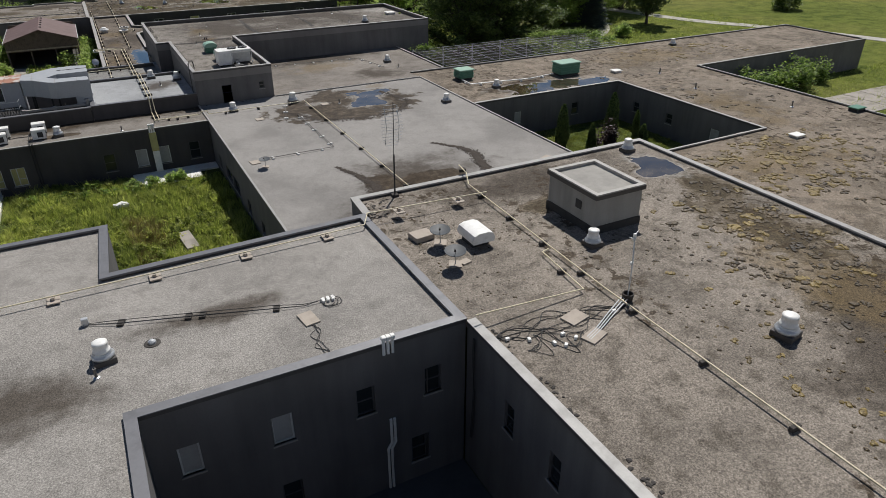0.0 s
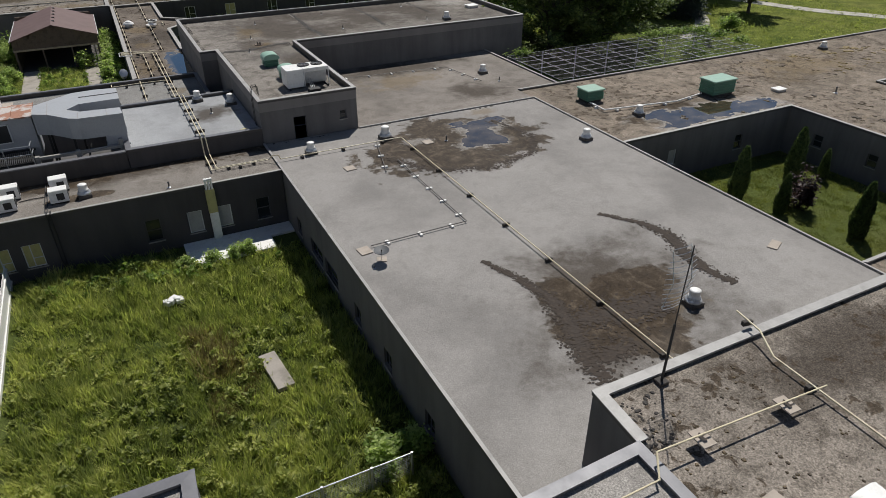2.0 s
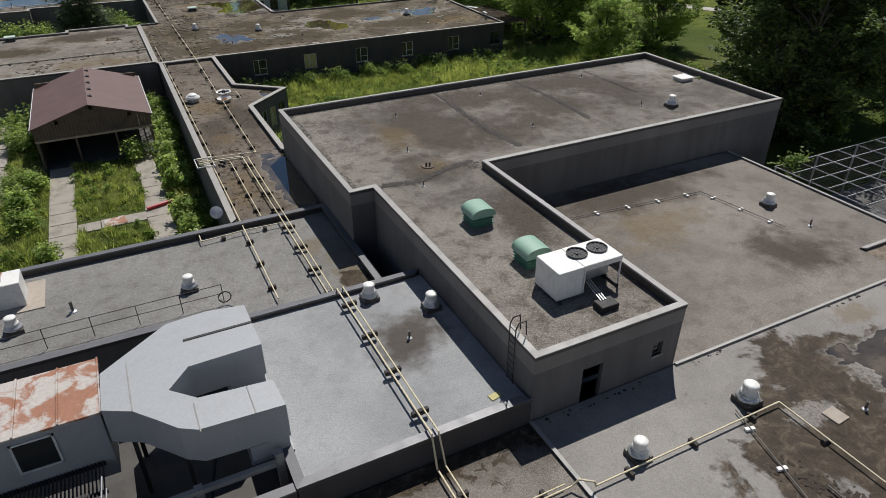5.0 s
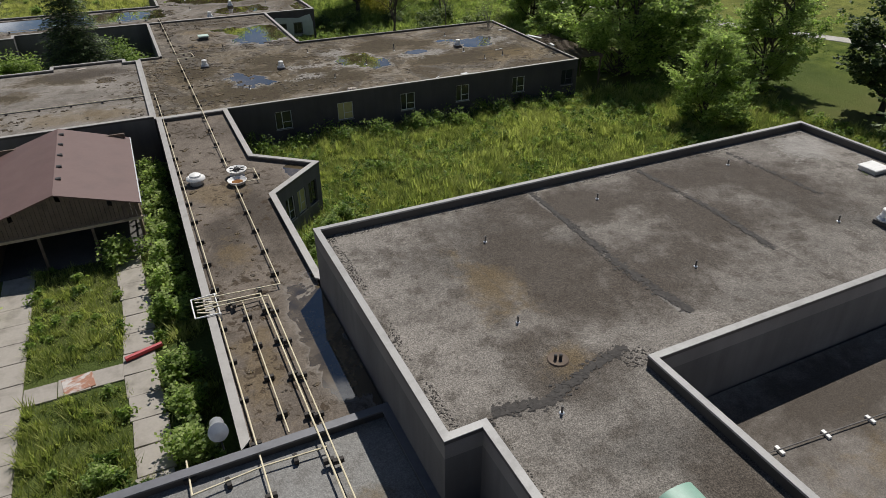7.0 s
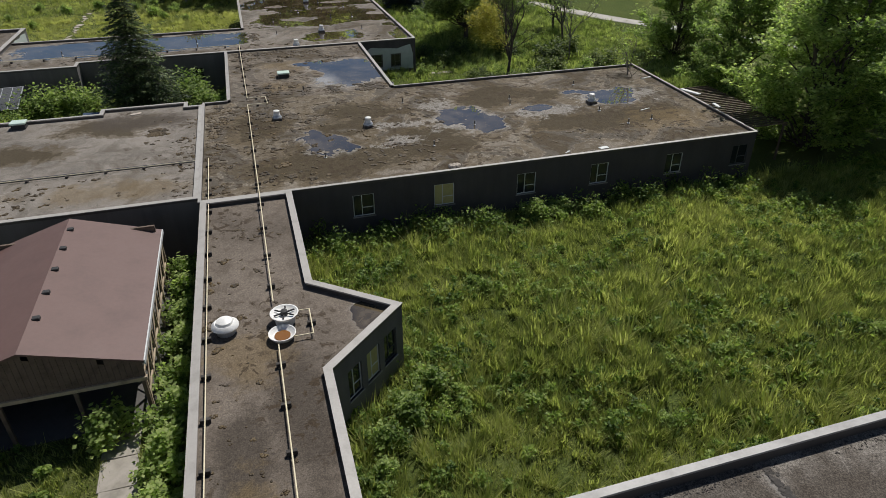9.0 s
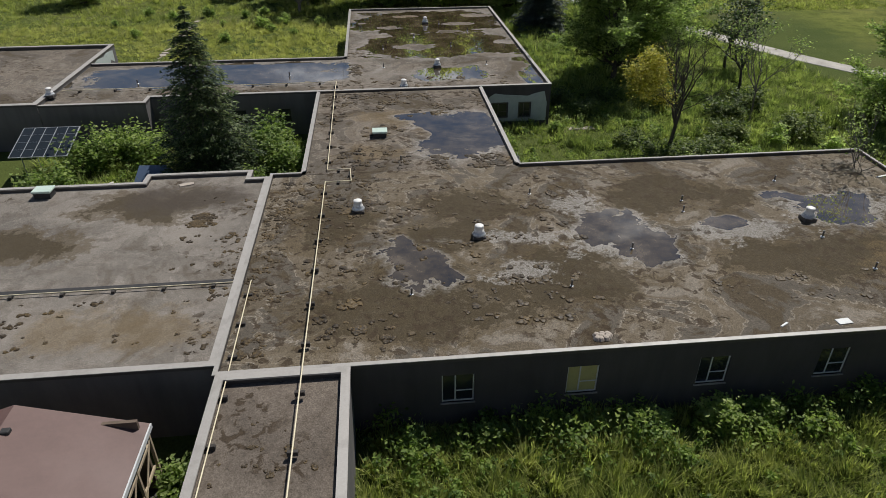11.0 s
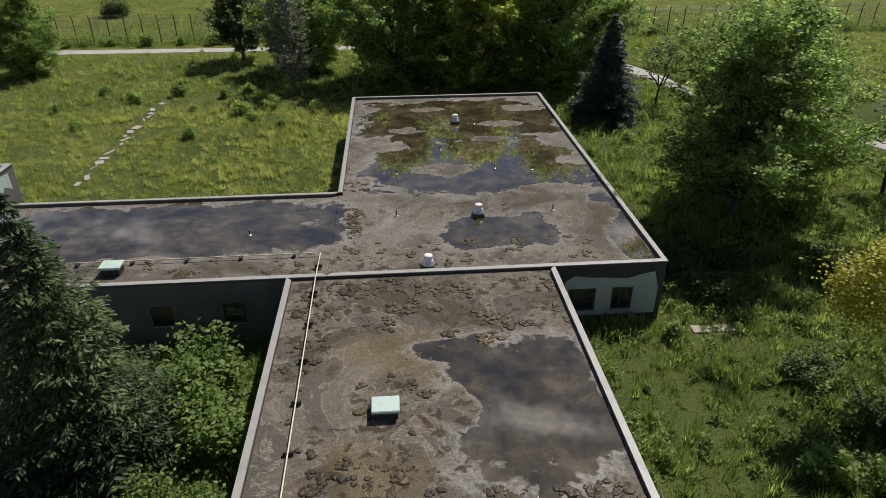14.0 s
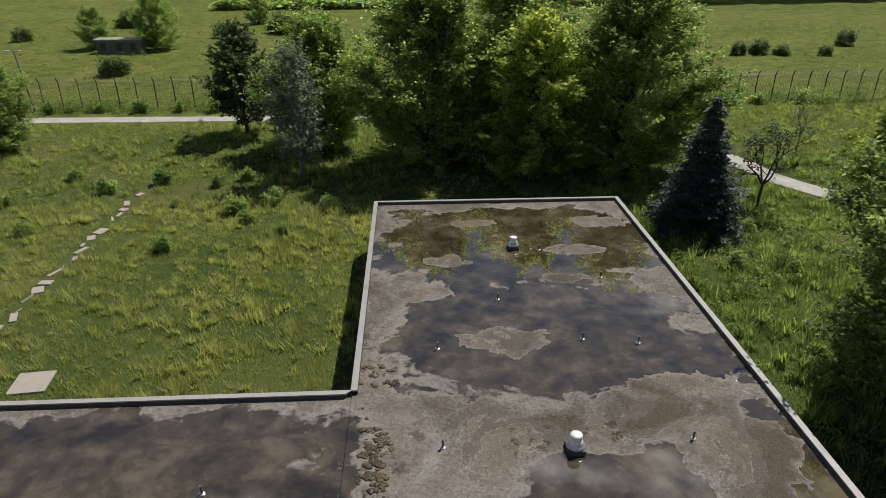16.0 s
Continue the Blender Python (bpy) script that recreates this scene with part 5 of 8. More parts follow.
grass_patch("withered_grass", "withered brown grass worn through a lawn", [(-0.6, 1.9, 45.0, 49.8), (-0.2, 2.2, 41.6, 45.4)], COURT_HOLES, 34, 0.52, M_STRAW, 88)
weed_patch("courtyard_weeds", "leafy green weeds among courtyard grass", [(-8.4, 7.4, 33, 58.0)], COURT_HOLES, 1.6, 0.5, M_COURT, 81, 60)
weed_patch("wall_foot_weeds", "fresh green weeds along a courtyard wall", [(-8.0, 0.4, 54.4, 55.8), (0.6, 7.2, 54.2, 55.0), (-8.0, 0.2, 56, 58)], COURT_HOLES, 1.6, 0.7, M_WEED, 86)
grass_patch("courtyard_lawn", "short olive lawn in a courtyard", [(31.4, 48.4, 34.6, 52)], [], 40, 0.16, M_LAWN, 78)
grass_patch("meadow_grass", "tall matted grass in the meadow", [(6.8, 60, 95.5, 122.2)], BLOCKED, 36, 0.66, M_GRASS, 72)
weed_patch("meadow_weeds", "leafy green weeds in the tall meadow", [(6.8, 60, 95.5, 122.0)], BLOCKED, 2.2, 0.75, M_WEED, 82, 55)
weed_patch("wall_weeds", "tall flowering weeds along the wall foot", [(7.5, 43.5, 119.4, 122.0)], BLOCKED, 1.6, 1.5, M_WEED, 83)
grass_patch("lawn_grass", "rough green lawn between paths", [(-12, 0.6, 86, 108), (-24, -10.6, 86, 122)], BLOCKED, 28, 0.5, M_GRASS, 73)
weed_patch("lawn_weeds", "leafy green weeds on a rough lawn", [(-12, 0.6, 86, 108), (-24, -10.6, 86, 122)], BLOCKED, 0.9, 0.5, M_WEED, 84)
grass_patch("wild_grass", "wild grass between the blocks", [(18.2, 60, 142, 215), (-20, 3, 143, 159)], BLOCKED, 15, 0.7, M_WILD, 74, 8, 0.0, 0.35)
weed_patch("wild_weeds", "leafy green weeds between the blocks", [(18.2, 45, 142, 200), (-20, 3, 143, 159)], BLOCKED, 0.8, 0.95, M_LEAF_LIGHT, 85, 60)
grass_patch("dry_grass", "dry yellow green grass in an open field", [(-46, 5, 171, 206)], BLOCKED, 17, 0.5, M_GRASS_DRY, 75, 8, 0.0, 0.4)
grass_patch("field_grass", "rough green grass in an open field", [(-62, 45, 206, 236), (45, 95, 206, 241)], BLOCKED + [(45, 60, 206, 215)], 9, 0.6, M_GRASS, 76, 8, 0.0, 0.6)
grass_patch("far_grass", "rough grass beyond the road", [(-95, 110, 241, 262), (60, 110, 70, 100), (61.6, 100, 30, 53.6)], BLOCKED, 5, 0.5, M_GRASS, 77, 7, 0.0, 0.9)
grass_patch("open_field_grass", "tall pale green grass in the far field", [(-150, 150, 262, 340)], [(-61, -50, 297, 301)], 1.4, 0.6, M_GRASS, 79, 7, 0.0, 0.9)
weed_patch("fence_weeds", "brown and green weeds along the fence foot", [(-95, 110, 242.4, 247.0)], BLOCKED, 2.4, 1.7, M_WEED, 86, 45)
weed_patch("field_weeds", "scattered leafy weeds in the open field", [(-130, 140, 262, 345)], [(-61, -50, 297, 301)], 0.05, 2.2, M_WEED, 87, 60)

# ---------------------------------------------------------------- roof equipment
M_CONDUIT = paint("dark grey conduit", (0.12, 0.11, 0.1), 0.6)
def roof_vent(label, s=0.88):
    """A mushroom exhaust vent at the origin: square curb, flared skirt, ringed neck and domed hood."""
    base = thing("roof_vent", (0, 0, 0), label, "vent", "roof vents")
    w = 0.42 * s
    bm = bmesh.new()
    box(bm, -w, w, -w, w, -0.02, 0.24 * s, 0.02)
    part("curb", bm, M_DRIP, base, "dark square metal curb")
    bm = bmesh.new()
    lathe(bm, 0, 0, [(0.43 * s, 0.24 * s), (0.45 * s, 0.3 * s), (0.41 * s, 0.38 * s), (0.34 * s, 0.42 * s), (0.35 * s, 0.46 * s), (0.3 * s, 0.5 * s)])
    part("skirt", bm, M_GALV, base, "", 35)
    bm = bmesh.new()
    lathe(bm, 0, 0, [(0.3 * s, 0.48 * s), (0.33 * s, 0.5 * s), (0.33 * s, 0.56 * s), (0.29 * s, 0.59 * s), (0.28 * s, 0.83 * s), (0.3 * s, 0.85 * s), (0.29 * s, 0.91 * s), (0.2 * s, 0.955 * s), (0.05 * s, 0.97 * s)])
    part("hood", bm, M_WHITE, base, "white domed hood", 35)
    return base


def scatter(ob, spots):
    """Sets a thing at the first spot and copies at the others: (x, y, z, turn) or with a scale."""
    for i, (x, y, z, turn, *s) in enumerate(spots):
        k = s[0] if s else 1.0
        m = Matrix.Translation((x, y, z)) @ Matrix.Rotation(radians(turn), 4, "Z") @ Matrix.Diagonal((k, k, k, 1))
        if i == 0:
            first = m
        else:
            copy_thing(ob, m)
    ob.matrix_basis = first


scatter(roof_vent("white domed exhaust vent on a square metal curb"),
        [(-2.0, 21.7, 6.95, 8), (28.8, 29.5, 6.82, 0), (18.75, 20.6, 6.82, 3), (20.5, 11.6, 6.82, 12, 1.15), (15.88, 60.45, 3.92, 0, 1.15), (10.29, 60.26, 3.92, 0), (28.65, 53.68, 3.92, 4), (20.5, 35.21, 3.92, 0),
         (30.5, 71.79, 3.85, 0), (35.8, 56.23, 3.8, 0), (66.95, 63.15, 3.8, 0), (-3.84, 60.13, 3.88, 6), (4.85, 72.2, 4.92, 0), (7.05, 70.3, 4.92, 0), (-2.25, 78.7, 3.65, 0), (-9.9, 78.8, 3.65, 10),
         (32.15, 82.45, 6.6, 0), (6.9, 136.2, 3.78, 0), (13.75, 132.4, 3.78, 0), (33.5, 132.4, 3.82, 0), (10.9, 160.1, 3.8, 0), (14.9, 186.0, 3.8, 0), (14.6, 166.6, 3.8, 0), (-20.3, 160.2, 4.0, 0)])


def stack_pipe():
    base = thing("vent_pipe", (0, 0, 0), "short grey plumbing vent pipe standing on the roof", "pipe", "vent pipes")
    bm = bmesh.new()
    lathe(bm, 0, 0, [(0.13, -0.01), (0.12, 0.03), (0.06, 0.06)], 10)
    part("flashing", bm, M_GALV, base)
    bm = bmesh.new()
    lathe(bm, 0, 0, [(0.05, 0.04), (0.05, 0.34), (0.062, 0.34), (0.062, 0.4), (0.03, 0.4), (0.03, 0.36)], 10)
    part("pipe", bm, M_CONDUIT, base)
    return base


scatter(stack_pipe(), [(-2.3, 20.8, 6.95, 0), (0.85, 59.14, 3.88, 0), (30.59, 68.93, 3.85, 0), (19.62, 58.1, 3.92, 0), (5.3, 68.8, 4.92, 0), (-7.5, 79.3, 3.65, 0, 1.4), (27.1, 135.6, 3.78, 0), (22.0, 130.3, 3.78, 0), (17.8, 137.5, 3.78, 0), (26.6, 134.2, 3.78, 0),
                       (9.6, 127.2, 3.78, 0), (17.7, 127.1, 3.78, 0), (33.2, 130.4, 3.82, 0), (36.3, 127.3, 3.82, 0), (34.0, 127.0, 3.82, 0), (34.4, 137.7, 3.82, 0), (9.85, 143.6, 3.78, 0), (13.0, 179.1, 3.8, 0), (9.3, 174.2, 3.8, 0), (19.7, 181.5, 3.8, 0), (19.7, 174.2, 3.8, 0), (16.9, 174.7, 3.8, 0), (9.2, 167.0, 3.8, 0), (19.7, 167.0, 3.8, 0),
                       (16.6, 185.6, 3.8, 0), (0.0, 165.0, 3.8, 0), (-14, 164.0, 3.8, 0), (54.68, 52.77, 3.8, 0, 1.4), (53.3, 46.34, 3.8, 0, 1.4), (56.17, 37.44, 3.8, 0, 1.4), (30.7, 91.1, 6.6, 0, 0.8), (21.1, 90.8, 6.6, 0, 0.8), (13.6, 89.4, 6.6, 0, 0.8), (21.0, 83.5, 6.6, 0, 0.8), (30.4, 83.6, 6.6, 0, 0.8), (11.8, 83.4, 6.6, 0, 0.8), (10.6, 78.6, 6.6, 0, 0.8), (8.71, 44.64, 3.92, 0, 0.5)])


def pipe_run(points, radius, step, block="rubber", label="cream painted gas pipe on roof blocks", both_ends=True, name="gas_pipe", material=None):
    """A pipe along roof points, on blocks every step metres along its level lengths."""
    base = thing(name, points[0], label, "pipe")
    bm = bmesh.new()
    tube(bm, points, radius, 8)
    part("pipe", bm, material or M_CREAM, base)
    for a, b in zip(points, points[1:]):
        a, b = Vector(a), Vector(b)
        run = b - a
        if abs(run.z) > 0.25 or run.length < 0.9:
            continue
        n = max(1, round(run.length / step))
        turn = math.degrees(math.atan2(run.y, run.x))
        for k in range(n):
            p = a + run * ((k + 0.5) / n)
            foot = p.z - BLOCK_H
            bm = bmesh.new()
            if block == "paver":
                box(bm, p.x - 0.24, p.x + 0.24, p.y - 0.34, p.y + 0.34, foot - 0.005, foot + 0.05, 0.008, turn)
                part("paver", bm, M_SLAB, base, "pale square paver")
                bm = bmesh.new()
                box(bm, p.x - 0.06, p.x + 0.06, p.y - 0.13, p.y + 0.13, foot + 0.05, p.z - radius * 0.6, 0.008, turn)
                part("support_block", bm, M_SLAB, base)
            else:
                box(bm, p.x - 0.08, p.x + 0.08, p.y - 0.2, p.y + 0.2, foot - 0.005, p.z - radius * 0.5, 0.012, turn)
                part("support_block", bm, M_BLOCK if block == "rubber" else M_WHITE, base)
    return base


BLOCK_H = 0.2
z = 3.8
pipe_run([(16.8, 59.75, 4.12), (16.8, 31.0, 4.12)], 0.035, 4.2)
pipe_run([(3.52, 60.17, 4.08), (7.37, 60.17, 4.08), (7.57, 60.12, 4.34), (7.92, 59.75, 4.44), (8.05, 59.8, 4.12), (16.8, 59.75, 4.12)], 0.035, 2.6)
pipe_run([(3.91, 60.34, 4.08), (7.17, 60.34, 4.08)], 0.03, 1.6)
BLOCK_H = 0.12
pipe_run([(15.05, 56.33, 4.04), (15.05, 46.7, 4.04)], 0.03, 2.0, "white", "dark grey conduit on pale blocks", name="conduit", material=M_CONDUIT)
pipe_run([(15.05, 46.7, 4.04), (9.3, 46.6, 4.04)], 0.03, 1.8, "white", "dark grey conduit on pale blocks", name="conduit", material=M_CONDUIT)
pipe_run([(15.05, 60.25, 4.04), (13.62, 54.85, 4.04)], 0.025, 1.8, "white", "dark grey conduit on pale blocks", name="conduit", material=M_CONDUIT)
pipe_run([(17.29, 75.93, 3.97), (28.13, 74.94, 3.97), (29.02, 69.33, 3.97)], 0.025, 2.2, "white", "dark grey conduit on pale blocks", name="conduit", material=M_CONDUIT)
BLOCK_H = 0.22
# pipes over the plant roof, the service roof and the corridor
pipe_run([(3.64, 60.17, 4.08), (3.64, 62.84, 4.08), (3.66, 63.3, 5.32), (3.62, 73.05, 5.32), (3.62, 73.6, 4.05), (3.52, 93.55, 4.05), (0.55, 93.5, 4.2)], 0.04, 2.6)
pipe_run([(3.96, 60.34, 4.1), (3.96, 62.84, 4.1), (3.92, 63.3, 5.34), (3.9, 73.05, 5.34), (3.9, 73.6, 4.07), (3.85, 93.2, 4.07), (0.55, 93.2, 4.2)], 0.035, 2.6)
pipe_run([(1.4, 75.6, 3.9), (1.42, 93.0, 3.95), (0.55, 93.0, 4.2)], 0.035, 2.4)
pipe_run([(2.62, 84.2, 3.98), (2.62, 93.3, 3.98)], 0.03, 2.4)
pipe_run([(0.55, 93.85, 4.22), (1.6, 93.85, 3.98), (1.6, 122.0, 4.0), (1.55, 129.0, 4.0)], 0.028, 2.6)
pipe_run([(0.55, 94.05, 4.22), (4.6, 94.05, 4.0), (4.66, 106.5, 4.0)], 0.032, 2.4)
pipe_run([(4.66, 109.9, 4.0), (4.7, 122.0, 4.2), (4.7, 140.3, 3.98), (6.4, 140.3, 3.98), (6.3, 142.2, 3.98), (4.75, 142.2, 3.98), (4.65, 159.0, 4.2), (4.65, 162.0, 4.02), (-20.0, 161.9, 4.02)], 0.032, 3.0)
pipe_run([(5.6, 108.84, 3.98), (6.26, 108.8, 3.98), (6.24, 106.9, 3.98), (5.35, 106.9, 3.98)], 0.03, 1.8)
pipe_run([(-1.0, 84.5, 3.9), (-1.0, 82.9, 3.9), (1.4, 83.1, 3.9), (3.7, 83.0, 3.9)], 0.035, 2.0)
pipe_run([(0.9, 129.0, 3.95), (-43, 128.8, 3.95)], 0.03, 2.4, label="pale pipe along a roof joint")
BLOCK_H = 0.2
pipe_run([(17.6, 31.4, 7.3), (17.4, 30.2, 7.3), (17.0, 29.2, 7.02), (16.55, 17.2, 7.02), (16.4, -8, 7.02)], 0.035, 3.4)
pipe_run([(16.5, 21.0, 7.0), (16.1, 20.9, 7.0), (15.75, 17.5, 7.0), (10.6, 17.5, 7.35)], 0.03, 2.6)
pipe_run([(17.0, 27.3, 7.3), (10.3, 27.6, 7.42), (9.9, 27.0, 7.15), (-44, 26.6, 7.15)], 0.03, 3.9, "paver", "thin cream pipe on square pavers")

pipe_run([(33.9, 60.0, 4.0), (33.8, 58.0, 4.0), (40.5, 57.0, 4.0), (43.9, 57.6, 4.0)], 0.06, 2.4, "white", "pale insulated pipe between two green boxes", name="insulated_pipe", material=M_WHITE)
# pipe bracket on the corridor's edge
base = thing("pipe_bracket", (0.5, 93.5, 4.0), "white metal bracket that carries pipes over the roof edge", "bracket")
bm = bmesh.new()
tube(bm, [(0.4, 92.7, 4.12), (0.4, 94.3, 4.12), (1.5, 94.35, 4.12), (1.5, 92.65, 4.12), (0.4, 92.7, 4.12)], 0.035, 6)
part("frame", bm, M_WHITE, base)
for y in (92.6, 94.3):
    bm = bmesh.new()
    box(bm, 1.44, 1.56, y, y + 0.12, 3.74, 4.12)
    part("leg", bm, M_WHITE, base)


def satellite_dish(label):
    """A small oval dish on a bent arm and a square foot."""
    base = thing("satellite_dish", (0, 0, 0), label, "satellite dish", "satellite dishes")
    bm = bmesh.new()
    box(bm, -0.28, 0.28, -0.28, 0.28, 0, 0.06, 0.01)
    part("foot", bm, M_SLAB, base)
    bm = bmesh.new()
    tube(bm, [(0, 0, 0.05), (0, 0, 0.55), (0.0, 0.12, 0.68)], 0.03, 7)
    part("mast", bm, M_GALV, base)
    bm = bmesh.new()
    rings = []
    tilt = Matrix.Translation((0, 0.2, 0.72)) @ Matrix.Rotation(radians(-3), 4, "X")
    for back in (0.0, -0.02):
        for i in range(6):
            r = 0.5 * i / 5
            rings.append([bm.verts.new(tilt @ Vector((r * 0.92 * math.cos(2 * math.pi * j / 20), r * math.sin(2 * math.pi * j / 20), 0.35 * r * r + back))) for j in range(20)] if i else [bm.verts.new(tilt @ Vector((0, 0, back)))])
    for o in (0, 6):
        for j in range(20):
            bm.faces.new((rings[o][0], rings[o + 1][j], rings[o + 1][(j + 1) % 20]))
        for i in range(1, 5):
            a, b = rings[o + i], rings[o + i + 1]
            for j in range(20):
                bm.faces.new((a[j], b[j], b[(j + 1) % 20], a[(j + 1) % 20]))
    for j in range(20):
        bm.faces.new((rings[5][j], rings[11][j], rings[11][(j + 1) % 20], rings[5][(j + 1) % 20]))
    bmesh.ops.recalc_face_normals(bm, faces=bm.faces)
    part("reflector", bm, M_DISH, base, "", 40)
    bm = bmesh.new()
    tube(bm, [(0, 0.02, 0.42), (0, 0.55, 0.98)], 0.015, 6)
    box(bm, -0.04, 0.04, 0.5, 0.62, 0.95, 1.05, 0.01)
    part("feed_arm", bm, M_DARK, base)
    return base


M_DISH = paint("dark grey mesh dish", (0.045, 0.05, 0.056), 0.6, 0.0)
scatter(satellite_dish("grey satellite dish on a square roof paver"), [(9.35, 45.23, 3.92, 160, 0.85), (12.55, 24.1, 6.82, 150, 1.05), (12.2, 22.0, 6.82, 150, 1.05)])


def paver_slab(x0, x1, y0, y1, z, turn, label="pale square concrete paver lying on the roof", h=0.06, material=None):
    bm = bmesh.new()
    box(bm, x0, x1, y0, y1, z - 0.004, z + h, 0.012, turn)
    solo("paver_slab", bm, material or M_SLAB, ((x0 + x1) / 2, (y0 + y1) / 2, z), label, "paver", "roof pavers")


for x, y, z, w, d, turn in [(12.0, 25.0, 6.82, 1.0, 0.8, 5), (14.3, 16.2, 6.82, 0.95, 0.7, 14), (14.2, 14.9, 6.82, 0.95, 0.6, 20), (5.1, 20.8, 6.95, 0.6, 0.9, 8), (11.76, 56.62, 3.92, 0.7, 0.7, 4),
                            (18.29, 58.39, 3.92, 0.7, 0.7, 4), (8.86, 46.41, 3.92, 0.65, 0.75, 6), (28.26, 37.18, 3.92, 0.95, 0.5, 25), (12.7, 22.0, 6.82, 0.5, 0.4, 12), (45.78, 34.28, 3.8, 0.8, 0.5, 5), (-4.4, 141.2, 3.78, 0.9, 0.4, 20)]:
    paver_slab(x - w / 2, x + w / 2, y - d / 2, y + d / 2, z, turn, h=0.26 if (x, y) == (12.0, 25.0) else 0.06)


def hatch(name, x, y, z, w, d, h, material, label, turn=0.0):
    """A low lidded roof hatch: curb and an overhanging lid."""
    base = thing(name, (x, y, z), label, "hatch")
    bm = bmesh.new()
    box(bm, x - w / 2 + 0.08, x + w / 2 - 0.08, y - d / 2 + 0.08, y + d / 2 - 0.08, z - 0.01, z + h * 0.75, 0.01, turn)
    part("curb", bm, M_GALV if material is M_WHITE else M_DARK, base)
    bm = bmesh.new()
    box(bm, x - w / 2, x + w / 2, y - d / 2, y + d / 2, z + h * 0.72, z + h, 0.03, turn)
    part("lid", bm, material, base)


hatch("roof_hatch", 37.6, 86.9, 6.6, 1.3, 1.2, 0.3, M_WHITE, "white lidded roof hatch")
hatch("roof_hatch", 50.83, 55.44, 3.8, 1.1, 0.9, 0.25, M_WHITE, "white lidded roof hatch")
hatch("roof_hatch", 49.15, 31.71, 3.8, 1.1, 0.9, 0.25, M_WHITE, "white lidded roof hatch")
hatch("roof_cowl", 60.22, 33.88, 3.8, 1.3, 1.0, 0.4, M_GREEN, "dark green lidded roof cowl")
hatch("roof_cowl", 8.45, 148.4, 3.78, 1.15, 0.95, 0.55, M_COWL, "pale green lidded roof cowl")
hatch("roof_cowl", -6.9, 161.0, 3.8, 1.15, 0.95, 0.6, M_COWL, "pale green lidded roof cowl")
hatch("roof_cowl", -13.0, 140.4, 3.78, 1.15, 0.95, 0.55, M_COWL, "pale green lidded roof cowl")


def green_unit(x, y, z, w, d, h, label, turn=0.0):
    """A green intake box: plinth, louvred body and a wider rounded top."""
    base = thing("intake_hood", (x, y, z), label, "roof fan", "green intake hoods")
    bm = bmesh.new()
    box(bm, x - w / 2 + 0.12, x + w / 2 - 0.12, y - d / 2 + 0.12, y + d / 2 - 0.12, z - 0.01, z + h * 0.55, 0.01, turn)
    part("body", bm, M_GREEN, base)
    for k in range(3):
        bm = bmesh.new()
        box(bm, x - w / 2 + 0.06, x + w / 2 - 0.06, y - d / 2 + 0.06, y + d / 2 - 0.06, z + h * (0.1 + 0.14 * k), z + h * (0.14 + 0.14 * k), 0.005, turn)
        part("louvre", bm, M_GREEN, base)
    bm = bmesh.new()
    arch = [(x + w / 2 * math.cos(a), z + h * 0.55 + h * 0.45 * math.sin(a) ** 0.6) for a in [math.pi * i / 12 for i in range(13)]]
    ends = [[bm.verts.new((px, yy, pz)) for px, pz in arch] for yy in (y - d / 2, y + d / 2)]
    for i in range(12):
        bm.faces.new((ends[0][i], ends[0][i + 1], ends[1][i + 1], ends[1][i]))
    bm.faces.new(ends[0]), bm.faces.new(ends[1][::-1]), bm.faces.new((ends[0][0], ends[1][0], ends[1][12], ends[0][12]))
    bmesh.ops.recalc_face_normals(bm, faces=bm.faces)
    part("top", bm, M_GREEN_PALE, base, "faded green arched top", 40)


def vent_box(x, y, z, w, d, h, label, turn=0.0):
    """A square green ventilation box: louvred sides under a flat lid that stands proud."""
    base = thing("ventilation_box", (x, y, z), label, "roof fan", "green ventilation boxes")
    bm = bmesh.new()
    box(bm, x - w / 2 + 0.15, x + w / 2 - 0.15, y - d / 2 + 0.15, y + d / 2 - 0.15, z - 0.01, z + 0.22, 0.01, turn)
    part("curb", bm, M_DARK, base)
    bm = bmesh.new()
    box(bm, x - w / 2 + 0.06, x + w / 2 - 0.06, y - d / 2 + 0.06, y + d / 2 - 0.06, z + 0.2, z + h - 0.1, 0.02, turn)
    part("body", bm, M_GREEN, base)
    for k in range(4):
        zz = z + 0.28 + (h - 0.5) * k / 4
        bm = bmesh.new()
        box(bm, x - w / 2, x + w / 2, y - d / 2, y + d / 2, zz, zz + 0.05, 0.01, turn)
        part("louvre", bm, M_GREEN, base)
    bm = bmesh.new()
    box(bm, x - w / 2 - 0.05, x + w / 2 + 0.05, y - d / 2 - 0.05, y + d / 2 + 0.05, z + h - 0.12, z + h, 0.03, turn)
    part("lid", bm, M_GREEN_PALE, base, "faded green flat lid")


green_unit(11.22, 73.6, 6.6, 1.3, 1.2, 1.02, "dark green intake hood on the hall roof")
green_unit(11.52, 69.35, 6.6, 1.3, 1.25, 1.02, "dark green intake hood beside the condenser")
vent_box(45.4, 57.4, 3.8, 2.6, 1.7, 1.4, "large green ventilation box on the brown roof")
vent_box(34.6, 60.9, 3.8, 1.7, 1.5, 1.1, "green ventilation box on the brown roof")

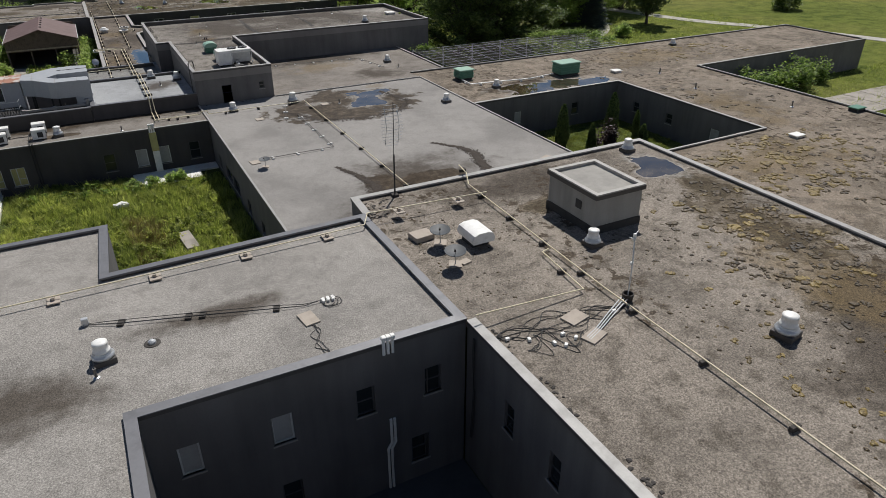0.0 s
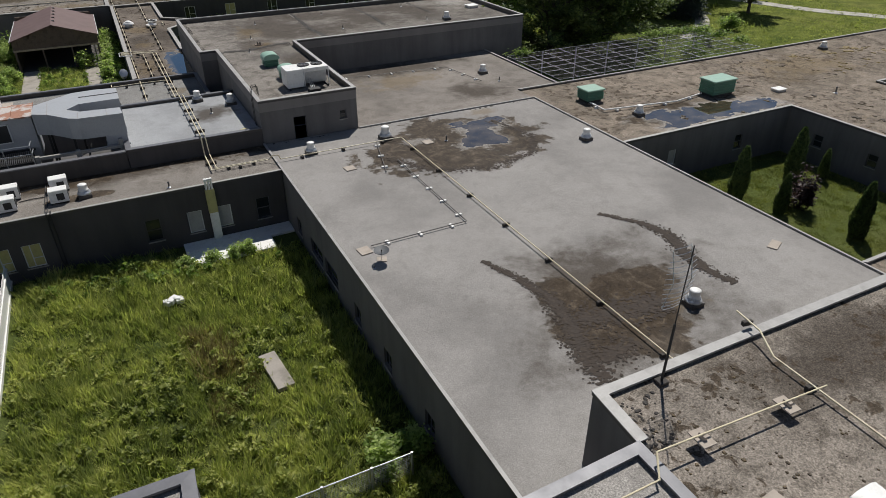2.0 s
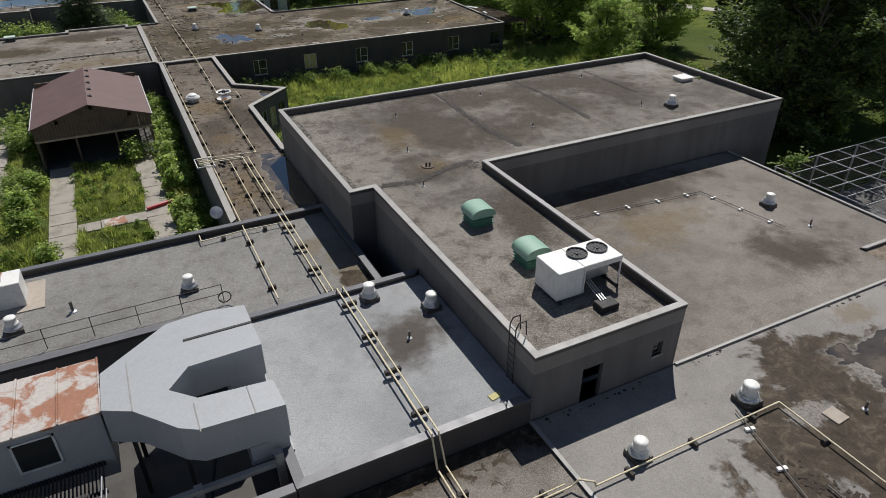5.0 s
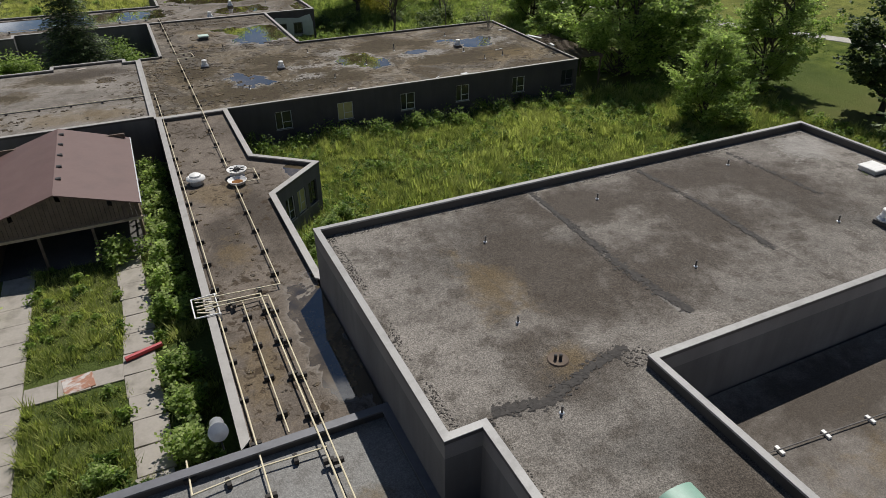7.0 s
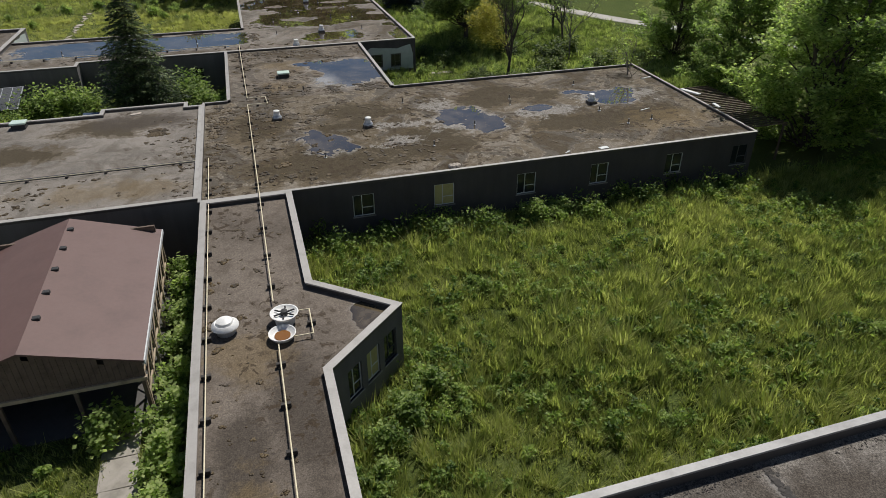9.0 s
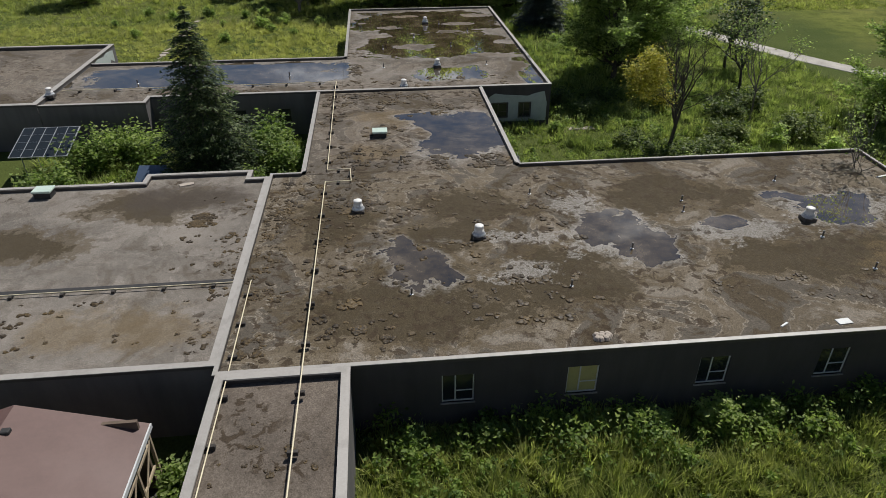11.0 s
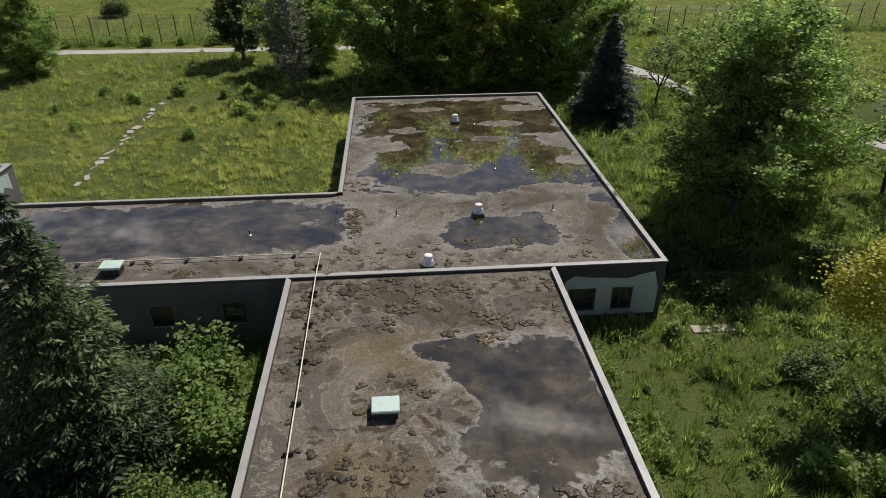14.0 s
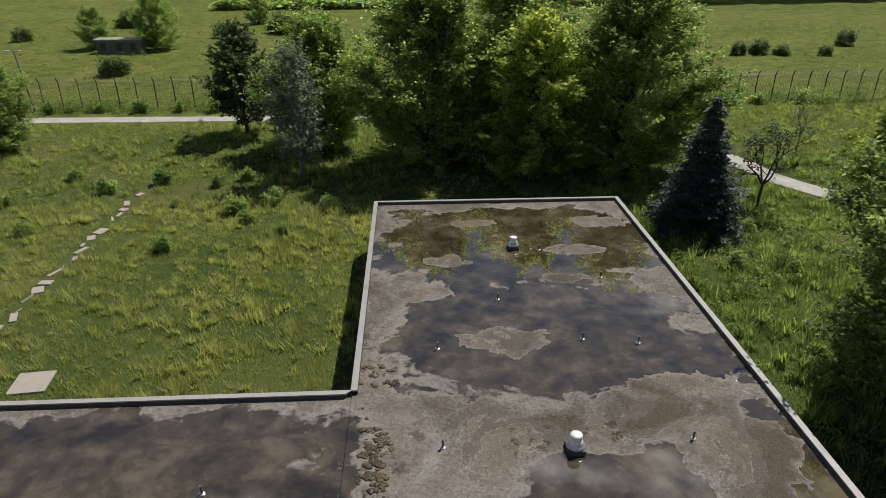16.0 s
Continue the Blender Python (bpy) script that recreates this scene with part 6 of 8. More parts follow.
# ---------------------------------------------------------------- condenser on the hall
base = thing("condenser_unit", (12.25, 67.0, 6.6), "white rooftop condenser with two fans", "air conditioner")
x0, x1, y0, y1, z0 = 10.65, 13.85, 66.15, 67.75, 6.6
for xx in (x0 + 0.1, x1 - 0.2):
    bm = bmesh.new()
    box(bm, xx, xx + 0.1, y0 - 0.1, y1 + 0.1, z0 - 0.005, z0 + 0.14)
    part("skid", bm, M_DARK, base)
bm = bmesh.new()
box(bm, x0, x0 + 1.25, y0, y1, z0 + 0.14, z0 + 1.45, 0.02)
part("cabinet", bm, M_WHITE, base)
bm = bmesh.new()
box(bm, x0 + 1.25, x1, y0 + 0.75, y1, z0 + 0.14, z0 + 1.2, 0.01)
part("coil", bm, M_GALV, base, "grey finned coil")
bm = bmesh.new()
box(bm, x0 + 1.25, x1, y0, y1, z0 + 1.2, z0 + 1.47, 0.02)
part("fan_deck", bm, M_WHITE, base)
for xx in (x0 + 1.3, x1 - 0.06):
    bm = bmesh.new()
    box(bm, xx, xx + 0.06, y0 + 0.02, y0 + 0.08, z0 + 0.14, z0 + 1.2)
    part("post", bm, M_WHITE, base)
for xx in (x0 + 1.55, x1 - 0.62):
    bm = bmesh.new()
    lathe(bm, xx, y0 + 0.95, [(0.43, z0 + 1.46), (0.45, z0 + 1.54), (0.41, z0 + 1.54), (0.41, z0 + 1.48), (0.1, z0 + 1.48), (0.1, z0 + 1.53), (0.02, z0 + 1.53)], 24)
    fan = part("fan_ring", bm, M_DARK, base, "black fan opening", 40)
    bm = bmesh.new()
    for k in range(10):
        w = 2 * math.pi * k / 10
        tube(bm, [(xx + 0.06 * math.cos(w), y0 + 0.95 + 0.06 * math.sin(w), z0 + 1.56), (xx + 0.43 * math.cos(w), y0 + 0.95 + 0.43 * math.sin(w), z0 + 1.56)], 0.008, 4)
    part("guard", bm, M_GALV, fan)
for k in range(3):
    bm = bmesh.new()
    box(bm, x0 + 0.06 + 0.4 * k, x0 + 0.4 + 0.4 * k, y0 - 0.012, y0 + 0.01, z0 + 0.25, z0 + 1.35, 0.004)
    part("access_panel", bm, M_WHITE, base)
bm = bmesh.new()
for dx in (0.0, 0.12, 0.24):
    tube(bm, [(x0 + 1.7 + dx, y0 + 0.6, z0 + 0.5), (x0 + 1.6 + dx, y0 - 0.3, z0 + 0.35), (x0 + 1.5 + dx, y0 - 0.9, z0 + 0.3), (x0 + 1.5 + dx, y0 - 1.0, z0 + 0.05)], 0.03, 6)
part("refrigerant_pipe", bm, M_GALV, base)
bm = bmesh.new()
box(bm, x0 + 1.25, x0 + 2.1, y0 - 1.35, y0 - 0.75, z0 - 0.01, z0 + 0.28, 0.02)
part("pipe_curb", bm, M_DARK, base)


# ---------------------------------------------------------------- split units on the narrow roof
def split_unit():
    base = thing("condensing_unit", (0, 0, 0), "small white condensing unit on the brown roof", "air conditioner", "condensing units")
    bm = bmesh.new()
    box(bm, -0.5, 0.5, -0.36, 0.36, 0.08, 0.86, 0.03)
    part("case", bm, M_WHITE, base)
    bm = bmesh.new()
    box(bm, -0.48, -0.38, -0.36, 0.36, -0.005, 0.08), box(bm, 0.38, 0.48, -0.36, 0.36, -0.005, 0.08)
    part("foot", bm, M_DARK, base)
    bm = bmesh.new()
    box(bm, -0.1, 0.3, -0.385, -0.36, 0.24, 0.66, 0.01)
    part("grille", bm, M_DARK, base, "dark fan grille")
    bm = bmesh.new()
    box(bm, 0.5, 0.515, -0.3, 0.3, 0.2, 0.75, 0.004)
    part("side_fin", bm, M_DARK, base)
    return base


scatter(split_unit(), [(-7.89, 60.08, 3.88, 2), (-7.79, 61.76, 3.88, 2), (-5.17, 60.08, 3.88, 1), (-5.17, 61.86, 3.88, 3)])
base = thing("refrigerant_lines", (-5.96, 60.72, 3.88), "bundled black refrigerant lines running down a wall", "pipe")
for a, b in (((-7.4, 61.0), (-6.0, 61.05)), ((-7.4, 62.5), (-6.0, 62.6)), ((-5.9, 62.9), (-5.85, 58.4)), ((-6.0, 62.9), (-6.0, 58.4)), ((-8.6, 62.2), (-14, 62.1))):
    bm = bmesh.new()
    tube(bm, [(*a, 3.92), ((a[0] + b[0]) / 2, (a[1] + b[1]) / 2 + 0.05, 3.94), (*b, 3.92)], 0.03, 5)
    part("line", bm, M_DARK, base)
for x in (-5.9, -5.7):
    bm = bmesh.new()
    tube(bm, [(x, 58.7, 3.98), (x, 58.25, 3.98), (x, 58.27, 0.5)], 0.05, 6)
    part("riser", bm, M_DARK, base)


def flues(x, y, z_top, z_low, label, panel=True):
    """Three white flue pipes with capped tops in front of a yellow panel."""
    base = thing("flue_pipes", (x, y, z_low), label, "pipe")
    for k in range(3):
        bm = bmesh.new()
        xx = x + 0.17 * (k - 1)
        tube(bm, [(xx, y, z_top - 0.75), (xx, y, z_top - 0.4), (xx, y, z_top)], 0.065, 8)
        box(bm, xx - 0.085, xx + 0.085, y - 0.12, y + 0.1, z_top - 0.12, z_top + 0.05, 0.03)
        part("flue", bm, M_WHITE, base)
    if panel:
        bm = bmesh.new()
        box(bm, x - 0.28, x + 0.28, y - 0.1, y + 0.11, z_top - 2.3, z_top - 0.7, 0.01)
        part("upper_duct", bm, M_BOARD_YELLOW, base, "yellow green duct cover")
        bm = bmesh.new()
        box(bm, x - 0.26, x + 0.26, y - 0.1, y + 0.11, z_low - 0.25, z_top - 2.3, 0.01)
        part("lower_duct", bm, M_WHITE, base, "white duct cover")


flues(3.05, 58.24, 4.35, 0.3, "white flue pipes rising up a courtyard wall")
flues(7.0, 17.52, 7.6, 4.1, "white flue pipes rising over a roof edge", False)
base = thing("downpipe", (7.05, 17.55, 0), "pale grey downpipe on a courtyard wall", "pipe")
for dx in (-0.07, 0.08):
    bm = bmesh.new()
    tube(bm, [(7.05 + dx, 17.55, 3.7), (7.05 + dx, 17.55, 2.5), (6.88 + dx, 17.55, 2.2), (6.88 + dx, 17.55, 0.1)], 0.06, 7)
    part("pipe", bm, M_WHITE, base)
bm = bmesh.new()
tube(bm, [(10.1, 16.75, 6.9), (10.12, 16.8, 6.0), (10.15, 16.75, 4.2), (10.1, 16.8, 2.0)], 0.05, 6)
solo("hanging_cable", bm, M_DARK, (10.12, 16.8, 2.0), "thick black cable hanging down a wall", "cable")

# ---------------------------------------------------------------- stair head on the mossy roof
base = thing("stair_head", (19.35, 21.34, 6.82), "small flat-roofed stair head with pale walls", "roof hut")
o = [(19.35, 21.34), (22.32, 21.34), (22.32, 25.12), (19.35, 25.12)]
bm = bmesh.new()
prism(bm, [tuple(p) for p in offset_outline(o, 0.06)], 6.8, 8.76)
part("wall", bm, M_WALL_PALE, base)
# tall black foot band paints in the walls' shadow; true flashing is lower
bm = bmesh.new()
prism(bm, o, 6.81, 7.22)
part("flashing", bm, M_DARK, base, "black upstand that stands in for shadow at the foot")
bm = bmesh.new()
prism(bm, [tuple(p) for p in offset_outline(o, 0.12)], 8.64, 8.72)
part("roof", bm, R_WEST, base)
outer, inner = offset_outline(o, -0.03), offset_outline(o, 0.21)
for i in range(4):
    j = (i + 1) % 4
    bm = bmesh.new()
    q = [outer[i], outer[j], inner[j], inner[i]]
    prism(bm, [tuple(p) for p in q], 8.7, 8.93)
    part("coping", bm, M_COPING_LIGHT, base)
    edge = offset_outline(o, -0.05)
    bm = bmesh.new()
    prism(bm, [tuple(p) for p in (edge[i], edge[j], outer[j], outer[i])], 8.66, 8.86)
    part("drip_edge", bm, M_DRIP, base, "dark metal drip edge with shade in its tone")
bm = bmesh.new()
box(bm, 19.38, 19.5, 22.4, 22.85, 7.75, 8.2, 0.01)
part("grille", bm, M_DARK, base)

# white cowl beside the dishes
base = thing("white_cowl", (14.1, 23.3, 6.82), "white rounded air cowl on a dark curb", "vent")
bm = bmesh.new()
box(bm, 13.65, 14.55, 23.0, 24.0, 6.8, 7.12, 0.02)
part("curb", bm, M_DARK, base)
bm = bmesh.new()
prof = [(-0.55, 0.0), (-0.6, 0.2), (-0.5, 0.42), (-0.25, 0.52), (0.25, 0.52), (0.5, 0.42), (0.6, 0.2), (0.55, 0.0)]
a = [bm.verts.new((14.1 + u, 22.7, 7.1 + w)) for u, w in prof]
b = [bm.verts.new((14.1 + u, 24.2, 7.1 + w)) for u, w in prof]
for k in range(8):
    bm.faces.new((a[k], a[(k + 1) % 8], b[(k + 1) % 8], b[k]))
bm.faces.new(a[::-1]), bm.faces.new(b)
bmesh.ops.recalc_face_normals(bm, faces=bm.faces)
part("hood", bm, M_WHITE, base, "", 40)

# ---------------------------------------------------------------- masts and cables
base = thing("grid_antenna", (12.9, 30.1, 6.82), "tall mast with a curved wire grid antenna", "antenna")
bm = bmesh.new()
tube(bm, [(12.9, 30.1, 6.82), (12.93, 30.1, 9.2)], 0.045, 8)
part("mast", bm, M_DARK, base)
bm = bmesh.new()
tube(bm, [(12.93, 30.1, 9.15), (13.0, 30.1, 12.0)], 0.02, 7)
part("upper_mast", bm, M_DARK, base)
bm = bmesh.new()
box(bm, 12.72, 13.08, 29.92, 30.28, 6.81, 6.95, 0.02)
part("foot", bm, M_BLOCK, base)
for k in range(13):
    zz = 9.6 + 0.18 * k
    half = 0.62 * math.sqrt(max(0.1, 1 - ((k - 6) / 7.2) ** 2))
    bm = bmesh.new()
    pts = [(13.0 + half * u, 30.2 + 0.5 * (half * u / 1.2) ** 2 + 0.22 * ((k - 6) / 6) ** 2, zz) for u in (-1, -0.66, -0.33, 0, 0.33, 0.66, 1)]
    tube(bm, pts, 0.012, 4)
    part("grid_rod", bm, M_GALV, base)
for u in (-0.36, 0.36):
    bm = bmesh.new()
    tube(bm, [(13.0 + u, 30.22 + 0.26 * u * u + 0.22, 9.65), (13.0 + u, 30.2 + 0.26 * u * u, 10.7), (13.0 + u, 30.22 + 0.26 * u * u + 0.22, 11.7)], 0.018, 5)
    part("grid_rib", bm, M_GALV, base)

base = thing("leaning_mast", (16.95, 16.2, 6.82), "thin leaning aerial mast in a weighted bucket", "antenna")
bm = bmesh.new()
lathe(bm, 16.95, 16.2, [(0.2, 6.81), (0.24, 7.16), (0.2, 7.16), (0.18, 7.0)], 14)
part("bucket", bm, M_BLOCK, base)
bm = bmesh.new()
tube(bm, [(16.95, 16.2, 6.9), (17.2, 16.45, 8.3), (17.45, 16.8, 9.4)], 0.03, 7)
part("pole", bm, M_GALV, base)
for zz, dx in ((9.4, 0.25), (9.25, -0.2), (8.3, 0.18)):
    bm = bmesh.new()
    u = (zz - 6.9) / 2.5
    tube(bm, [(16.95 + 0.5 * u, 16.2 + 0.6 * u, zz), (16.95 + 0.5 * u + dx, 16.2 + 0.6 * u + 0.1, zz + 0.08)], 0.018, 5)
    box(bm, 16.9 + 0.5 * u, 17.02 + 0.5 * u, 16.15 + 0.6 * u, 16.27 + 0.6 * u, zz - 0.1, zz + 0.06, 0.02)
    part("aerial", bm, M_WHITE, base)


def cable(points, r=0.014, label="black cable lying on the roof", material=None):
    bm = bmesh.new()
    tube(bm, points, r, 5)
    solo("roof_cable", bm, material or M_DARK, points[0], label, "cable")


def wander(a, b, z, amp, seed, n=22):
    """A slack line from a to b that sways smoothly to both sides."""
    rng = np.random.default_rng(seed)
    k1, k2, p1, p2, q1, q2 = rng.uniform(0.8, 1.6), rng.uniform(1.8, 3.2), *rng.uniform(0, 6.28, 4)
    run = math.hypot(b[0] - a[0], b[1] - a[1])
    ux, uy = (b[0] - a[0]) / run, (b[1] - a[1]) / run
    out = []
    for i in range(n + 1):
        u = i / n
        side = 2.0 * amp * math.sin(math.pi * u) * (math.sin(6.28 * k1 * u + p1) + 0.5 * math.sin(6.28 * k2 * u + p2))
        slip = 0.5 * amp * math.sin(math.pi * u) * math.sin(6.28 * k2 * u + q1)
        out.append((a[0] + ux * (run * u + slip) - uy * side, a[1] + uy * (run * u + slip) + ux * side, z + 0.02 + 0.012 * math.sin(q2 + 9 * u)))
    return out


for k in range(7):
    cable(wander((10.7, 16.5), (16.6, 15.9), 6.82, 0.32, k))
for k in range(4):
    cable(wander((14.0, 15.3), (11.5, 15.3), 6.82, 0.35, 20 + k))
for off in (0.0, 0.22):
    cable([(-2.4, 24.3 + off * 0.3, 7.0), (-1.3, 23.75 + off, 7.06), (1.2, 22.95 + off, 7.06), (4.2, 21.95 + off, 7.06), (5.2, 21.7 + off * 0.5, 7.0), (5.9, 21.7, 7.05)])
for k in range(3):
    cable([(16.8 - 0.05 * k, 16.05 + 0.12 * k, 7.0), (15.6, 15.55 + 0.12 * k, 6.88), (14.6, 15.05 + 0.1 * k, 6.86), (13.9, 14.75 + 0.1 * k, 6.86)], 0.03, "grey conduit lying beside pavers", M_GALV)
for k in range(3):
    r = 0.24 + 0.07 * k
    cable([(6.15 + 0.08 * k + r * math.cos(w * 0.42 + k), 21.5 + r * 0.9 * math.sin(w * 0.42 + k), 6.97 + 0.012 * k) for w in range(15)], 0.014, "loop of black cable on the gravel roof")
for k in range(3):
    cable(wander((5.1, 20.6), (5.0, 17.9), 6.95, 0.1, 40 + k))
for x, y in ((-1.3, 23.86), (1.05, 23.1), (1.55, 22.95), (4.2, 22.05)):
    bm = bmesh.new()
    box(bm, x - 0.12, x + 0.12, y - 0.2, y + 0.2, 6.945, 7.04, 0.01, -18)
    solo("cable_block", bm, M_BLOCK, (x, y, 6.95), "small dark block under roof cables", "block", "cable blocks")
rng = np.random.default_rng(9)
for x, y, z in [(6.0 + 0.2 * i, 21.65 + 0.12 * j, 6.95) for i in range(3) for j in range(2)] + [(11.9, 15.8, 6.82), (12.6, 15.2, 6.82), (13.2, 15.5, 6.82), (12.9, 14.9, 6.82), (13.5, 15.1, 6.82), (11.2, 16.2, 6.82), (15.9, 15.8, 6.82)]:
    bm = bmesh.new()
    box(bm, x - 0.09, x + 0.09, y - 0.06, y + 0.06, z - 0.004, z + 0.12, 0.015, rng.uniform(0, 90))
    solo("junction_box", bm, M_WHITE, (x, y, z), "small pale junction box among cables", "box", "junction boxes")
bm = bmesh.new()
box(bm, -2.62, -2.38, 24.3, 24.5, 6.945, 7.25, 0.02)
solo("cable_box", bm, M_GALV, (-2.5, 24.4, 6.95), "grey upright cable box on the gravel roof", "box")
base = thing("roof_drain", (-0.4, 22.0, 6.95), "domed roof drain in a stained patch", "drain")
bm = bmesh.new()
lathe(bm, -0.4, 22.0, [(0.3, 6.945), (0.28, 6.965), (0.16, 6.97)], 14)
part("flange", bm, M_BLOCK, base)
bm = bmesh.new()
lathe(bm, -0.4, 22.0, [(0.15, 6.96), (0.14, 7.04), (0.08, 7.09), (0.02, 7.1)], 12)
part("strainer", bm, M_GALV, base)

# ---------------------------------------------------------------- dome fans on the corridor roof
base = thing("dome_fan", (2.44, 108.4, 3.75), "white domed roof fan on a round curb", "vent")
bm = bmesh.new()
lathe(bm, 2.44, 108.4, [(0.42, 3.74), (0.42, 4.05), (0.36, 4.1)], 20)
part("curb", bm, M_GALV, base)
bm = bmesh.new()
lathe(bm, 2.44, 108.4, [(0.5, 4.06), (0.62, 4.12), (0.6, 4.2), (0.45, 4.32), (0.4, 4.3), (0.36, 4.42), (0.2, 4.5), (0.02, 4.52)], 24)
part("hood", bm, M_WHITE, base, "", 40)
base = thing("open_fan", (5.1, 108.42, 3.75), "open white fan housing with its motor showing", "vent")
bm = bmesh.new()
lathe(bm, 5.1, 108.42, [(0.45, 3.74), (0.5, 4.1), (0.62, 4.2), (0.66, 4.3), (0.6, 4.3), (0.5, 4.2), (0.1, 4.16)], 24)
part("housing", bm, M_WHITE, base, "", 40)
bm = bmesh.new()
for w in (0.3, 1.4, 2.5):
    tube(bm, [(5.1 - 0.5 * math.cos(w), 108.42 - 0.5 * math.sin(w), 4.28), (5.1 + 0.5 * math.cos(w), 108.42 + 0.5 * math.sin(w), 4.28)], 0.04, 6)
lathe(bm, 5.1, 108.42, [(0.16, 4.18), (0.16, 4.4), (0.05, 4.42)], 12)
part("motor", bm, M_DARK, base, "black fan motor")
base = thing("fan_lid", (4.88, 107.2, 3.75), "upturned white fan hood with rusty water in it", "vent")
bm = bmesh.new()
lathe(bm, 4.88, 107.2, [(0.3, 3.74), (0.5, 3.86), (0.62, 4.08), (0.58, 4.08), (0.45, 3.92), (0.34, 3.88)], 24)
part("bowl", bm, M_WHITE, base, "", 40)
bm = bmesh.new()
lathe(bm, 4.88, 107.2, [(0.36, 3.9), (0.36, 3.935)], 20)
part("water", bm, paint("rusty water", (0.2, 0.09, 0.03), 0.12), base, "brown rusty water")

# ventilator lying over the corridor's edge
base = thing("fallen_ventilator", (0.2, 85.0, 4.0), "silver ventilator leaning over a roof edge", "vent")
bm = bmesh.new()
m4 = Matrix.Translation((0.25, 85.1, 4.35)) @ Matrix.Rotation(radians(62), 4, "X")
tmp = bmesh.new()
lathe(tmp, 0, 0, [(0.25, -0.85), (0.27, -0.78), (0.26, 0.3), (0.36, 0.34), (0.36, 0.42), (0.05, 0.5)], 18)
bmesh.ops.transform(tmp, matrix=m4, verts=tmp.verts)
part("drum", tmp, M_GALV, base, "", 40)
bm.free()
bm = bmesh.new()
tube(bm, [(0.25, 85.0, 4.2), (0.3, 84.7, 3.66)], 0.03, 6)
part("stay", bm, M_DARK, base)

# ladder at the hall's flank
base = thing("wall_ladder", (7.7, 64.8, 4.92), "dark steel ladder up the hall wall", "ladder")
for yy in (64.55, 64.95):
    bm = bmesh.new()
    tube(bm, [(7.68, yy, 3.8), (7.68, yy, 7.5), (7.8, yy, 7.75), (8.1, yy, 7.75), (8.15, yy, 7.1)], 0.025, 6)
    part("rail", bm, M_DARK, base)
for k in range(12):
    bm = bmesh.new()
    tube(bm, [(7.68, 64.55, 4.1 + 0.3 * k), (7.68, 64.95, 4.1 + 0.3 * k)], 0.016, 5)
    part("rung", bm, M_DARK, base)
paver_slab(6.5, 7.0, 64.1, 64.4, 4.92, 10, "yellow board lying on the white roof", 0.04, M_BOARD_YELLOW)

# ---------------------------------------------------------------- plant yard
# concrete toned down: the shade under duct and roof sits in the colour
M_YARD = paint("concrete darkened for shade", (0.07, 0.065, 0.06), 0.8, 0.0, 0.5, (0.035, 0.032, 0.03), 0.8, 0.3)
bm = bmesh.new()
box(bm, -44, -1.06, 63.34, 63.64, -0.3, 5.0)
# render colour lowered so that the wall's shadow is already in it
yard_wall = solo("yard_wall", bm, wall_material("render darkened for shade", (0.07, 0.062, 0.057), 0.5), (-20, 63.5, 0), "plain grey wall closing the plant yard", "wall", kind="structure")
bm = bmesh.new()
box(bm, -44, -1.06, 63.3, 63.68, 5.0, 5.08, 0.01)
part("coping", bm, M_COPING_DARK, yard_wall)
bm = bmesh.new()
box(bm, -44, -1.1, 63.6, 75.5, -0.2, 0.04)
solo("yard_floor", bm, M_YARD, (-20, 69, 0), "concrete floor of the plant yard, darkened for shade", "floor", kind="structure")

M_DUCT = paint("pale painted duct", (0.33, 0.34, 0.355), 0.5, 0.1, 0.35, (0.28, 0.285, 0.285), 1.2)
base = thing("forked_duct", (-3.4, 68, 5.6), "large pale forked ventilation duct", "duct")
fork = [(-6.0, 67.5), (-5.1, 67.0), (-4.4, 66.2), (-3.9, 65.6), (-3.35, 65.25), (-0.66, 65.1), (-0.75, 66.45), (-3.15, 66.7), (-3.95, 67.5), (-3.2, 68.42), (-0.65, 68.5), (-0.68, 71.2), (-2.1, 71.45), (-3.6, 71.3), (-5.95, 69.4)]
bm = bmesh.new()
prism(bm, fork, 5.65, 7.05)
bmesh.ops.recalc_face_normals(bm, faces=bm.faces)
part("trunk", bm, M_DUCT, base)
for y0, y1 in ((65.13, 66.4), (68.53, 69.85), (69.98, 71.17)):
    bm = bmesh.new()
    box(bm, -2.0, -0.72, y0, y1, 4.93, 5.66)
    box(bm, -2.06, -0.62, y0 - 0.05, y1 + 0.05, 4.925, 5.0)
    part("drop", bm, M_DUCT, base)
bm = bmesh.new()
box(bm, -3.15, -0.66, 69.9, 70.02, 7.03, 7.075)
part("slot", bm, M_DARK, base, "dark gap between duct branches")
for x in (-5.1, -3.3, -1.6):
    bm = bmesh.new()
    box(bm, x - 0.02, x + 0.02, 65.12 if x > -4 else 67.0, 66.5 if x > -4 else 69.6, 7.04, 7.075)
    part("seam", bm, M_COPING, base)
for x, y in ((-5.4, 67.6), (-5.4, 69.4), (-3.9, 66.1), (-3.6, 70.9)):
    bm = bmesh.new()
    box(bm, x - 0.07, x + 0.07, y - 0.07, y + 0.07, 0.0, 5.7)
    part("leg", bm, M_DARK, base)

m, nt, bsdf = mat_new("rusty roof sheets")
tex = position(nt)
f = noise_tex(nt, tex, 0.9, 5, 0.6, 0.6)
col = mix(nt, smooth(nt, f, 0.47, 0.56), (0.44, 0.4, 0.37), (0.3, 0.14, 0.085))
col = mix(nt, 0.5, col, ramp(nt, noise_tex(nt, tex, 9, 4, 0.7), [(0.3, grey(0.6)), (0.7, grey(1.2))]), "MULTIPLY")
link(nt, col, bsdf.inputs["Base Color"])
bsdf.inputs["Roughness"].default_value = 0.75
M_RUST = m
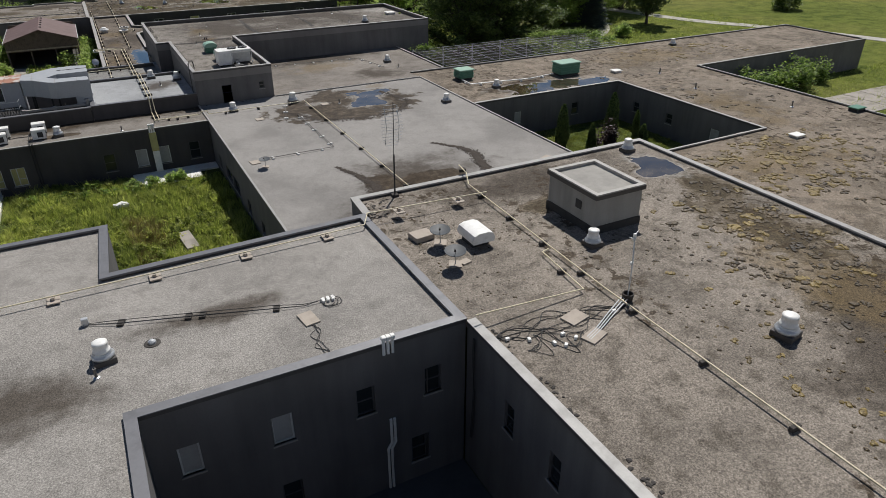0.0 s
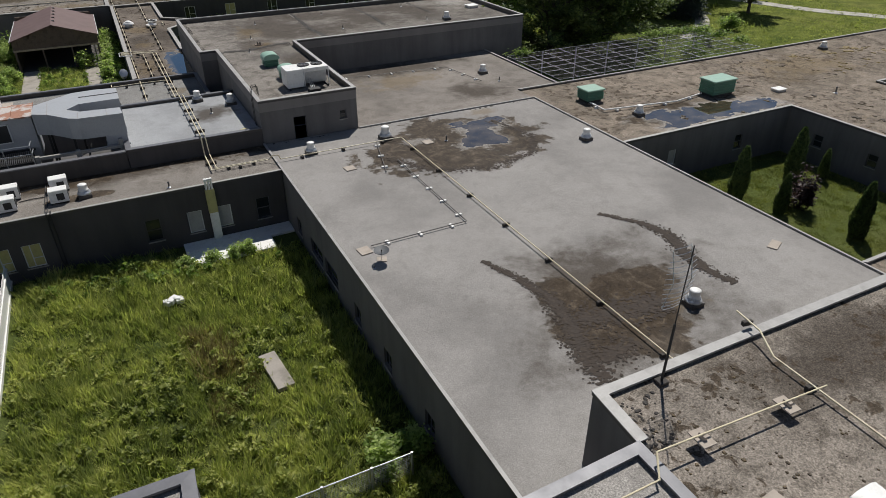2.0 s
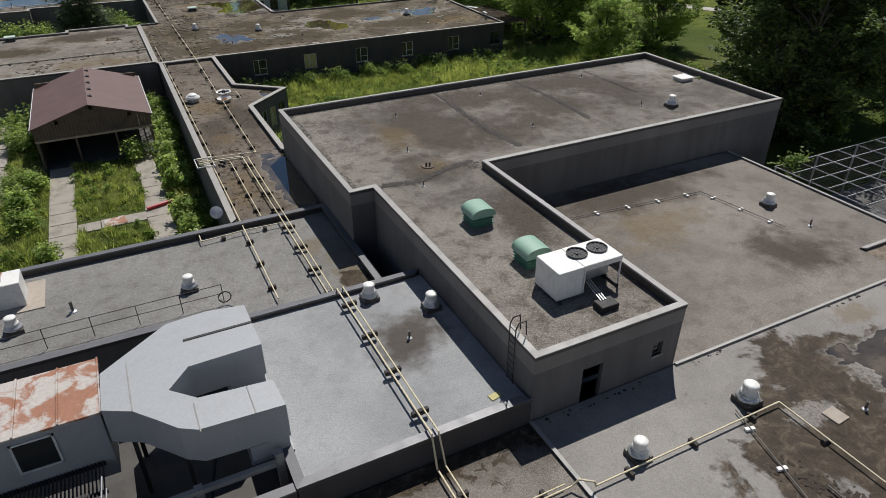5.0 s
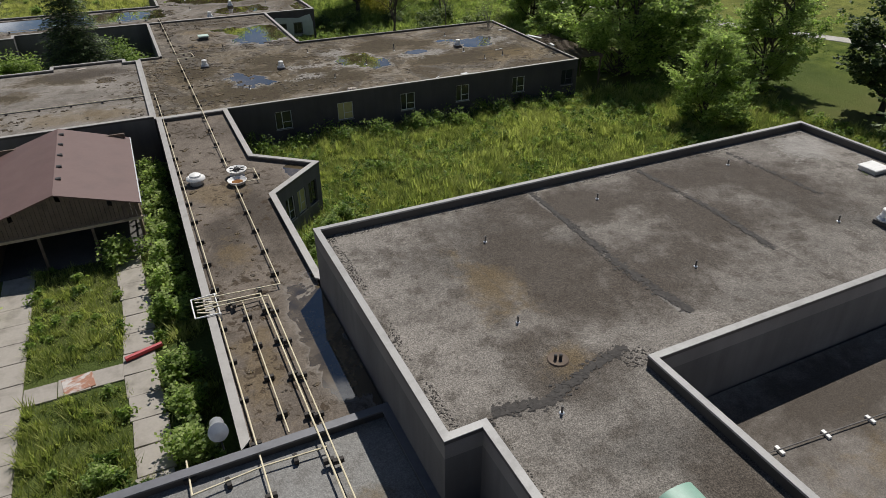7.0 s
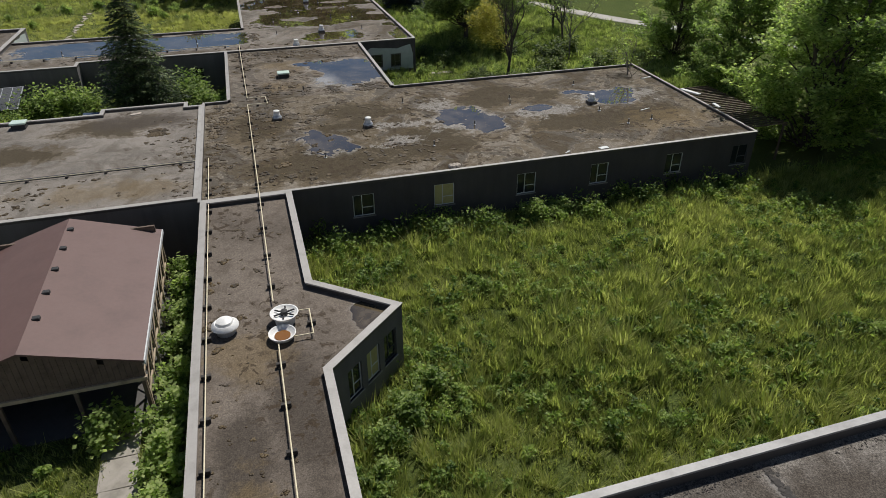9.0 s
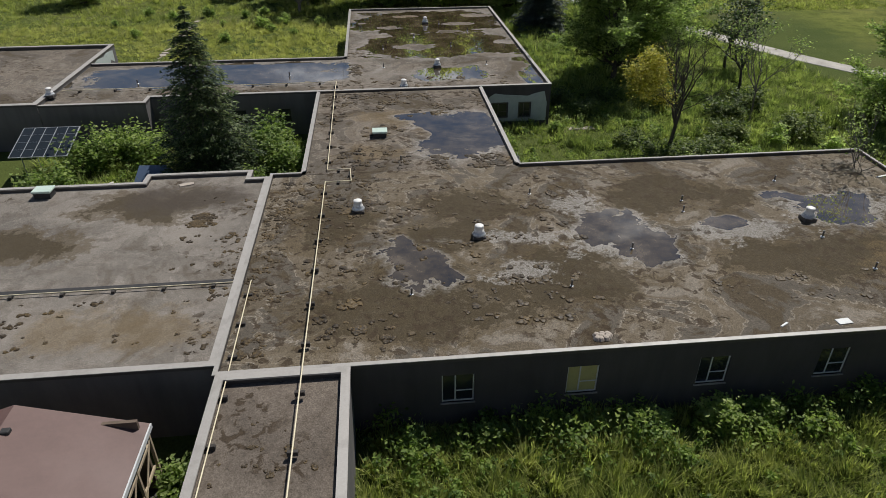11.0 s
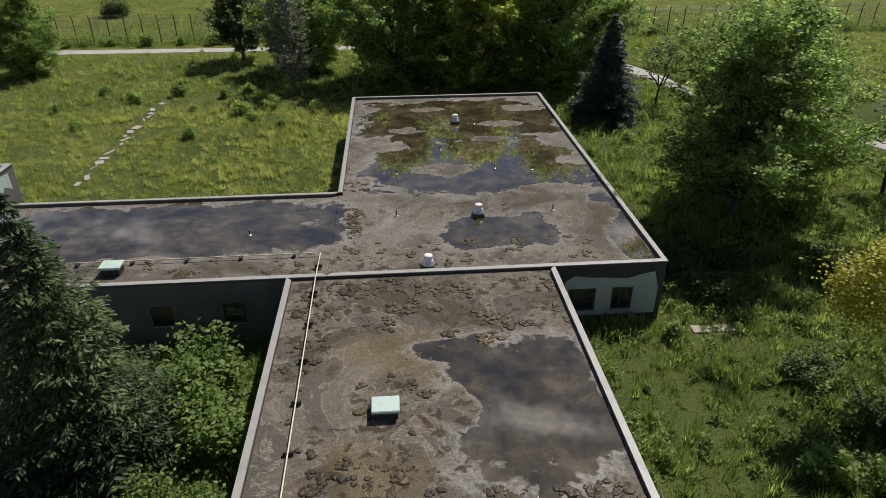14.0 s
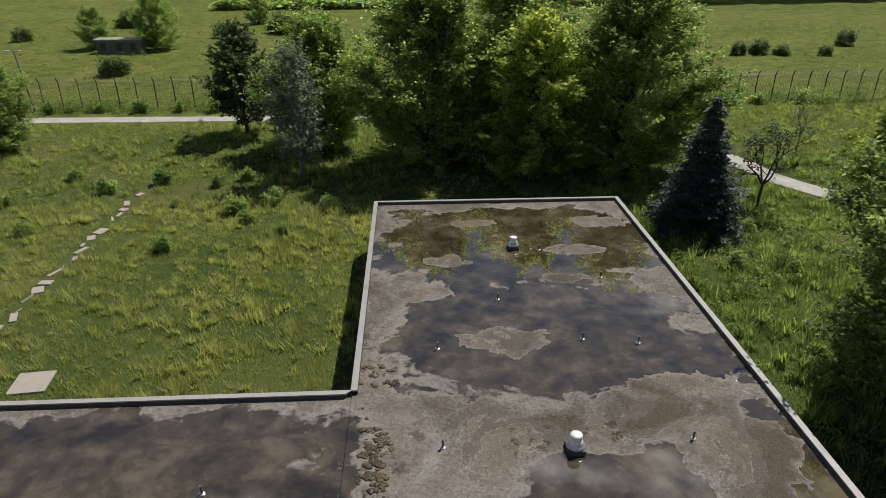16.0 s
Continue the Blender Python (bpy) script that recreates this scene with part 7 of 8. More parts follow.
base = thing("plant_cabin", (-10, 69, 4.8), "metal plant cabin with a rusty sheet roof", "cabin")
bm = bmesh.new()
box(bm, -16, -6.1, 67.72, 70.35, 4.0, 6.85)
part("wall", bm, M_DUCT, base)
for k in range(8):
    bm = bmesh.new()
    box(bm, -6.02 - 1.25 * (k + 1) + 0.02, -6.02 - 1.25 * k, 67.55, 70.5, 6.85, 6.95 - 0.004 * (k % 2), 0.01)
    box(bm, -6.05 - 1.25 * k, -6.0 - 1.25 * k, 67.55, 70.5, 6.9, 7.0)
    part("roof_sheet", bm, M_RUST, base)
bm = bmesh.new()
for x0, x1, z0, z1 in ((-8.75, -7.5, 5.3, 5.37), (-8.75, -7.5, 6.5, 6.57), (-8.75, -8.68, 5.3, 6.57), (-7.57, -7.5, 5.3, 6.57)):
    box(bm, x0, x1, 67.66, 67.74, z0, z1)
win = part("window", bm, M_FRAME, base)
bm = bmesh.new()
box(bm, -8.68, -7.57, 67.69, 67.73, 5.37, 6.5)
part("pane", bm, M_GLASS, win)

base = thing("grating_platform", (-9, 66, 4.8), "steel grating platform with handrail over the yard", "platform")
slat = bmesh.new()
box(slat, -0.02, 0.02, 65.1, 67.7, -0.06, 0.0)
slat_mesh = mesh_of("slat", slat, M_DARK)
for k in range(66):
    ob = new("slat", slat_mesh)
    ob.parent = base
    ob.location = Vector((-6.5 - 0.115 * k, 0, 4.8)) - ORIGIN[base]
    ob.location.y = -ORIGIN[base].y
    ORIGIN[ob] = ORIGIN[base]
for y in (65.12, 66.4, 67.66):
    bm = bmesh.new()
    box(bm, -14.2, -6.42, y - 0.04, y + 0.04, 4.62, 4.74)
    part("joist", bm, M_DARK, base)
for zz in (5.3, 5.85):
    bm = bmesh.new()
    tube(bm, [(-14.2, 65.0, zz), (-6.4, 65.0, zz), (-6.35, 65.9, zz)], 0.025, 6)
    part("rail", bm, M_GALV, base)
for k in range(6):
    bm = bmesh.new()
    tube(bm, [(-6.4 - 1.5 * k, 65.0, 4.6), (-6.4 - 1.5 * k, 65.0, 5.87)], 0.025, 6)
    part("post", bm, M_GALV, base)
for x in (-6.6, -10.2, -13.8):
    bm = bmesh.new()
    box(bm, x - 0.08, x + 0.08, 65.05, 65.2, 0.03, 4.63)
    part("column", bm, M_DARK, base)
base = thing("yard_beam", (-3.6, 64.75, 0), "pale concrete beam on posts across the yard", "beam")
bm = bmesh.new()
box(bm, -6.2, -1.06, 64.66, 64.86, 4.9, 5.1, 0.01)
part("beam", bm, M_WALL_PALE, base)
for x in (-6.15, -3.8, -1.2):
    bm = bmesh.new()
    box(bm, x - 0.13, x + 0.13, 64.62, 64.92, 0.03, 5.16 if x < -2 else 5.5, 0.01)
    part("post", bm, M_WALL_PALE, base)
bm = bmesh.new()
tube(bm, [(-3.8, 64.8, 3.2), (-3.0, 66.4, 4.9)], 0.06, 6)
part("brace", bm, M_DARK, base)
bm = bmesh.new()
box(bm, -5.9, -1.2, 64.9, 70.8, 2.6, 2.72)
part("landing", bm, M_YARD, base, "grey concrete landing in the yard")

base = thing("roof_railing", (-7, 75.75, 3.65), "thin dark handrail along the roof edge", "railing")
for k in range(10):
    bm = bmesh.new()
    tube(bm, [(-0.95 - 1.9 * k, 76.8, 3.64), (-0.95 - 1.9 * k, 76.8, 4.72)], 0.02, 5)
    part("post", bm, M_DARK, base)
for zz in (4.2, 4.7):
    bm = bmesh.new()
    tube(bm, [(-0.95, 76.8, zz), (-18.1, 76.8, zz)], 0.018, 5)
    part("rail", bm, M_DARK, base)
bm = bmesh.new()
tube(bm, [(-0.9 + 0.3 * math.cos(a * 0.7), 76.6, 4.1 + 0.3 * math.sin(a * 0.7)) for a in range(10)], 0.03, 6)
solo("hose_loop", bm, M_DARK, (-0.9, 76.6, 3.65), "loop of black hose hung on the rail", "hose")
base = thing("roof_box", (-10.1, 81.5, 3.65), "pale metal box with a rusty top on a slab", "box")
bm = bmesh.new()
box(bm, -11.4, -8.7, 80.3, 83.0, 3.64, 3.7, 0.01)
part("slab", bm, M_SLAB, base)
bm = bmesh.new()
box(bm, -10.95, -9.45, 80.8, 82.2, 3.7, 5.0, 0.03)
part("case", bm, M_WHITE, base)
bm = bmesh.new()
box(bm, -10.85, -10.2, 80.9, 82.1, 4.99, 5.04)
part("rusty_panel", bm, M_RUST, base)

# ---------------------------------------------------------------- first courtyard
bm = bmesh.new()
box(bm, 0.85, 7.72, 57.0, 58.36, 0.02, 0.2, 0.02)
box(bm, 0.85, 6.15, 55.4, 57.0, 0.02, 0.2, 0.02)
solo("white_deck", bm, M_WHITE, (4, 57, 0), "low white deck along a courtyard wall", "deck")
base = thing("white_fence", (-8.74, 45, 0), "white boarded fence beside the grass", "fence")
for zz in (0.35, 1.2):
    bm = bmesh.new()
    box(bm, -8.72, -8.66, 33, 58.2, zz - 0.05, zz + 0.05)
    part("rail", bm, M_WHITE, base)
plank = bmesh.new()
box(plank, -0.015, 0.015, -0.135, 0.135, -0.1, 1.5, 0.004)
plank_mesh = mesh_of("board", plank, M_WHITE)
for k in range(90):
    ob = new("board", plank_mesh)
    ob.parent = base
    ob.location = (-0.0, 33.15 + 0.28 * k - 45, 0.02 * math.sin(k * 2.3))
    ORIGIN[ob] = ORIGIN[base]
bm = bmesh.new()
box(bm, 2.65, 3.5, 42.5, 45.3, -0.02, 0.2, 0.02, 6)
solo("stone_slab", bm, M_CONCRETE, (3.15, 44.1, 0), "pale concrete slab lying in tall grass", "slab")
bm = bmesh.new()
for k in range(7):
    x, y = -0.9 + 0.11 * k, 52.0 + 0.16 * math.sin(k * 5.0)
    box(bm, x - 0.22, x + 0.22, y - 0.16, y + 0.16, 0.18, 0.42 + 0.03 * (k % 3), 0.03, 31 * k)
solo("rubble", bm, M_WHITE, (-0.55, 52, 0), "heap of white broken plaster in the grass", "rubble", kind="stuff")
base = thing("wire_fence", (3, 35.3, 0), "low wire mesh fence with grey posts", "fence")
for x in (-0.95, 0.65, 2.7, 4.7, 6.4):
    bm = bmesh.new()
    tube(bm, [(x, 35.3, -0.1), (x, 35.3, 1.35)], 0.05, 7)
    part("post", bm, M_GALV, base)
bm = bmesh.new()
tube(bm, [(-0.95, 35.3, 1.3), (6.4, 35.3, 1.3)], 0.022, 6)
part("rail", bm, M_GALV, base)
bm = bmesh.new()
for k in range(74):
    tube(bm, [(-0.95 + 0.1 * k, 35.3, 0.02), (-0.95 + 0.1 * k, 35.3, 1.3)], 0.004, 3)
for k in range(13):
    tube(bm, [(-0.95, 35.3, 0.05 + 0.1 * k), (6.4, 35.3, 0.05 + 0.1 * k)], 0.004, 3)
tagged(part("wire_mesh", bm, M_GALV, base), kind="stuff")
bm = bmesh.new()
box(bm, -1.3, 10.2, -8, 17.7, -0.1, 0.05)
# dark blue-grey floor with darker uneven patches
solo("courtyard_floor", bm, paint("dark blue-grey concrete", (0.07, 0.075, 0.08), 0.55, 0, 0.5, (0.03, 0.035, 0.04), 0.7), (4, 5, 0), "dark concrete floor of a deep courtyard", "floor", kind="structure")

# ---------------------------------------------------------------- caged courtyard
base = thing("courtyard_cage", (48, 70.6, 0), "steel grid cage over a courtyard", "cage")
X0, X1, Y0, Y1 = 35.5, 61.2, 66.35, 75.4
for k in range(13):
    x = X0 + (X1 - X0) * k / 12
    bm = bmesh.new()
    box(bm, x - 0.018, x + 0.018, Y0, Y1, 3.94, 4.0)
    part("cross_beam", bm, M_GALV, base)
for k in range(8):
    y = Y0 + (Y1 - Y0) * k / 7
    bm = bmesh.new()
    box(bm, X0, X1, y - 0.015, y + 0.015, 4.0, 4.04)
    part("purlin", bm, M_GALV, base)
for k in range(7):
    x = X0 + (X1 - X0) * k / 6
    bm = bmesh.new()
    box(bm, x - 0.05, x + 0.05, Y1 - 0.05, Y1 + 0.05, -0.1, 4.0)
    part("post", bm, M_GALV, base)
for k in (2, 5, 8, 11):
    x = X0 + (X1 - X0) * k / 12 + 0.6
    bm = bmesh.new()
    tube(bm, [(x, Y0, 3.2), (x, Y0 + 3.2, 3.2)], 0.02, 5), tube(bm, [(x, Y0, 3.8), (x, Y0 + 3.2, 3.8)], 0.02, 5)
    for j in range(9):
        tube(bm, [(x, Y0 + 0.4 * j, 3.2), (x, Y0 + 0.4 * j, 3.8)], 0.014, 4)
    part("truss", bm, M_CONDUIT, base)
bm = bmesh.new()
for k in range(100):
    x = X0 + (X1 - X0) * k / 100
    tube(bm, [(x, Y0, 4.03), (x, Y1, 4.03)], 0.006, 3)
for k in range(36):
    y = Y0 + (Y1 - Y0) * k / 36
    tube(bm, [(X0, y, 4.03), (X1, y, 4.03)], 0.005, 3)
tagged(part("wire_mesh", bm, M_CONDUIT, base), kind="stuff")
bm = bmesh.new()
box(bm, 35.3, 61.4, 66.2, 75.6, -0.1, 0.06)
solo("caged_yard_floor", bm, paint("grey stained concrete", (0.11, 0.108, 0.105), 0.9, 0.0, 0.8, (0.045, 0.045, 0.042), 0.3, 0.4), (48, 70.6, 0), "grey concrete floor under the cage", "floor", kind="structure")

def climber(name, label, spots, seed):
    """A creeper over a grid roof: thin stems from the ground and a ragged mat of leaves; spots: x, y, spread."""
    rng = np.random.default_rng(seed)
    base = thing(name, (spots[0][0], spots[0][1], 0), label, "plant")
    bm, cs = bmesh.new(), []
    for x, y, r in spots:
        taper(bm, limb_path(rng, (x, y, -0.1), (x + 0.2, y - 0.2, 4.1), 0.08, 4), [0.035, 0.03, 0.025, 0.02, 0.012], 5)
        n = int(420 * r)
        cs.append(np.stack([x + rng.normal(size=n) * r * 0.8, y + rng.normal(size=n) * r * 0.35, 4.05 + np.abs(rng.normal(size=n)) * 0.28], 1))
        cs.append(np.stack([x + rng.normal(size=n // 2) * 0.5, y + rng.normal(size=n // 2) * 0.3, rng.uniform(0.4, 4.1, n // 2)], 1))
    part("stem", bm, M_BARK, base)
    ob = new("foliage", poly_mesh("foliage", leaf_quads(rng, np.concatenate(cs) - np.array(ORIGIN[base]), 0.17), 4, M_LEAF_LIGHT))
    ob.parent = base
    ORIGIN[ob] = ORIGIN[base]


climber("creeper", "light green creeper spreading over the cage", [(57.5, 75.3, 1.4), (60.4, 74.6, 1.2), (61.1, 71.8, 0.9), (54.4, 75.4, 0.9), (61.2, 69.0, 0.8)], 91)
climber("creeper", "small light green creeper at the cage's corner", [(37.0, 75.2, 0.8)], 92)

# ---------------------------------------------------------------- timber shelter
M_ROOFRED = paint("brown red roof sheet", (0.112, 0.062, 0.052), 0.6, 0.0, 0.5, (0.085, 0.052, 0.046), 0.5)
M_BEAM = paint("weathered pale timber", (0.36, 0.29, 0.2), 0.8, 0.0, 0.6, (0.16, 0.12, 0.085), 2.0, 0.3)
base = thing("timber_shelter", (-5.7, 114.5, 0), "open timber shelter with a brown red gable roof", "shelter")
XL, XR, XM, YF, YB, ZE, ZR = -10.25, -1.1, -5.7, 107.75, 120.0, 3.4, 4.86
for xa, xb in ((XL, XM), (XR, XM)):
    bm = bmesh.new()
    vs = [bm.verts.new((x, y, z + dz)) for dz in (0, 0.09) for x, y, z in ((xa, YF, ZE), (xa, YB, ZE), (xb, YB, ZR), (xb, YF, ZR))]
    for q in ((0, 1, 2, 3), (4, 5, 6, 7), (0, 4, 5, 1), (1, 5, 6, 2), (2, 6, 7, 3), (3, 7, 4, 0)):
        bm.faces.new([vs[k] for k in q])
    bmesh.ops.recalc_face_normals(bm, faces=bm.faces)
    part("roof", bm, M_ROOFRED, base)
for xa, xb, ya, yb in ((XR - 0.02, XR + 0.04, YF, YB), (XL - 0.04, XL + 0.02, YF, YB)):
    bm = bmesh.new()
    box(bm, xa, xb, ya, yb, ZE - 0.12, ZE + 0.1)
    part("fascia", bm, M_FRAME, base, "pale fascia board")
for k in range(5):
    bm = bmesh.new()
    y = 110.3 + 2.1 * k
    box(bm, -5.62, -5.3, y - 0.14, y + 0.14, 4.72, 4.98, 0.03)
    part("ridge_vent", bm, M_DARK, base)
n = 36
for k in range(n):
    xa = XL + 0.15 + (XR - XL - 0.3) * k / n
    xb = XL + 0.15 + (XR - XL - 0.3) * (k + 0.94) / n
    za, zb = (ZE + (ZR - ZE) * (1 - abs(x - XM) / (XM - XL)) - 0.02 for x in (xa, xb))
    if k % 11 == 7:
        za, zb = za - 0.4, zb - 0.4
    bm = bmesh.new()
    lo = 2.45 + 0.05 * math.sin(k * 3.1)
    vs = [bm.verts.new(p) for p in ((xa, YF + 0.2, lo), (xb, YF + 0.2, lo), (xb, YF + 0.2, zb), (xa, YF + 0.2, za), (xa, YF + 0.24, lo), (xb, YF + 0.24, lo), (xb, YF + 0.24, zb), (xa, YF + 0.24, za))]
    for q in ((0, 1, 2, 3), (7, 6, 5, 4), (0, 4, 5, 1), (1, 5, 6, 2), (2, 6, 7, 3), (3, 7, 4, 0)):
        bm.faces.new([vs[j] for j in q])
    part("board", bm, M_TIMBER, base)
bm = bmesh.new()
box(bm, XL + 0.1, XR - 0.1, YF + 0.1, YF + 0.3, 2.3, 2.48)
part("tie_beam", bm, M_BEAM, base)
for x in (XL + 0.25, -7.2, -4.2, XR - 0.3):
    bm = bmesh.new()
    box(bm, x - 0.08, x + 0.08, YF + 0.12, YF + 0.28, 0.0, 2.4)
    part("post", bm, M_TIMBER, base)
for k in range(8):
    y = YF + 0.4 + 1.7 * k
    bm = bmesh.new()
    box(bm, XR - 0.32, XR - 0.2, y - 0.06, y + 0.06, 0.0, ZE)
    part("side_post", bm, M_BEAM, base)
    if k < 7:
        bm = bmesh.new()
        tube(bm, [(XR - 0.26, y, 0.9), (XR - 0.26, y + 1.7, 2.7)], 0.05, 4)
        part("side_brace", bm, M_BEAM, base)
for zz in (1.3, 2.5):
    bm = bmesh.new()
    box(bm, XR - 0.3, XR - 0.22, YF + 0.3, YB - 0.2, zz - 0.06, zz + 0.06)
    part("side_rail", bm, M_BEAM, base)
bm = bmesh.new()
box(bm, XL + 0.2, XR - 0.3, YB - 0.4, YB - 0.25, 0, 4.0)
box(bm, XL + 0.2, XL + 0.35, YF + 0.4, YB - 0.25, 0, 3.4)
part("back_wall", bm, M_TIMBER, base)
bm = bmesh.new()
box(bm, XL, XR, YF - 0.1, YB, -0.1, 0.06)
part("floor", bm, M_YARD, base)

# ---------------------------------------------------------------- paths and road
def slab_path(name, label, pieces, material=None):
    base = thing(name, (pieces[0][0], pieces[0][2], 0), label, "path", kind="structure")
    for x0, x1, y0, y1, turn in pieces:
        bm = bmesh.new()
        box(bm, x0, x1, y0, y1, -0.05, 0.09 + 0.02 * math.sin(7 * x0 + 3 * y0), 0.015, turn)
        part("slab", bm, material or M_CONCRETE, base)


slab_path("pavement_1", "old concrete slab path beside the corridor", [(-3.35 + 0.1 * math.sin(k), -1.8 + 0.1 * math.sin(k), 86.5 + 1.75 * k, 88.2 + 1.75 * k, 1.5 * math.sin(2 * k)) for k in range(12)])
slab_path("pavement_2", "old concrete slab path to the shelter", [(-9.7, -7.95, 86.0 + 1.8 * k, 87.76 + 1.8 * k, 0) for k in range(12)])
slab_path("pavement_3", "broken cross path of concrete slabs", [(-7.9 + 1.5 * k, -6.45 + 1.5 * k, 94.9 + 0.05 * k, 96.2 + 0.05 * k, 2 * math.sin(3 * k)) for k in range(3)])
slab_path("pavement_4", "broken stone path through the field", [(-18.95 + 0.3 * math.sin(k), -18.55 + 0.3 * math.sin(k * 1.7), 183 + 1.3 * k, 183.95 + 1.3 * k + 0.35 * math.sin(2.3 * k), 24 * math.sin(k * 1.9)) for k in range(20) if k not in (13, 18)] + [(-14.6, -12.6, 176.6, 178.6, 6)], M_SLAB)
slab_path("pavement_5", "pale concrete path beside the brown wing", [(66.0 + 3.0 * k, 68.95 + 3.0 * k, 40.0, 46.0, 0) for k in range(10)])
slab_path("pavement_6", "short concrete path beside the far block", [(26.2 + 1.3 * k, 27.4 + 1.3 * k, 157.6, 158.3, 5 * math.sin(k)) for k in range(2)], M_SLAB)
bm = bmesh.new()
tube(bm, [(-3.3, 96.35, 0.22), (-1.5, 96.9, 0.22)], 0.14, 8)
solo("red_beam", bm, paint("faded red paint", (0.45, 0.05, 0.06), 0.5), (-2.4, 96.6, 0), "faded red beam lying across a path", "beam")
bm = bmesh.new()
box(bm, -6.2, -4.8, 95.0, 96.2, 0.02, 0.13, 0.02, 8)
solo("brown_panel", bm, M_RUST, (-5.5, 95.6, 0), "rust brown panel lying on the grass", "panel")
for x0, x1, y0, y1, t in ((-4.6, -2.2, 84.6, 85.2, 12), (-5.6, -4.7, 84.4, 84.9, -6)):
    bm = bmesh.new()
    box(bm, x0, x1, y0, y1, 0.02, 0.5, 0.02, t)
    solo("stone_block", bm, M_CONCRETE, ((x0 + x1) / 2, (y0 + y1) / 2, 0), "pale concrete block beside the wall", "block")

m, nt, bsdf = mat_new("pale gravel road")
p = position(nt)
col = mix(nt, 0.5, ramp(nt, noise_tex(nt, p, 0.5, 5, 0.6), [(0.3, (0.3, 0.28, 0.25)), (0.7, (0.47, 0.44, 0.39))]), ramp(nt, noise_tex(nt, p, 9, 3, 0.7), [(0.3, grey(0.6)), (0.7, grey(1.2))]), "MULTIPLY")
link(nt, col, bsdf.inputs["Base Color"])
bsdf.inputs["Roughness"].default_value = 0.95
M_ROAD = m


def ribbon(name, label, points, width, z=0.07):
    pts = [Vector((x, y)) for x, y in points]
    fine = []
    for i in range(len(pts) - 1):
        p0, p1, p2, p3 = pts[max(i - 1, 0)], pts[i], pts[i + 1], pts[min(i + 2, len(pts) - 1)]
        for k in range(8):
            u = k / 8
            fine.append(0.5 * (2 * p1 + (p2 - p0) * u + (2 * p0 - 5 * p1 + 4 * p2 - p3) * u * u + (3 * p1 - p0 - 3 * p2 + p3) * u ** 3))
    fine.append(pts[-1])
    bm, rows = bmesh.new(), []
    for i, q in enumerate(fine):
        t = (fine[min(i + 1, len(fine) - 1)] - fine[max(i - 1, 0)]).normalized()
        s = Vector((-t.y, t.x)) * width / 2 * (1 + 0.12 * noise.noise(Vector((q.x * 0.3, q.y * 0.3, 0))))
        rows.append([bm.verts.new((*(q + s), z - 0.12)), bm.verts.new((*(q + s * 0.94), z)), bm.verts.new((*(q - s * 0.94), z)), bm.verts.new((*(q - s), z - 0.12))])
    for a, b in zip(rows, rows[1:]):
        for k in range(3):
            bm.faces.new((a[k], a[k + 1], b[k + 1], b[k]))
    bmesh.ops.recalc_face_normals(bm, faces=bm.faces)
    ob = new(name, mesh_of(name, bm, M_ROAD))
    return tagged(ob, label, "road", kind="structure")


ribbon("road", "pale gravel road round the site", [(-110, 242), (-60, 239.3), (-20, 238.2), (10, 237.5), (30, 233.5), (40, 226), (44.5, 216), (46.5, 208.5), (53, 198), (62, 179), (72, 163), (84, 138), (94, 117), (101, 92), (107.5, 80), (115, 61), (121, 30), (124, -20)], 3.0)
ribbon("footpath", "pale worn path beside the cage", [(70, 84.8), (74, 87), (82, 94), (90, 108)], 2.2, 0.06)

# ---------------------------------------------------------------- far fence, lamp and shed
base = thing("security_fence", (0, 245.4, 0), "tall wire fence with angled tops along the road", "fence")
post = bmesh.new()
tube(post, [(0, 0, -0.2), (0, 0, 3.9), (0, -0.45, 4.6)], 0.075, 6)
post_mesh = mesh_of("post", post, M_DARK)
for k in range(72):
    ob = new("post", post_mesh)
    ob.parent = base
    ob.location = (-90 + 2.75 * k, 0.4 * math.sin(k * 0.1), 0.0)
    ORIGIN[ob] = ORIGIN[base]
bm = bmesh.new()
for zz, dy in ((0.1, 0), (0.5, 0), (0.9, 0), (1.3, 0), (1.7, 0), (2.1, 0), (2.5, 0), (2.9, 0), (3.3, 0), (3.7, 0), (3.9, 0), (4.1, -0.13), (4.35, -0.3), (4.6, -0.45)):
    tube(bm, [(-90, 245.4 + dy, zz), (105, 245.4 + dy, zz)], 0.035 if zz == 3.9 else 0.012, 3)
for k in range(780):
    x = -90 + 0.25 * k
    tube(bm, [(x, 245.4, 0.05), (x, 245.4, 3.9)], 0.014, 3)
tagged(part("wire_mesh", bm, M_CONDUIT, base), kind="stuff")
base = thing("street_lamp", (-46.5, 244, 0), "tall lamp post with two flat heads", "street lamp")
bm = bmesh.new()
taper(bm, [(-46.5, 244, -0.2), (-46.9, 244, 4.0), (-47.3, 244, 8.6)], [0.14, 0.11, 0.08], 8)
part("pole", bm, M_BARK_PALE, base)
bm = bmesh.new()
tube(bm, [(-48.1, 244, 8.6), (-46.5, 244, 8.6)], 0.04, 5)
part("arm", bm, M_GALV, base)
for x in (-48.3, -46.7):
    bm = bmesh.new()
    box(bm, x - 0.35, x + 0.35, 243.75, 244.25, 8.55, 8.75, 0.04)
    part("lamp_head", bm, M_GALV, base)
base = thing("field_shed", (-55, 299, 0), "long low dark shed in the far field", "shed")
bm = bmesh.new()
box(bm, -60, -50.5, 297.5, 300.5, -0.3, 3.0)
part("wall", bm, M_WALL, base)
bm = bmesh.new()
box(bm, -60.3, -50.2, 297.1, 300.9, 3.0, 3.2)
part("roof", bm, M_COPING_LIGHT, base)
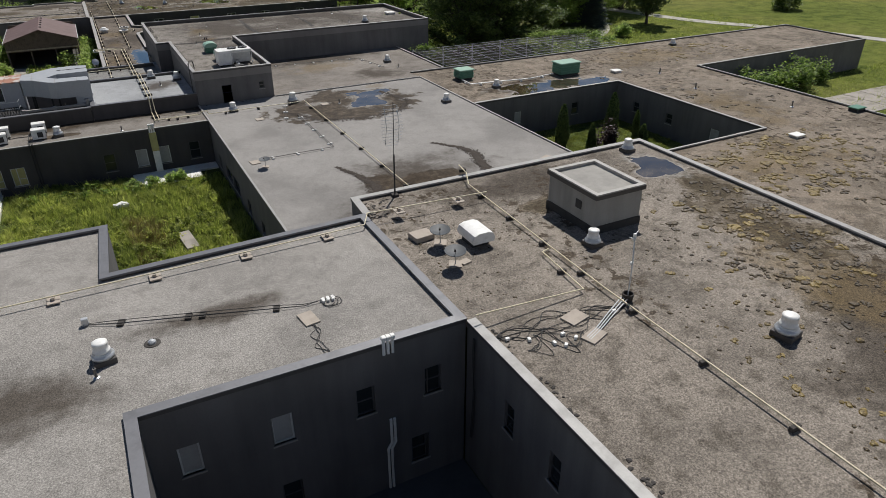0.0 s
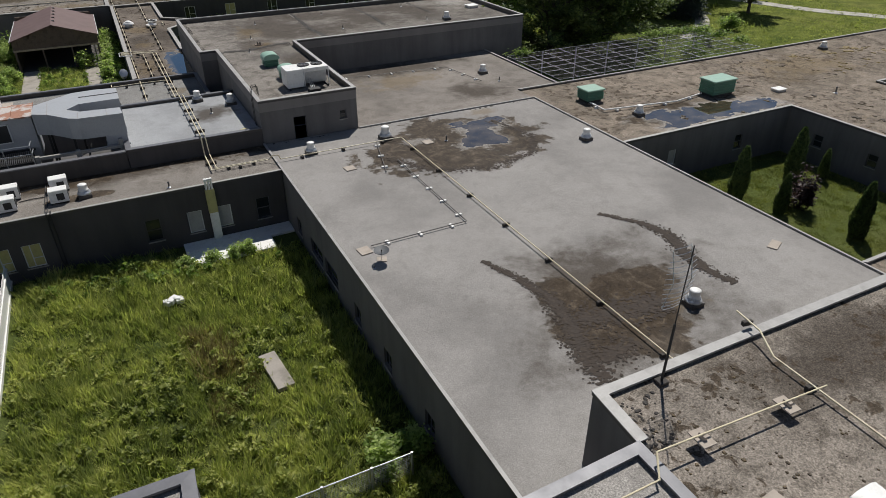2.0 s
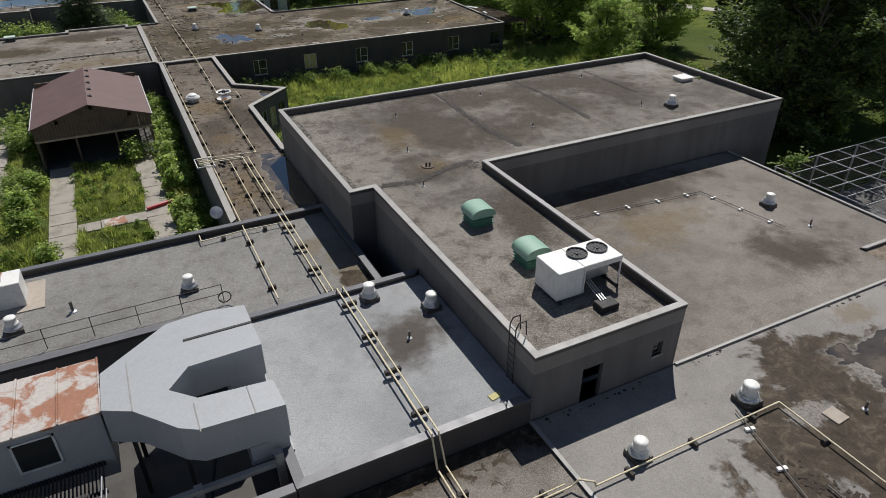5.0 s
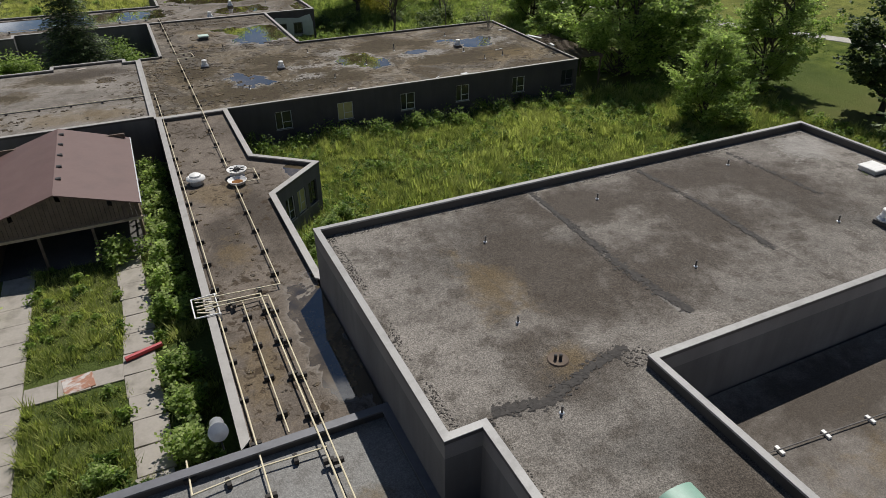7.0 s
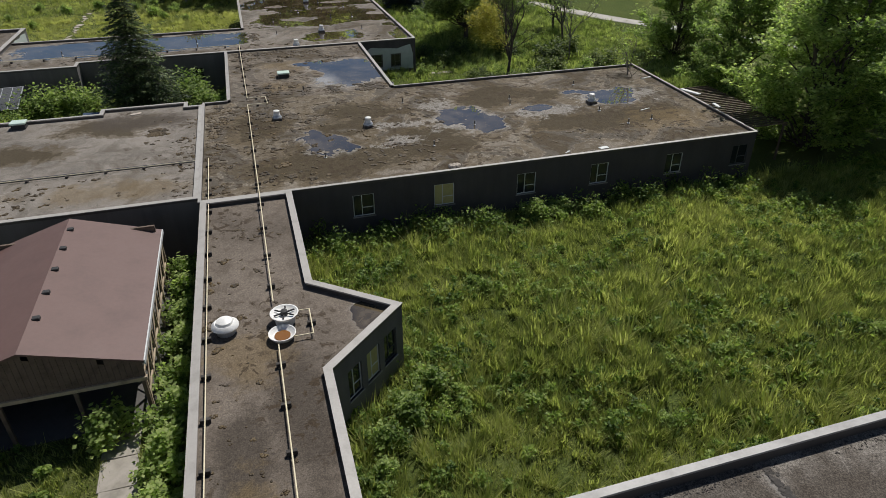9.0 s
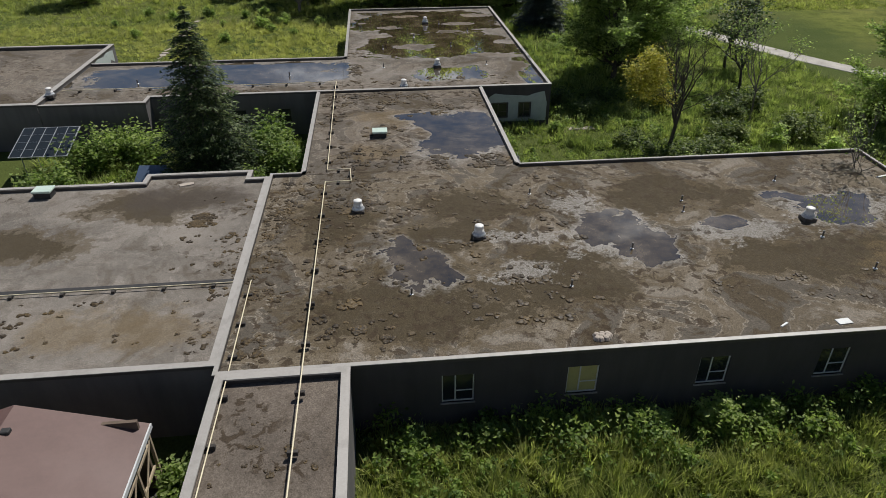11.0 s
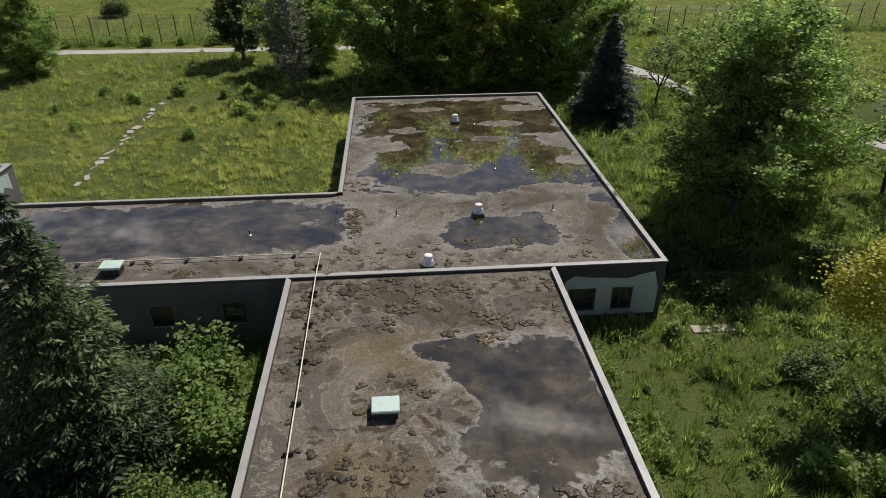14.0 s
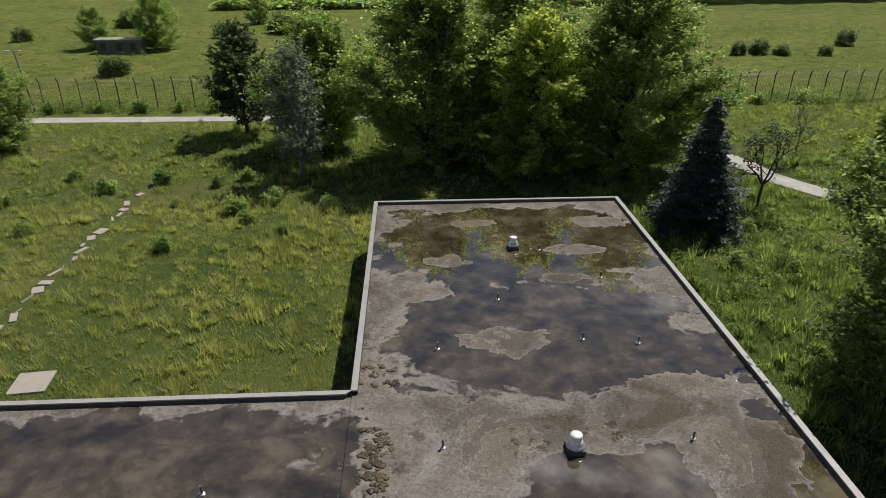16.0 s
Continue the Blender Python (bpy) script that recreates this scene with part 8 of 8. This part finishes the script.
for x in (-58.5, -55, -52):
    bm = bmesh.new()
    box(bm, x - 0.6, x + 0.6, 297.4, 297.52, 0.8, 2.4)
    part("window", bm, M_GLASS, base)

rng = np.random.default_rng(77)
n = 26000
x = rng.uniform(-60, 420, n)
y = 396 + 0.06 * (x - 60) + rng.gamma(2.0, 7.0, n)
crown = 13 + 4 * np.sin(x * 0.21) + 3 * np.sin(x * 0.57 + 1) + 2.5 * np.sin(x * 1.3)
zz = 1.4 + rng.uniform(0.02, 1.0, n) ** 0.6 * crown * np.clip((x - 5) / 60, 0.12, 1)
ob = new("far_woods", poly_mesh("far_woods", leaf_quads(rng, np.stack([x, y, zz], 1), 1.7), 4, M_LEAF))
tagged(ob, "dark line of distant woods", "trees", kind="stuff")
n = 16000
y = rng.uniform(-60, 330, n)
x = 235 + rng.gamma(2.0, 8.0, n)
zz = 0.8 + rng.uniform(0.02, 1.0, n) ** 0.6 * (14 + 4 * np.sin(y * 0.2) + 3 * np.sin(y * 0.6))
ob = new("east_woods", poly_mesh("east_woods", leaf_quads(rng, np.stack([x, y, zz], 1), 1.8), 4, M_LEAF))
tagged(ob, "dark line of distant woods east of the site", "trees", kind="stuff")

# ---------------------------------------------------------------- small things beside the far blocks
base = thing("solar_panel", (-18, 152.4, 0), "tilted solar panel on a steel frame", "solar panel")
tilt = Matrix.Translation((-18.0, 152.3, 2.9)) @ Matrix.Rotation(radians(16), 4, "X")
tmp = bmesh.new()
box(tmp, -2.2, 2.2, -1.9, 1.9, -0.05, 0.0)
bmesh.ops.transform(tmp, matrix=tilt, verts=tmp.verts)
part("frame", tmp, M_GALV, base)
for i in range(5):
    for j in range(4):
        tmp = bmesh.new()
        box(tmp, -2.12 + 0.86 * i, -1.32 + 0.86 * i, -1.84 + 0.93 * j, -0.95 + 0.93 * j, 0.0, 0.012)
        bmesh.ops.transform(tmp, matrix=tilt, verts=tmp.verts)
        part("cell", tmp, M_GLASS, base)
for x, y in ((-19.6, 151.2), (-16.4, 151.2), (-19.6, 153.5), (-16.4, 153.5)):
    bm = bmesh.new()
    tube(bm, [(x, y, -0.1), (x, y, 2.9 + (y - 152.3) * 0.28)], 0.05, 6)
    part("leg", bm, M_GALV, base)
bm = bmesh.new()
vs = [bm.verts.new(p) for p in ((-10.9, 148.0, 0.05), (-7.9, 148.2, 0.05), (-8.0, 151.2, 0.05), (-10.7, 151.2, 0.05), (-10.3, 149.6, 1.7), (-8.4, 149.9, 1.5))]
for q in ((0, 1, 5, 4), (2, 3, 4, 5), (1, 2, 5), (3, 0, 4), (3, 2, 1, 0)):
    bm.faces.new([vs[k] for k in q])
solo("blue_tarpaulin", bm, paint("blue tarpaulin", (0.1, 0.15, 0.24), 0.5), (-9.2, 150, 0), "blue tarpaulin draped over a heap", "tarpaulin")

M_PLASTER = paint("broken white plaster", (0.62, 0.6, 0.56), 0.85, 0.0, 0.4, (0.4, 0.38, 0.34), 2.0, 0.3)
for x, y, w, d, t in ((-11.9, 147.0, 1.3, 0.7, 20), (-12.6, 148.0, 0.9, 0.8, 65), (-11.6, 148.6, 0.8, 0.5, 100), (-13.3, 146.8, 1.0, 0.6, 140), (-12.9, 149.3, 0.7, 0.6, 10)):
    bm = bmesh.new()
    box(bm, x - w / 2, x + w / 2, y - d / 2, y + d / 2, 0.0, 0.34, 0.03, t)
    for v in bm.verts:
        v.co += Vector((0.08 * math.sin(7 * v.co.x + 3 * v.co.z), 0.08 * math.cos(9 * v.co.y), 0.1 * math.sin(5 * v.co.x + 4 * v.co.y) if v.co.z > 0.2 else 0))
    solo("plaster_chunk", bm, M_PLASTER, (x, y, 0), "broken white plaster chunk lying in the weeds", "rubble", "plaster chunks")

M_PEEL = paint("peeling pale paint", (0.42, 0.47, 0.45), 0.7, 0.0, 0.45, (0.3, 0.33, 0.32), 1.5)
bm = bmesh.new()
edge = [(18.75, 2.9), (19.3, 3.25), (20.2, 3.12), (21.3, 3.05), (22.4, 2.95), (23.2, 3.2), (24.0, 3.35), (24.2, 2.6), (24.45, 1.2), (24.45, 0.75)]
for (xa, za), (xb, zb) in zip(edge, edge[1:]):
    for x0, x1, z0, z1a, z1b in [(xa, xb, 2.38, za, zb)] if min(za, zb) > 2.4 else []:
        vs = [bm.verts.new(p) for p in ((x0, 159.285, z0), (x1, 159.285, z0), (x1, 159.285, z1b), (x0, 159.285, z1a))]
        bm.faces.new(vs)
for x0, x1, z0, z1 in ((18.75, 18.98, 0.5, 2.38), (20.62, 21.58, 0.5, 2.38), (22.82, 24.3, 0.5, 2.38), (18.98, 20.62, 0.5, 0.82), (21.58, 22.82, 0.5, 0.82)):
    vs = [bm.verts.new(p) for p in ((x0, 159.285, z0), (x1, 159.285, z0), (x1, 159.285, z1), (x0, 159.285, z1))]
    bm.faces.new(vs)
ex = bmesh.ops.extrude_face_region(bm, geom=list(bm.faces))
bmesh.ops.translate(bm, verts=[v for v in ex["geom"] if isinstance(v, bmesh.types.BMVert)], vec=(0, 0.012, 0))
bmesh.ops.recalc_face_normals(bm, faces=bm.faces)
solo("peeling_paint", bm, M_PEEL, (21.5, 159.29, 0.5), "pale peeling paint patch on the end wall", "wall patch", kind="structure")
for x0, x1, y0, y1, z, t, lab in ((41.5, 43.3, 137.6, 137.75, 3.8, 14, "pale board on the roof edge"), (43.0, 43.4, 131.0, 133.0, 4.02, 20, "broken pale board on the coping"), (42.9, 43.2, 127.5, 128.6, 4.02, -10, "broken pale board on the coping"),
                                  (29.2, 29.9, 122.7, 123.1, 3.79, 5, "white scrap on the roof"), (26.4, 26.9, 122.9, 123.0, 3.79, 30, "white scrap on the roof"), (36.6, 37.6, 129.5, 129.6, 3.79, 15, "thin pale stick on the roof")):
    bm = bmesh.new()
    box(bm, x0, x1, y0, y1, z - 0.01, z + 0.08, 0.01, t)
    solo("loose_board", bm, M_FRAME, ((x0 + x1) / 2, (y0 + y1) / 2, z), lab, "board")
bm = bmesh.new()
for k in range(9):
    x, y = 18.0 + 0.3 * math.sin(k * 2.4), 122.95 + 0.16 * math.cos(k * 1.9)
    lathe(bm, x, y, [(0.16, 3.77), (0.2, 3.85), (0.12, 3.97), (0.03, 4.0)], 7)
solo("crumpled_sack", bm, M_SLAB, (18, 122.95, 3.78), "crumpled pale sack on the roof", "sack")

# ---------------------------------------------------------------- moss cushions on the roofs
M_MOSS = leaf_material("dry roof moss", (0.02, 0.014, 0.008), (0.05, 0.034, 0.016), (0.118, 0.08, 0.033), 0.0, 0.5)


def moss_mats(name, label, zones, seed, material):
    """Low uneven cushions over zones: x0, x1, y0, y1, z, count, size."""
    rng = np.random.default_rng(seed)
    tri = []
    for x0, x1, y0, y1, z, count, size in zones:
        got = 0
        while got < count:
            x, y = rng.uniform(x0, x1), rng.uniform(y0, y1)
            if rng.uniform(-0.7, 0.55) > field_noise(np.array([x]), np.array([y]), 0.8, seed)[0]:
                continue
            got += 1
            big = size * rng.uniform(0.35, 1.3) ** 1.5
            lumps = [(x, y, big)] if size < 0.1 else [(x + rng.normal() * big * 0.5, y + rng.normal() * big * 0.4, big * rng.uniform(0.35, 0.7)) for _ in range(int(rng.integers(3, 7)))]
            for u, v, r in lumps:
                w = np.linspace(0, 2 * math.pi, 8, endpoint=False) + rng.uniform(0, 1)
                rad = r * rng.uniform(0.7, 1.2, 8)
                tall = min(0.28 * r, 0.075) + 0.012
                out = np.stack([u + np.cos(w) * rad, v + np.sin(w) * rad, np.full(8, z + 0.001)], 1)
                inn = np.stack([u + np.cos(w) * rad * 0.72, v + np.sin(w) * rad * 0.72, z + tall * rng.uniform(0.6, 1.0, 8)], 1)
                c = np.array((u, v, z + tall * 1.05))
                for i in range(8):
                    j = (i + 1) % 8
                    tri += [(out[i], out[j], inn[j]), (out[i], inn[j], inn[i]), (inn[i], inn[j], c)]
    ob = new(name, poly_mesh(name, np.array(tri), 3, material))
    return tagged(ob, label, "moss", kind="stuff")


moss_mats("roof_moss", "dark dry moss cushions scattered on gravel roofs",
          [(22.6, 29.4, 4, 23.5, 7.09, 380, 0.2), (10.8, 16.7, 18.0, 29.4, 7.09, 260, 0.055), (17.2, 22.6, -4, 20, 7.09, 260, 0.08), (23, 29.8, -8, 4, 7.09, 120, 0.2), (49.2, 60.4, 18, 50, 3.8, 200, 0.24), (38, 49.2, 20, 33, 3.8, 90, 0.22), (36, 60, 53, 65, 3.8, 70, 0.2), (1.6, 4.9, 86, 104, 3.75, 60, 0.12), (1.6, 6, 104, 120, 3.75, 70, 0.18),
           (1.6, 9.5, 123, 141, 3.82, 200, 0.27), (10, 20, 124, 140, 3.82, 130, 0.24), (-3, 0.8, 123, 141, 3.78, 50, 0.14), (-2.9, -1.6, 135.3, 136.8, 3.78, 60, 0.22), (3.5, 10.5, 142.2, 158, 3.82, 130, 0.27), (12, 17.5, 141.9, 144.2, 3.82, 90, 0.28), (5, 17.5, 155, 158.8, 3.82, 80, 0.28), (11, 17.6, 152.6, 155.5, 3.82, 30, 0.28),
           (5.6, 22, 159.9, 163.4, 3.8, 90, 0.22), (-19, 5, 159.7, 162, 3.8, 90, 0.2), (5.6, 7.0, 164, 173, 3.8, 70, 0.2), (24, 42, 123, 127, 3.82, 70, 0.18), (1.35, 2.8, 122.5, 141, 3.82, 170, 0.16), (-0.6, 0.6, 123, 141, 3.78, 70, 0.15), (6.2, 7.7, 135.3, 137.2, 3.82, 50, 0.26), (-12, -3, 123, 128.4, 3.78, 40, 0.2)], 5, M_MOSS)
M_MOSS_OLIVE = leaf_material("olive roof moss", (0.055, 0.037, 0.013), (0.125, 0.086, 0.026), (0.23, 0.165, 0.048), 0.0, 0.5)
moss_mats("olive_moss", "olive and yellow moss cushions on the mossy gravel roof",
          [(23, 29.6, -6, 22, 7.09, 150, 0.26), (17.5, 23, -2, 18, 7.09, 60, 0.18), (38, 52, 23.5, 33, 3.8, 220, 0.34), (58, 74, 56, 63, 3.8, 60, 0.35)], 8, M_MOSS_OLIVE)
moss_mats("edge_grit", "dark grit gathered along the parapets",
          [(10.4, 11.0, -4, 16.7, 7.09, 420, 0.07), (10.4, 12.3, 27.4, 29.4, 7.09, 70, 0.07), (8.3, 30, 63.0, 63.2, 3.92, 60, 0.06), (6.72, 7.3, 79.5, 93.0, 6.6, 900, 0.032), (7.0, 39, 92.7, 93.1, 6.6, 900, 0.03), (7.0, 8.4, 78.9, 79.4, 6.6, 120, 0.04), (8.05, 8.4, 63.8, 78.6, 6.6, 260, 0.03), (14.0, 15.4, 79.3, 80.2, 6.6, 120, 0.04)], 6, M_BLOCK)


def flake_drifts(name, label, drifts, seed, material):
    """Ragged flakes of dried silt lying along drifts: points x, y, half-width, flakes, all at one height."""
    rng = np.random.default_rng(seed)
    tri = []
    for z, pts in drifts:
        for (xa, ya, wa, n), (xb, yb, wb, _) in zip(pts, pts[1:]):
            for _ in range(n):
                u = rng.uniform()
                w = (wa + (wb - wa) * u) * rng.normal() * 0.55
                d = math.hypot(xb - xa, yb - ya)
                x, y = xa + (xb - xa) * u - (yb - ya) / d * w, ya + (yb - ya) * u + (xb - xa) / d * w
                r = rng.uniform(0.04, 0.16) * (1.2 - min(1.0, abs(w) / (0.9 * max(wa, 0.2)))  * 0.6)
                k = rng.uniform(0, 6.28) + np.array((0, 1.5, 3.0, 4.6))
                q = np.stack([x + np.cos(k) * r * rng.uniform(0.6, 1.3, 4), y + np.sin(k) * r * rng.uniform(0.5, 1.1, 4), z + 0.004 + rng.uniform(0, 0.03, 4)], 1)
                tri += [(q[0], q[1], q[2]), (q[0], q[2], q[3])]
    ob = new(name, poly_mesh(name, np.array(tri), 3, material))
    return tagged(ob, label, "debris", kind="stuff")


M_SILT = paint("dry brown silt", (0.035, 0.025, 0.018), 0.9, 0.0, 0.5, (0.08, 0.06, 0.044), 5.0)
flake_drifts("silt_flakes", "dark curled silt flakes in arcs on the grey roof",
             [(3.92, [(13.82, 42.78, 0.2, 160), (14.61, 40.57, 0.3, 300), (15, 38.55, 0.45, 420), (14.61, 36.39, 0.6, 300), (14.02, 35.02, 0.7, 260), (13.72, 32.86, 0.7, 0)]),
              (3.92, [(22.27, 44.15, 0.15, 180), (23.64, 42.29, 0.3, 320), (24.13, 40.57, 0.45, 420), (23.54, 38.85, 0.5, 360), (23.25, 37.28, 0.4, 200), (23.64, 35.61, 0.3, 0)]),
              (3.92, [(15.2, 36.6, 0.9, 420), (17.2, 36.2, 1.3, 480), (19.6, 36.0, 1.0, 0)]), (3.92, [(14.4, 34.0, 0.7, 300), (16.4, 34.4, 0.9, 0)]),
              (3.92, [(14.21, 57.9, 0.6, 160), (16.18, 54.07, 0.6, 160), (20.11, 52.5, 0.6, 160), (24.04, 53.48, 0.5, 140), (25.7, 56.43, 0.5, 160), (24.53, 60.36, 0.6, 0)])], 9, M_SILT)

flake_drifts("roof_grit", "dark crumbs of old felt along seams of the hall roof",
             [(6.6, [(18.3, 93.0, 0.12, 160), (18.2, 89.0, 0.2, 260), (18.0, 85.0, 0.3, 240), (18.4, 81.0, 0.3, 0)]),
              (6.6, [(25.4, 92.8, 0.15, 160), (25.7, 87.5, 0.25, 200), (25.4, 83.0, 0.2, 0)]),
              (6.6, [(8.6, 79.6, 0.3, 160), (10.4, 79.2, 0.3, 180), (12.4, 79.9, 0.25, 160), (14.6, 80.4, 0.25, 0)]),
              (6.6, [(32.0, 92.6, 0.15, 120), (32.3, 86.0, 0.2, 0)])], 19, M_BLOCK)

# flaking white patch on the end block's flank and a torn sheet at the wing's corner
bm = bmesh.new()
low = [2.3, 2.0, 2.5, 1.7, 2.2, 2.9, 2.4]
for k in range(6):
    ya, yb = 171.6 + 0.95 * k, 171.6 + 0.95 * (k + 1)
    vs = [bm.verts.new(p) for p in ((-20.55, ya, low[k]), (-20.55, yb, low[k + 1]), (-20.55, yb, 3.9 - 0.1 * (k % 3)), (-20.55, ya, 3.9 - 0.1 * ((k + 2) % 3)))]
    bm.faces.new(vs)
ex = bmesh.ops.extrude_face_region(bm, geom=list(bm.faces))
bmesh.ops.translate(bm, verts=[v for v in ex["geom"] if isinstance(v, bmesh.types.BMVert)], vec=(0.012, 0, 0))
bmesh.ops.recalc_face_normals(bm, faces=bm.faces)
solo("flaking_paint", bm, M_PEEL, (-20.55, 174, 1.7), "flaking white paint patch on the end block's wall", "wall patch", kind="structure")
bm = bmesh.new()
rng = np.random.default_rng(15)
grid = [[bm.verts.new((18.12 + 0.3 * (i / 5) + 0.06 * rng.normal(), 142.1 + 0.26 * j + 0.05 * rng.normal(), 4.02 - 0.26 * i + 0.05 * rng.normal())) for j in range(6)] for i in range(6)]
for i in range(5):
    for j in range(5):
        bm.faces.new((grid[i][j], grid[i][j + 1], grid[i + 1][j + 1], grid[i + 1][j]))
ex = bmesh.ops.extrude_face_region(bm, geom=list(bm.faces))
bmesh.ops.translate(bm, verts=[v for v in ex["geom"] if isinstance(v, bmesh.types.BMVert)], vec=(0.01, 0.01, 0.01))
bmesh.ops.recalc_face_normals(bm, faces=bm.faces)
solo("torn_sheet", bm, M_WHITE, (18.15, 142.2, 3.98), "torn white sheet hanging over the roof edge", "sheet")

base = thing("slatted_awning", (45.4, 130, 0), "dark slatted timber awning beside the wing's end wall", "awning")
for k in range(26):
    y = 124.4 + 0.42 * k
    bm = bmesh.new()
    box(bm, 43.75, 47.4, y - 0.05, y + 0.05, 3.28, 3.4, 0.008)
    part("slat", bm, M_TIMBER, base)
for x in (43.9, 47.2):
    bm = bmesh.new()
    box(bm, x - 0.06, x + 0.06, 124.2, 135.1, 3.1, 3.28)
    part("beam", bm, M_TIMBER, base)
for y in (124.5, 128.0, 131.5, 134.9):
    bm = bmesh.new()
    box(bm, 47.13, 47.27, y - 0.07, y + 0.07, -0.1, 3.1)
    part("post", bm, M_TIMBER, base)

bm = bmesh.new()
box(bm, -44, 0.9, 129.15, 129.5, 3.77, 3.83, 0.01)
solo("roof_joint", bm, M_DARK, (-20, 129.3, 3.78), "dark expansion joint strip across the side roof", "joint", kind="structure")

slab_path("pavement_7", "pale broken concrete path west of the shelter", [(-15.3 + 0.1 * math.sin(k), -12.9 + 0.1 * math.sin(2 * k), 98.5 + 2.3 * k, 100.6 + 2.3 * k, 2 * math.sin(2 * k)) for k in range(10)])

base = thing("sump_drain", (11.97, 80.87, 6.6), "rusty open roof drain in a wet patch", "drain")
bm = bmesh.new()
lathe(bm, 11.97, 80.87, [(0.42, 6.59), (0.38, 6.66), (0.3, 6.64), (0.22, 6.61), (0.03, 6.605)], 18)
part("basin", bm, M_TIMBER, base, "rusty brown basin", 40)
for dx, dy in ((-0.08, 0.05), (0.1, -0.02)):
    bm = bmesh.new()
    lathe(bm, 11.97 + dx, 80.87 + dy, [(0.06, 6.6), (0.06, 6.82), (0.03, 6.84)], 8)
    part("pipe_stub", bm, M_DARK, base)

# what stands on the two tall roofs sits on thick ballast
for ob in [o for o in scene.objects if o.parent is None and o.type in ("MESH", "EMPTY") and o.name not in ("west_block", "east_block")]:
    x, y, z = ob.location
    if z > 6.7 and y < 33 and x < 31:
        k = 0.985 if x < 10.2 else 0.981
        ob.matrix_basis = Matrix.Translation((0, 0, 21.37 * (1 - k))) @ Matrix.Scale(k, 4) @ ob.matrix_basis
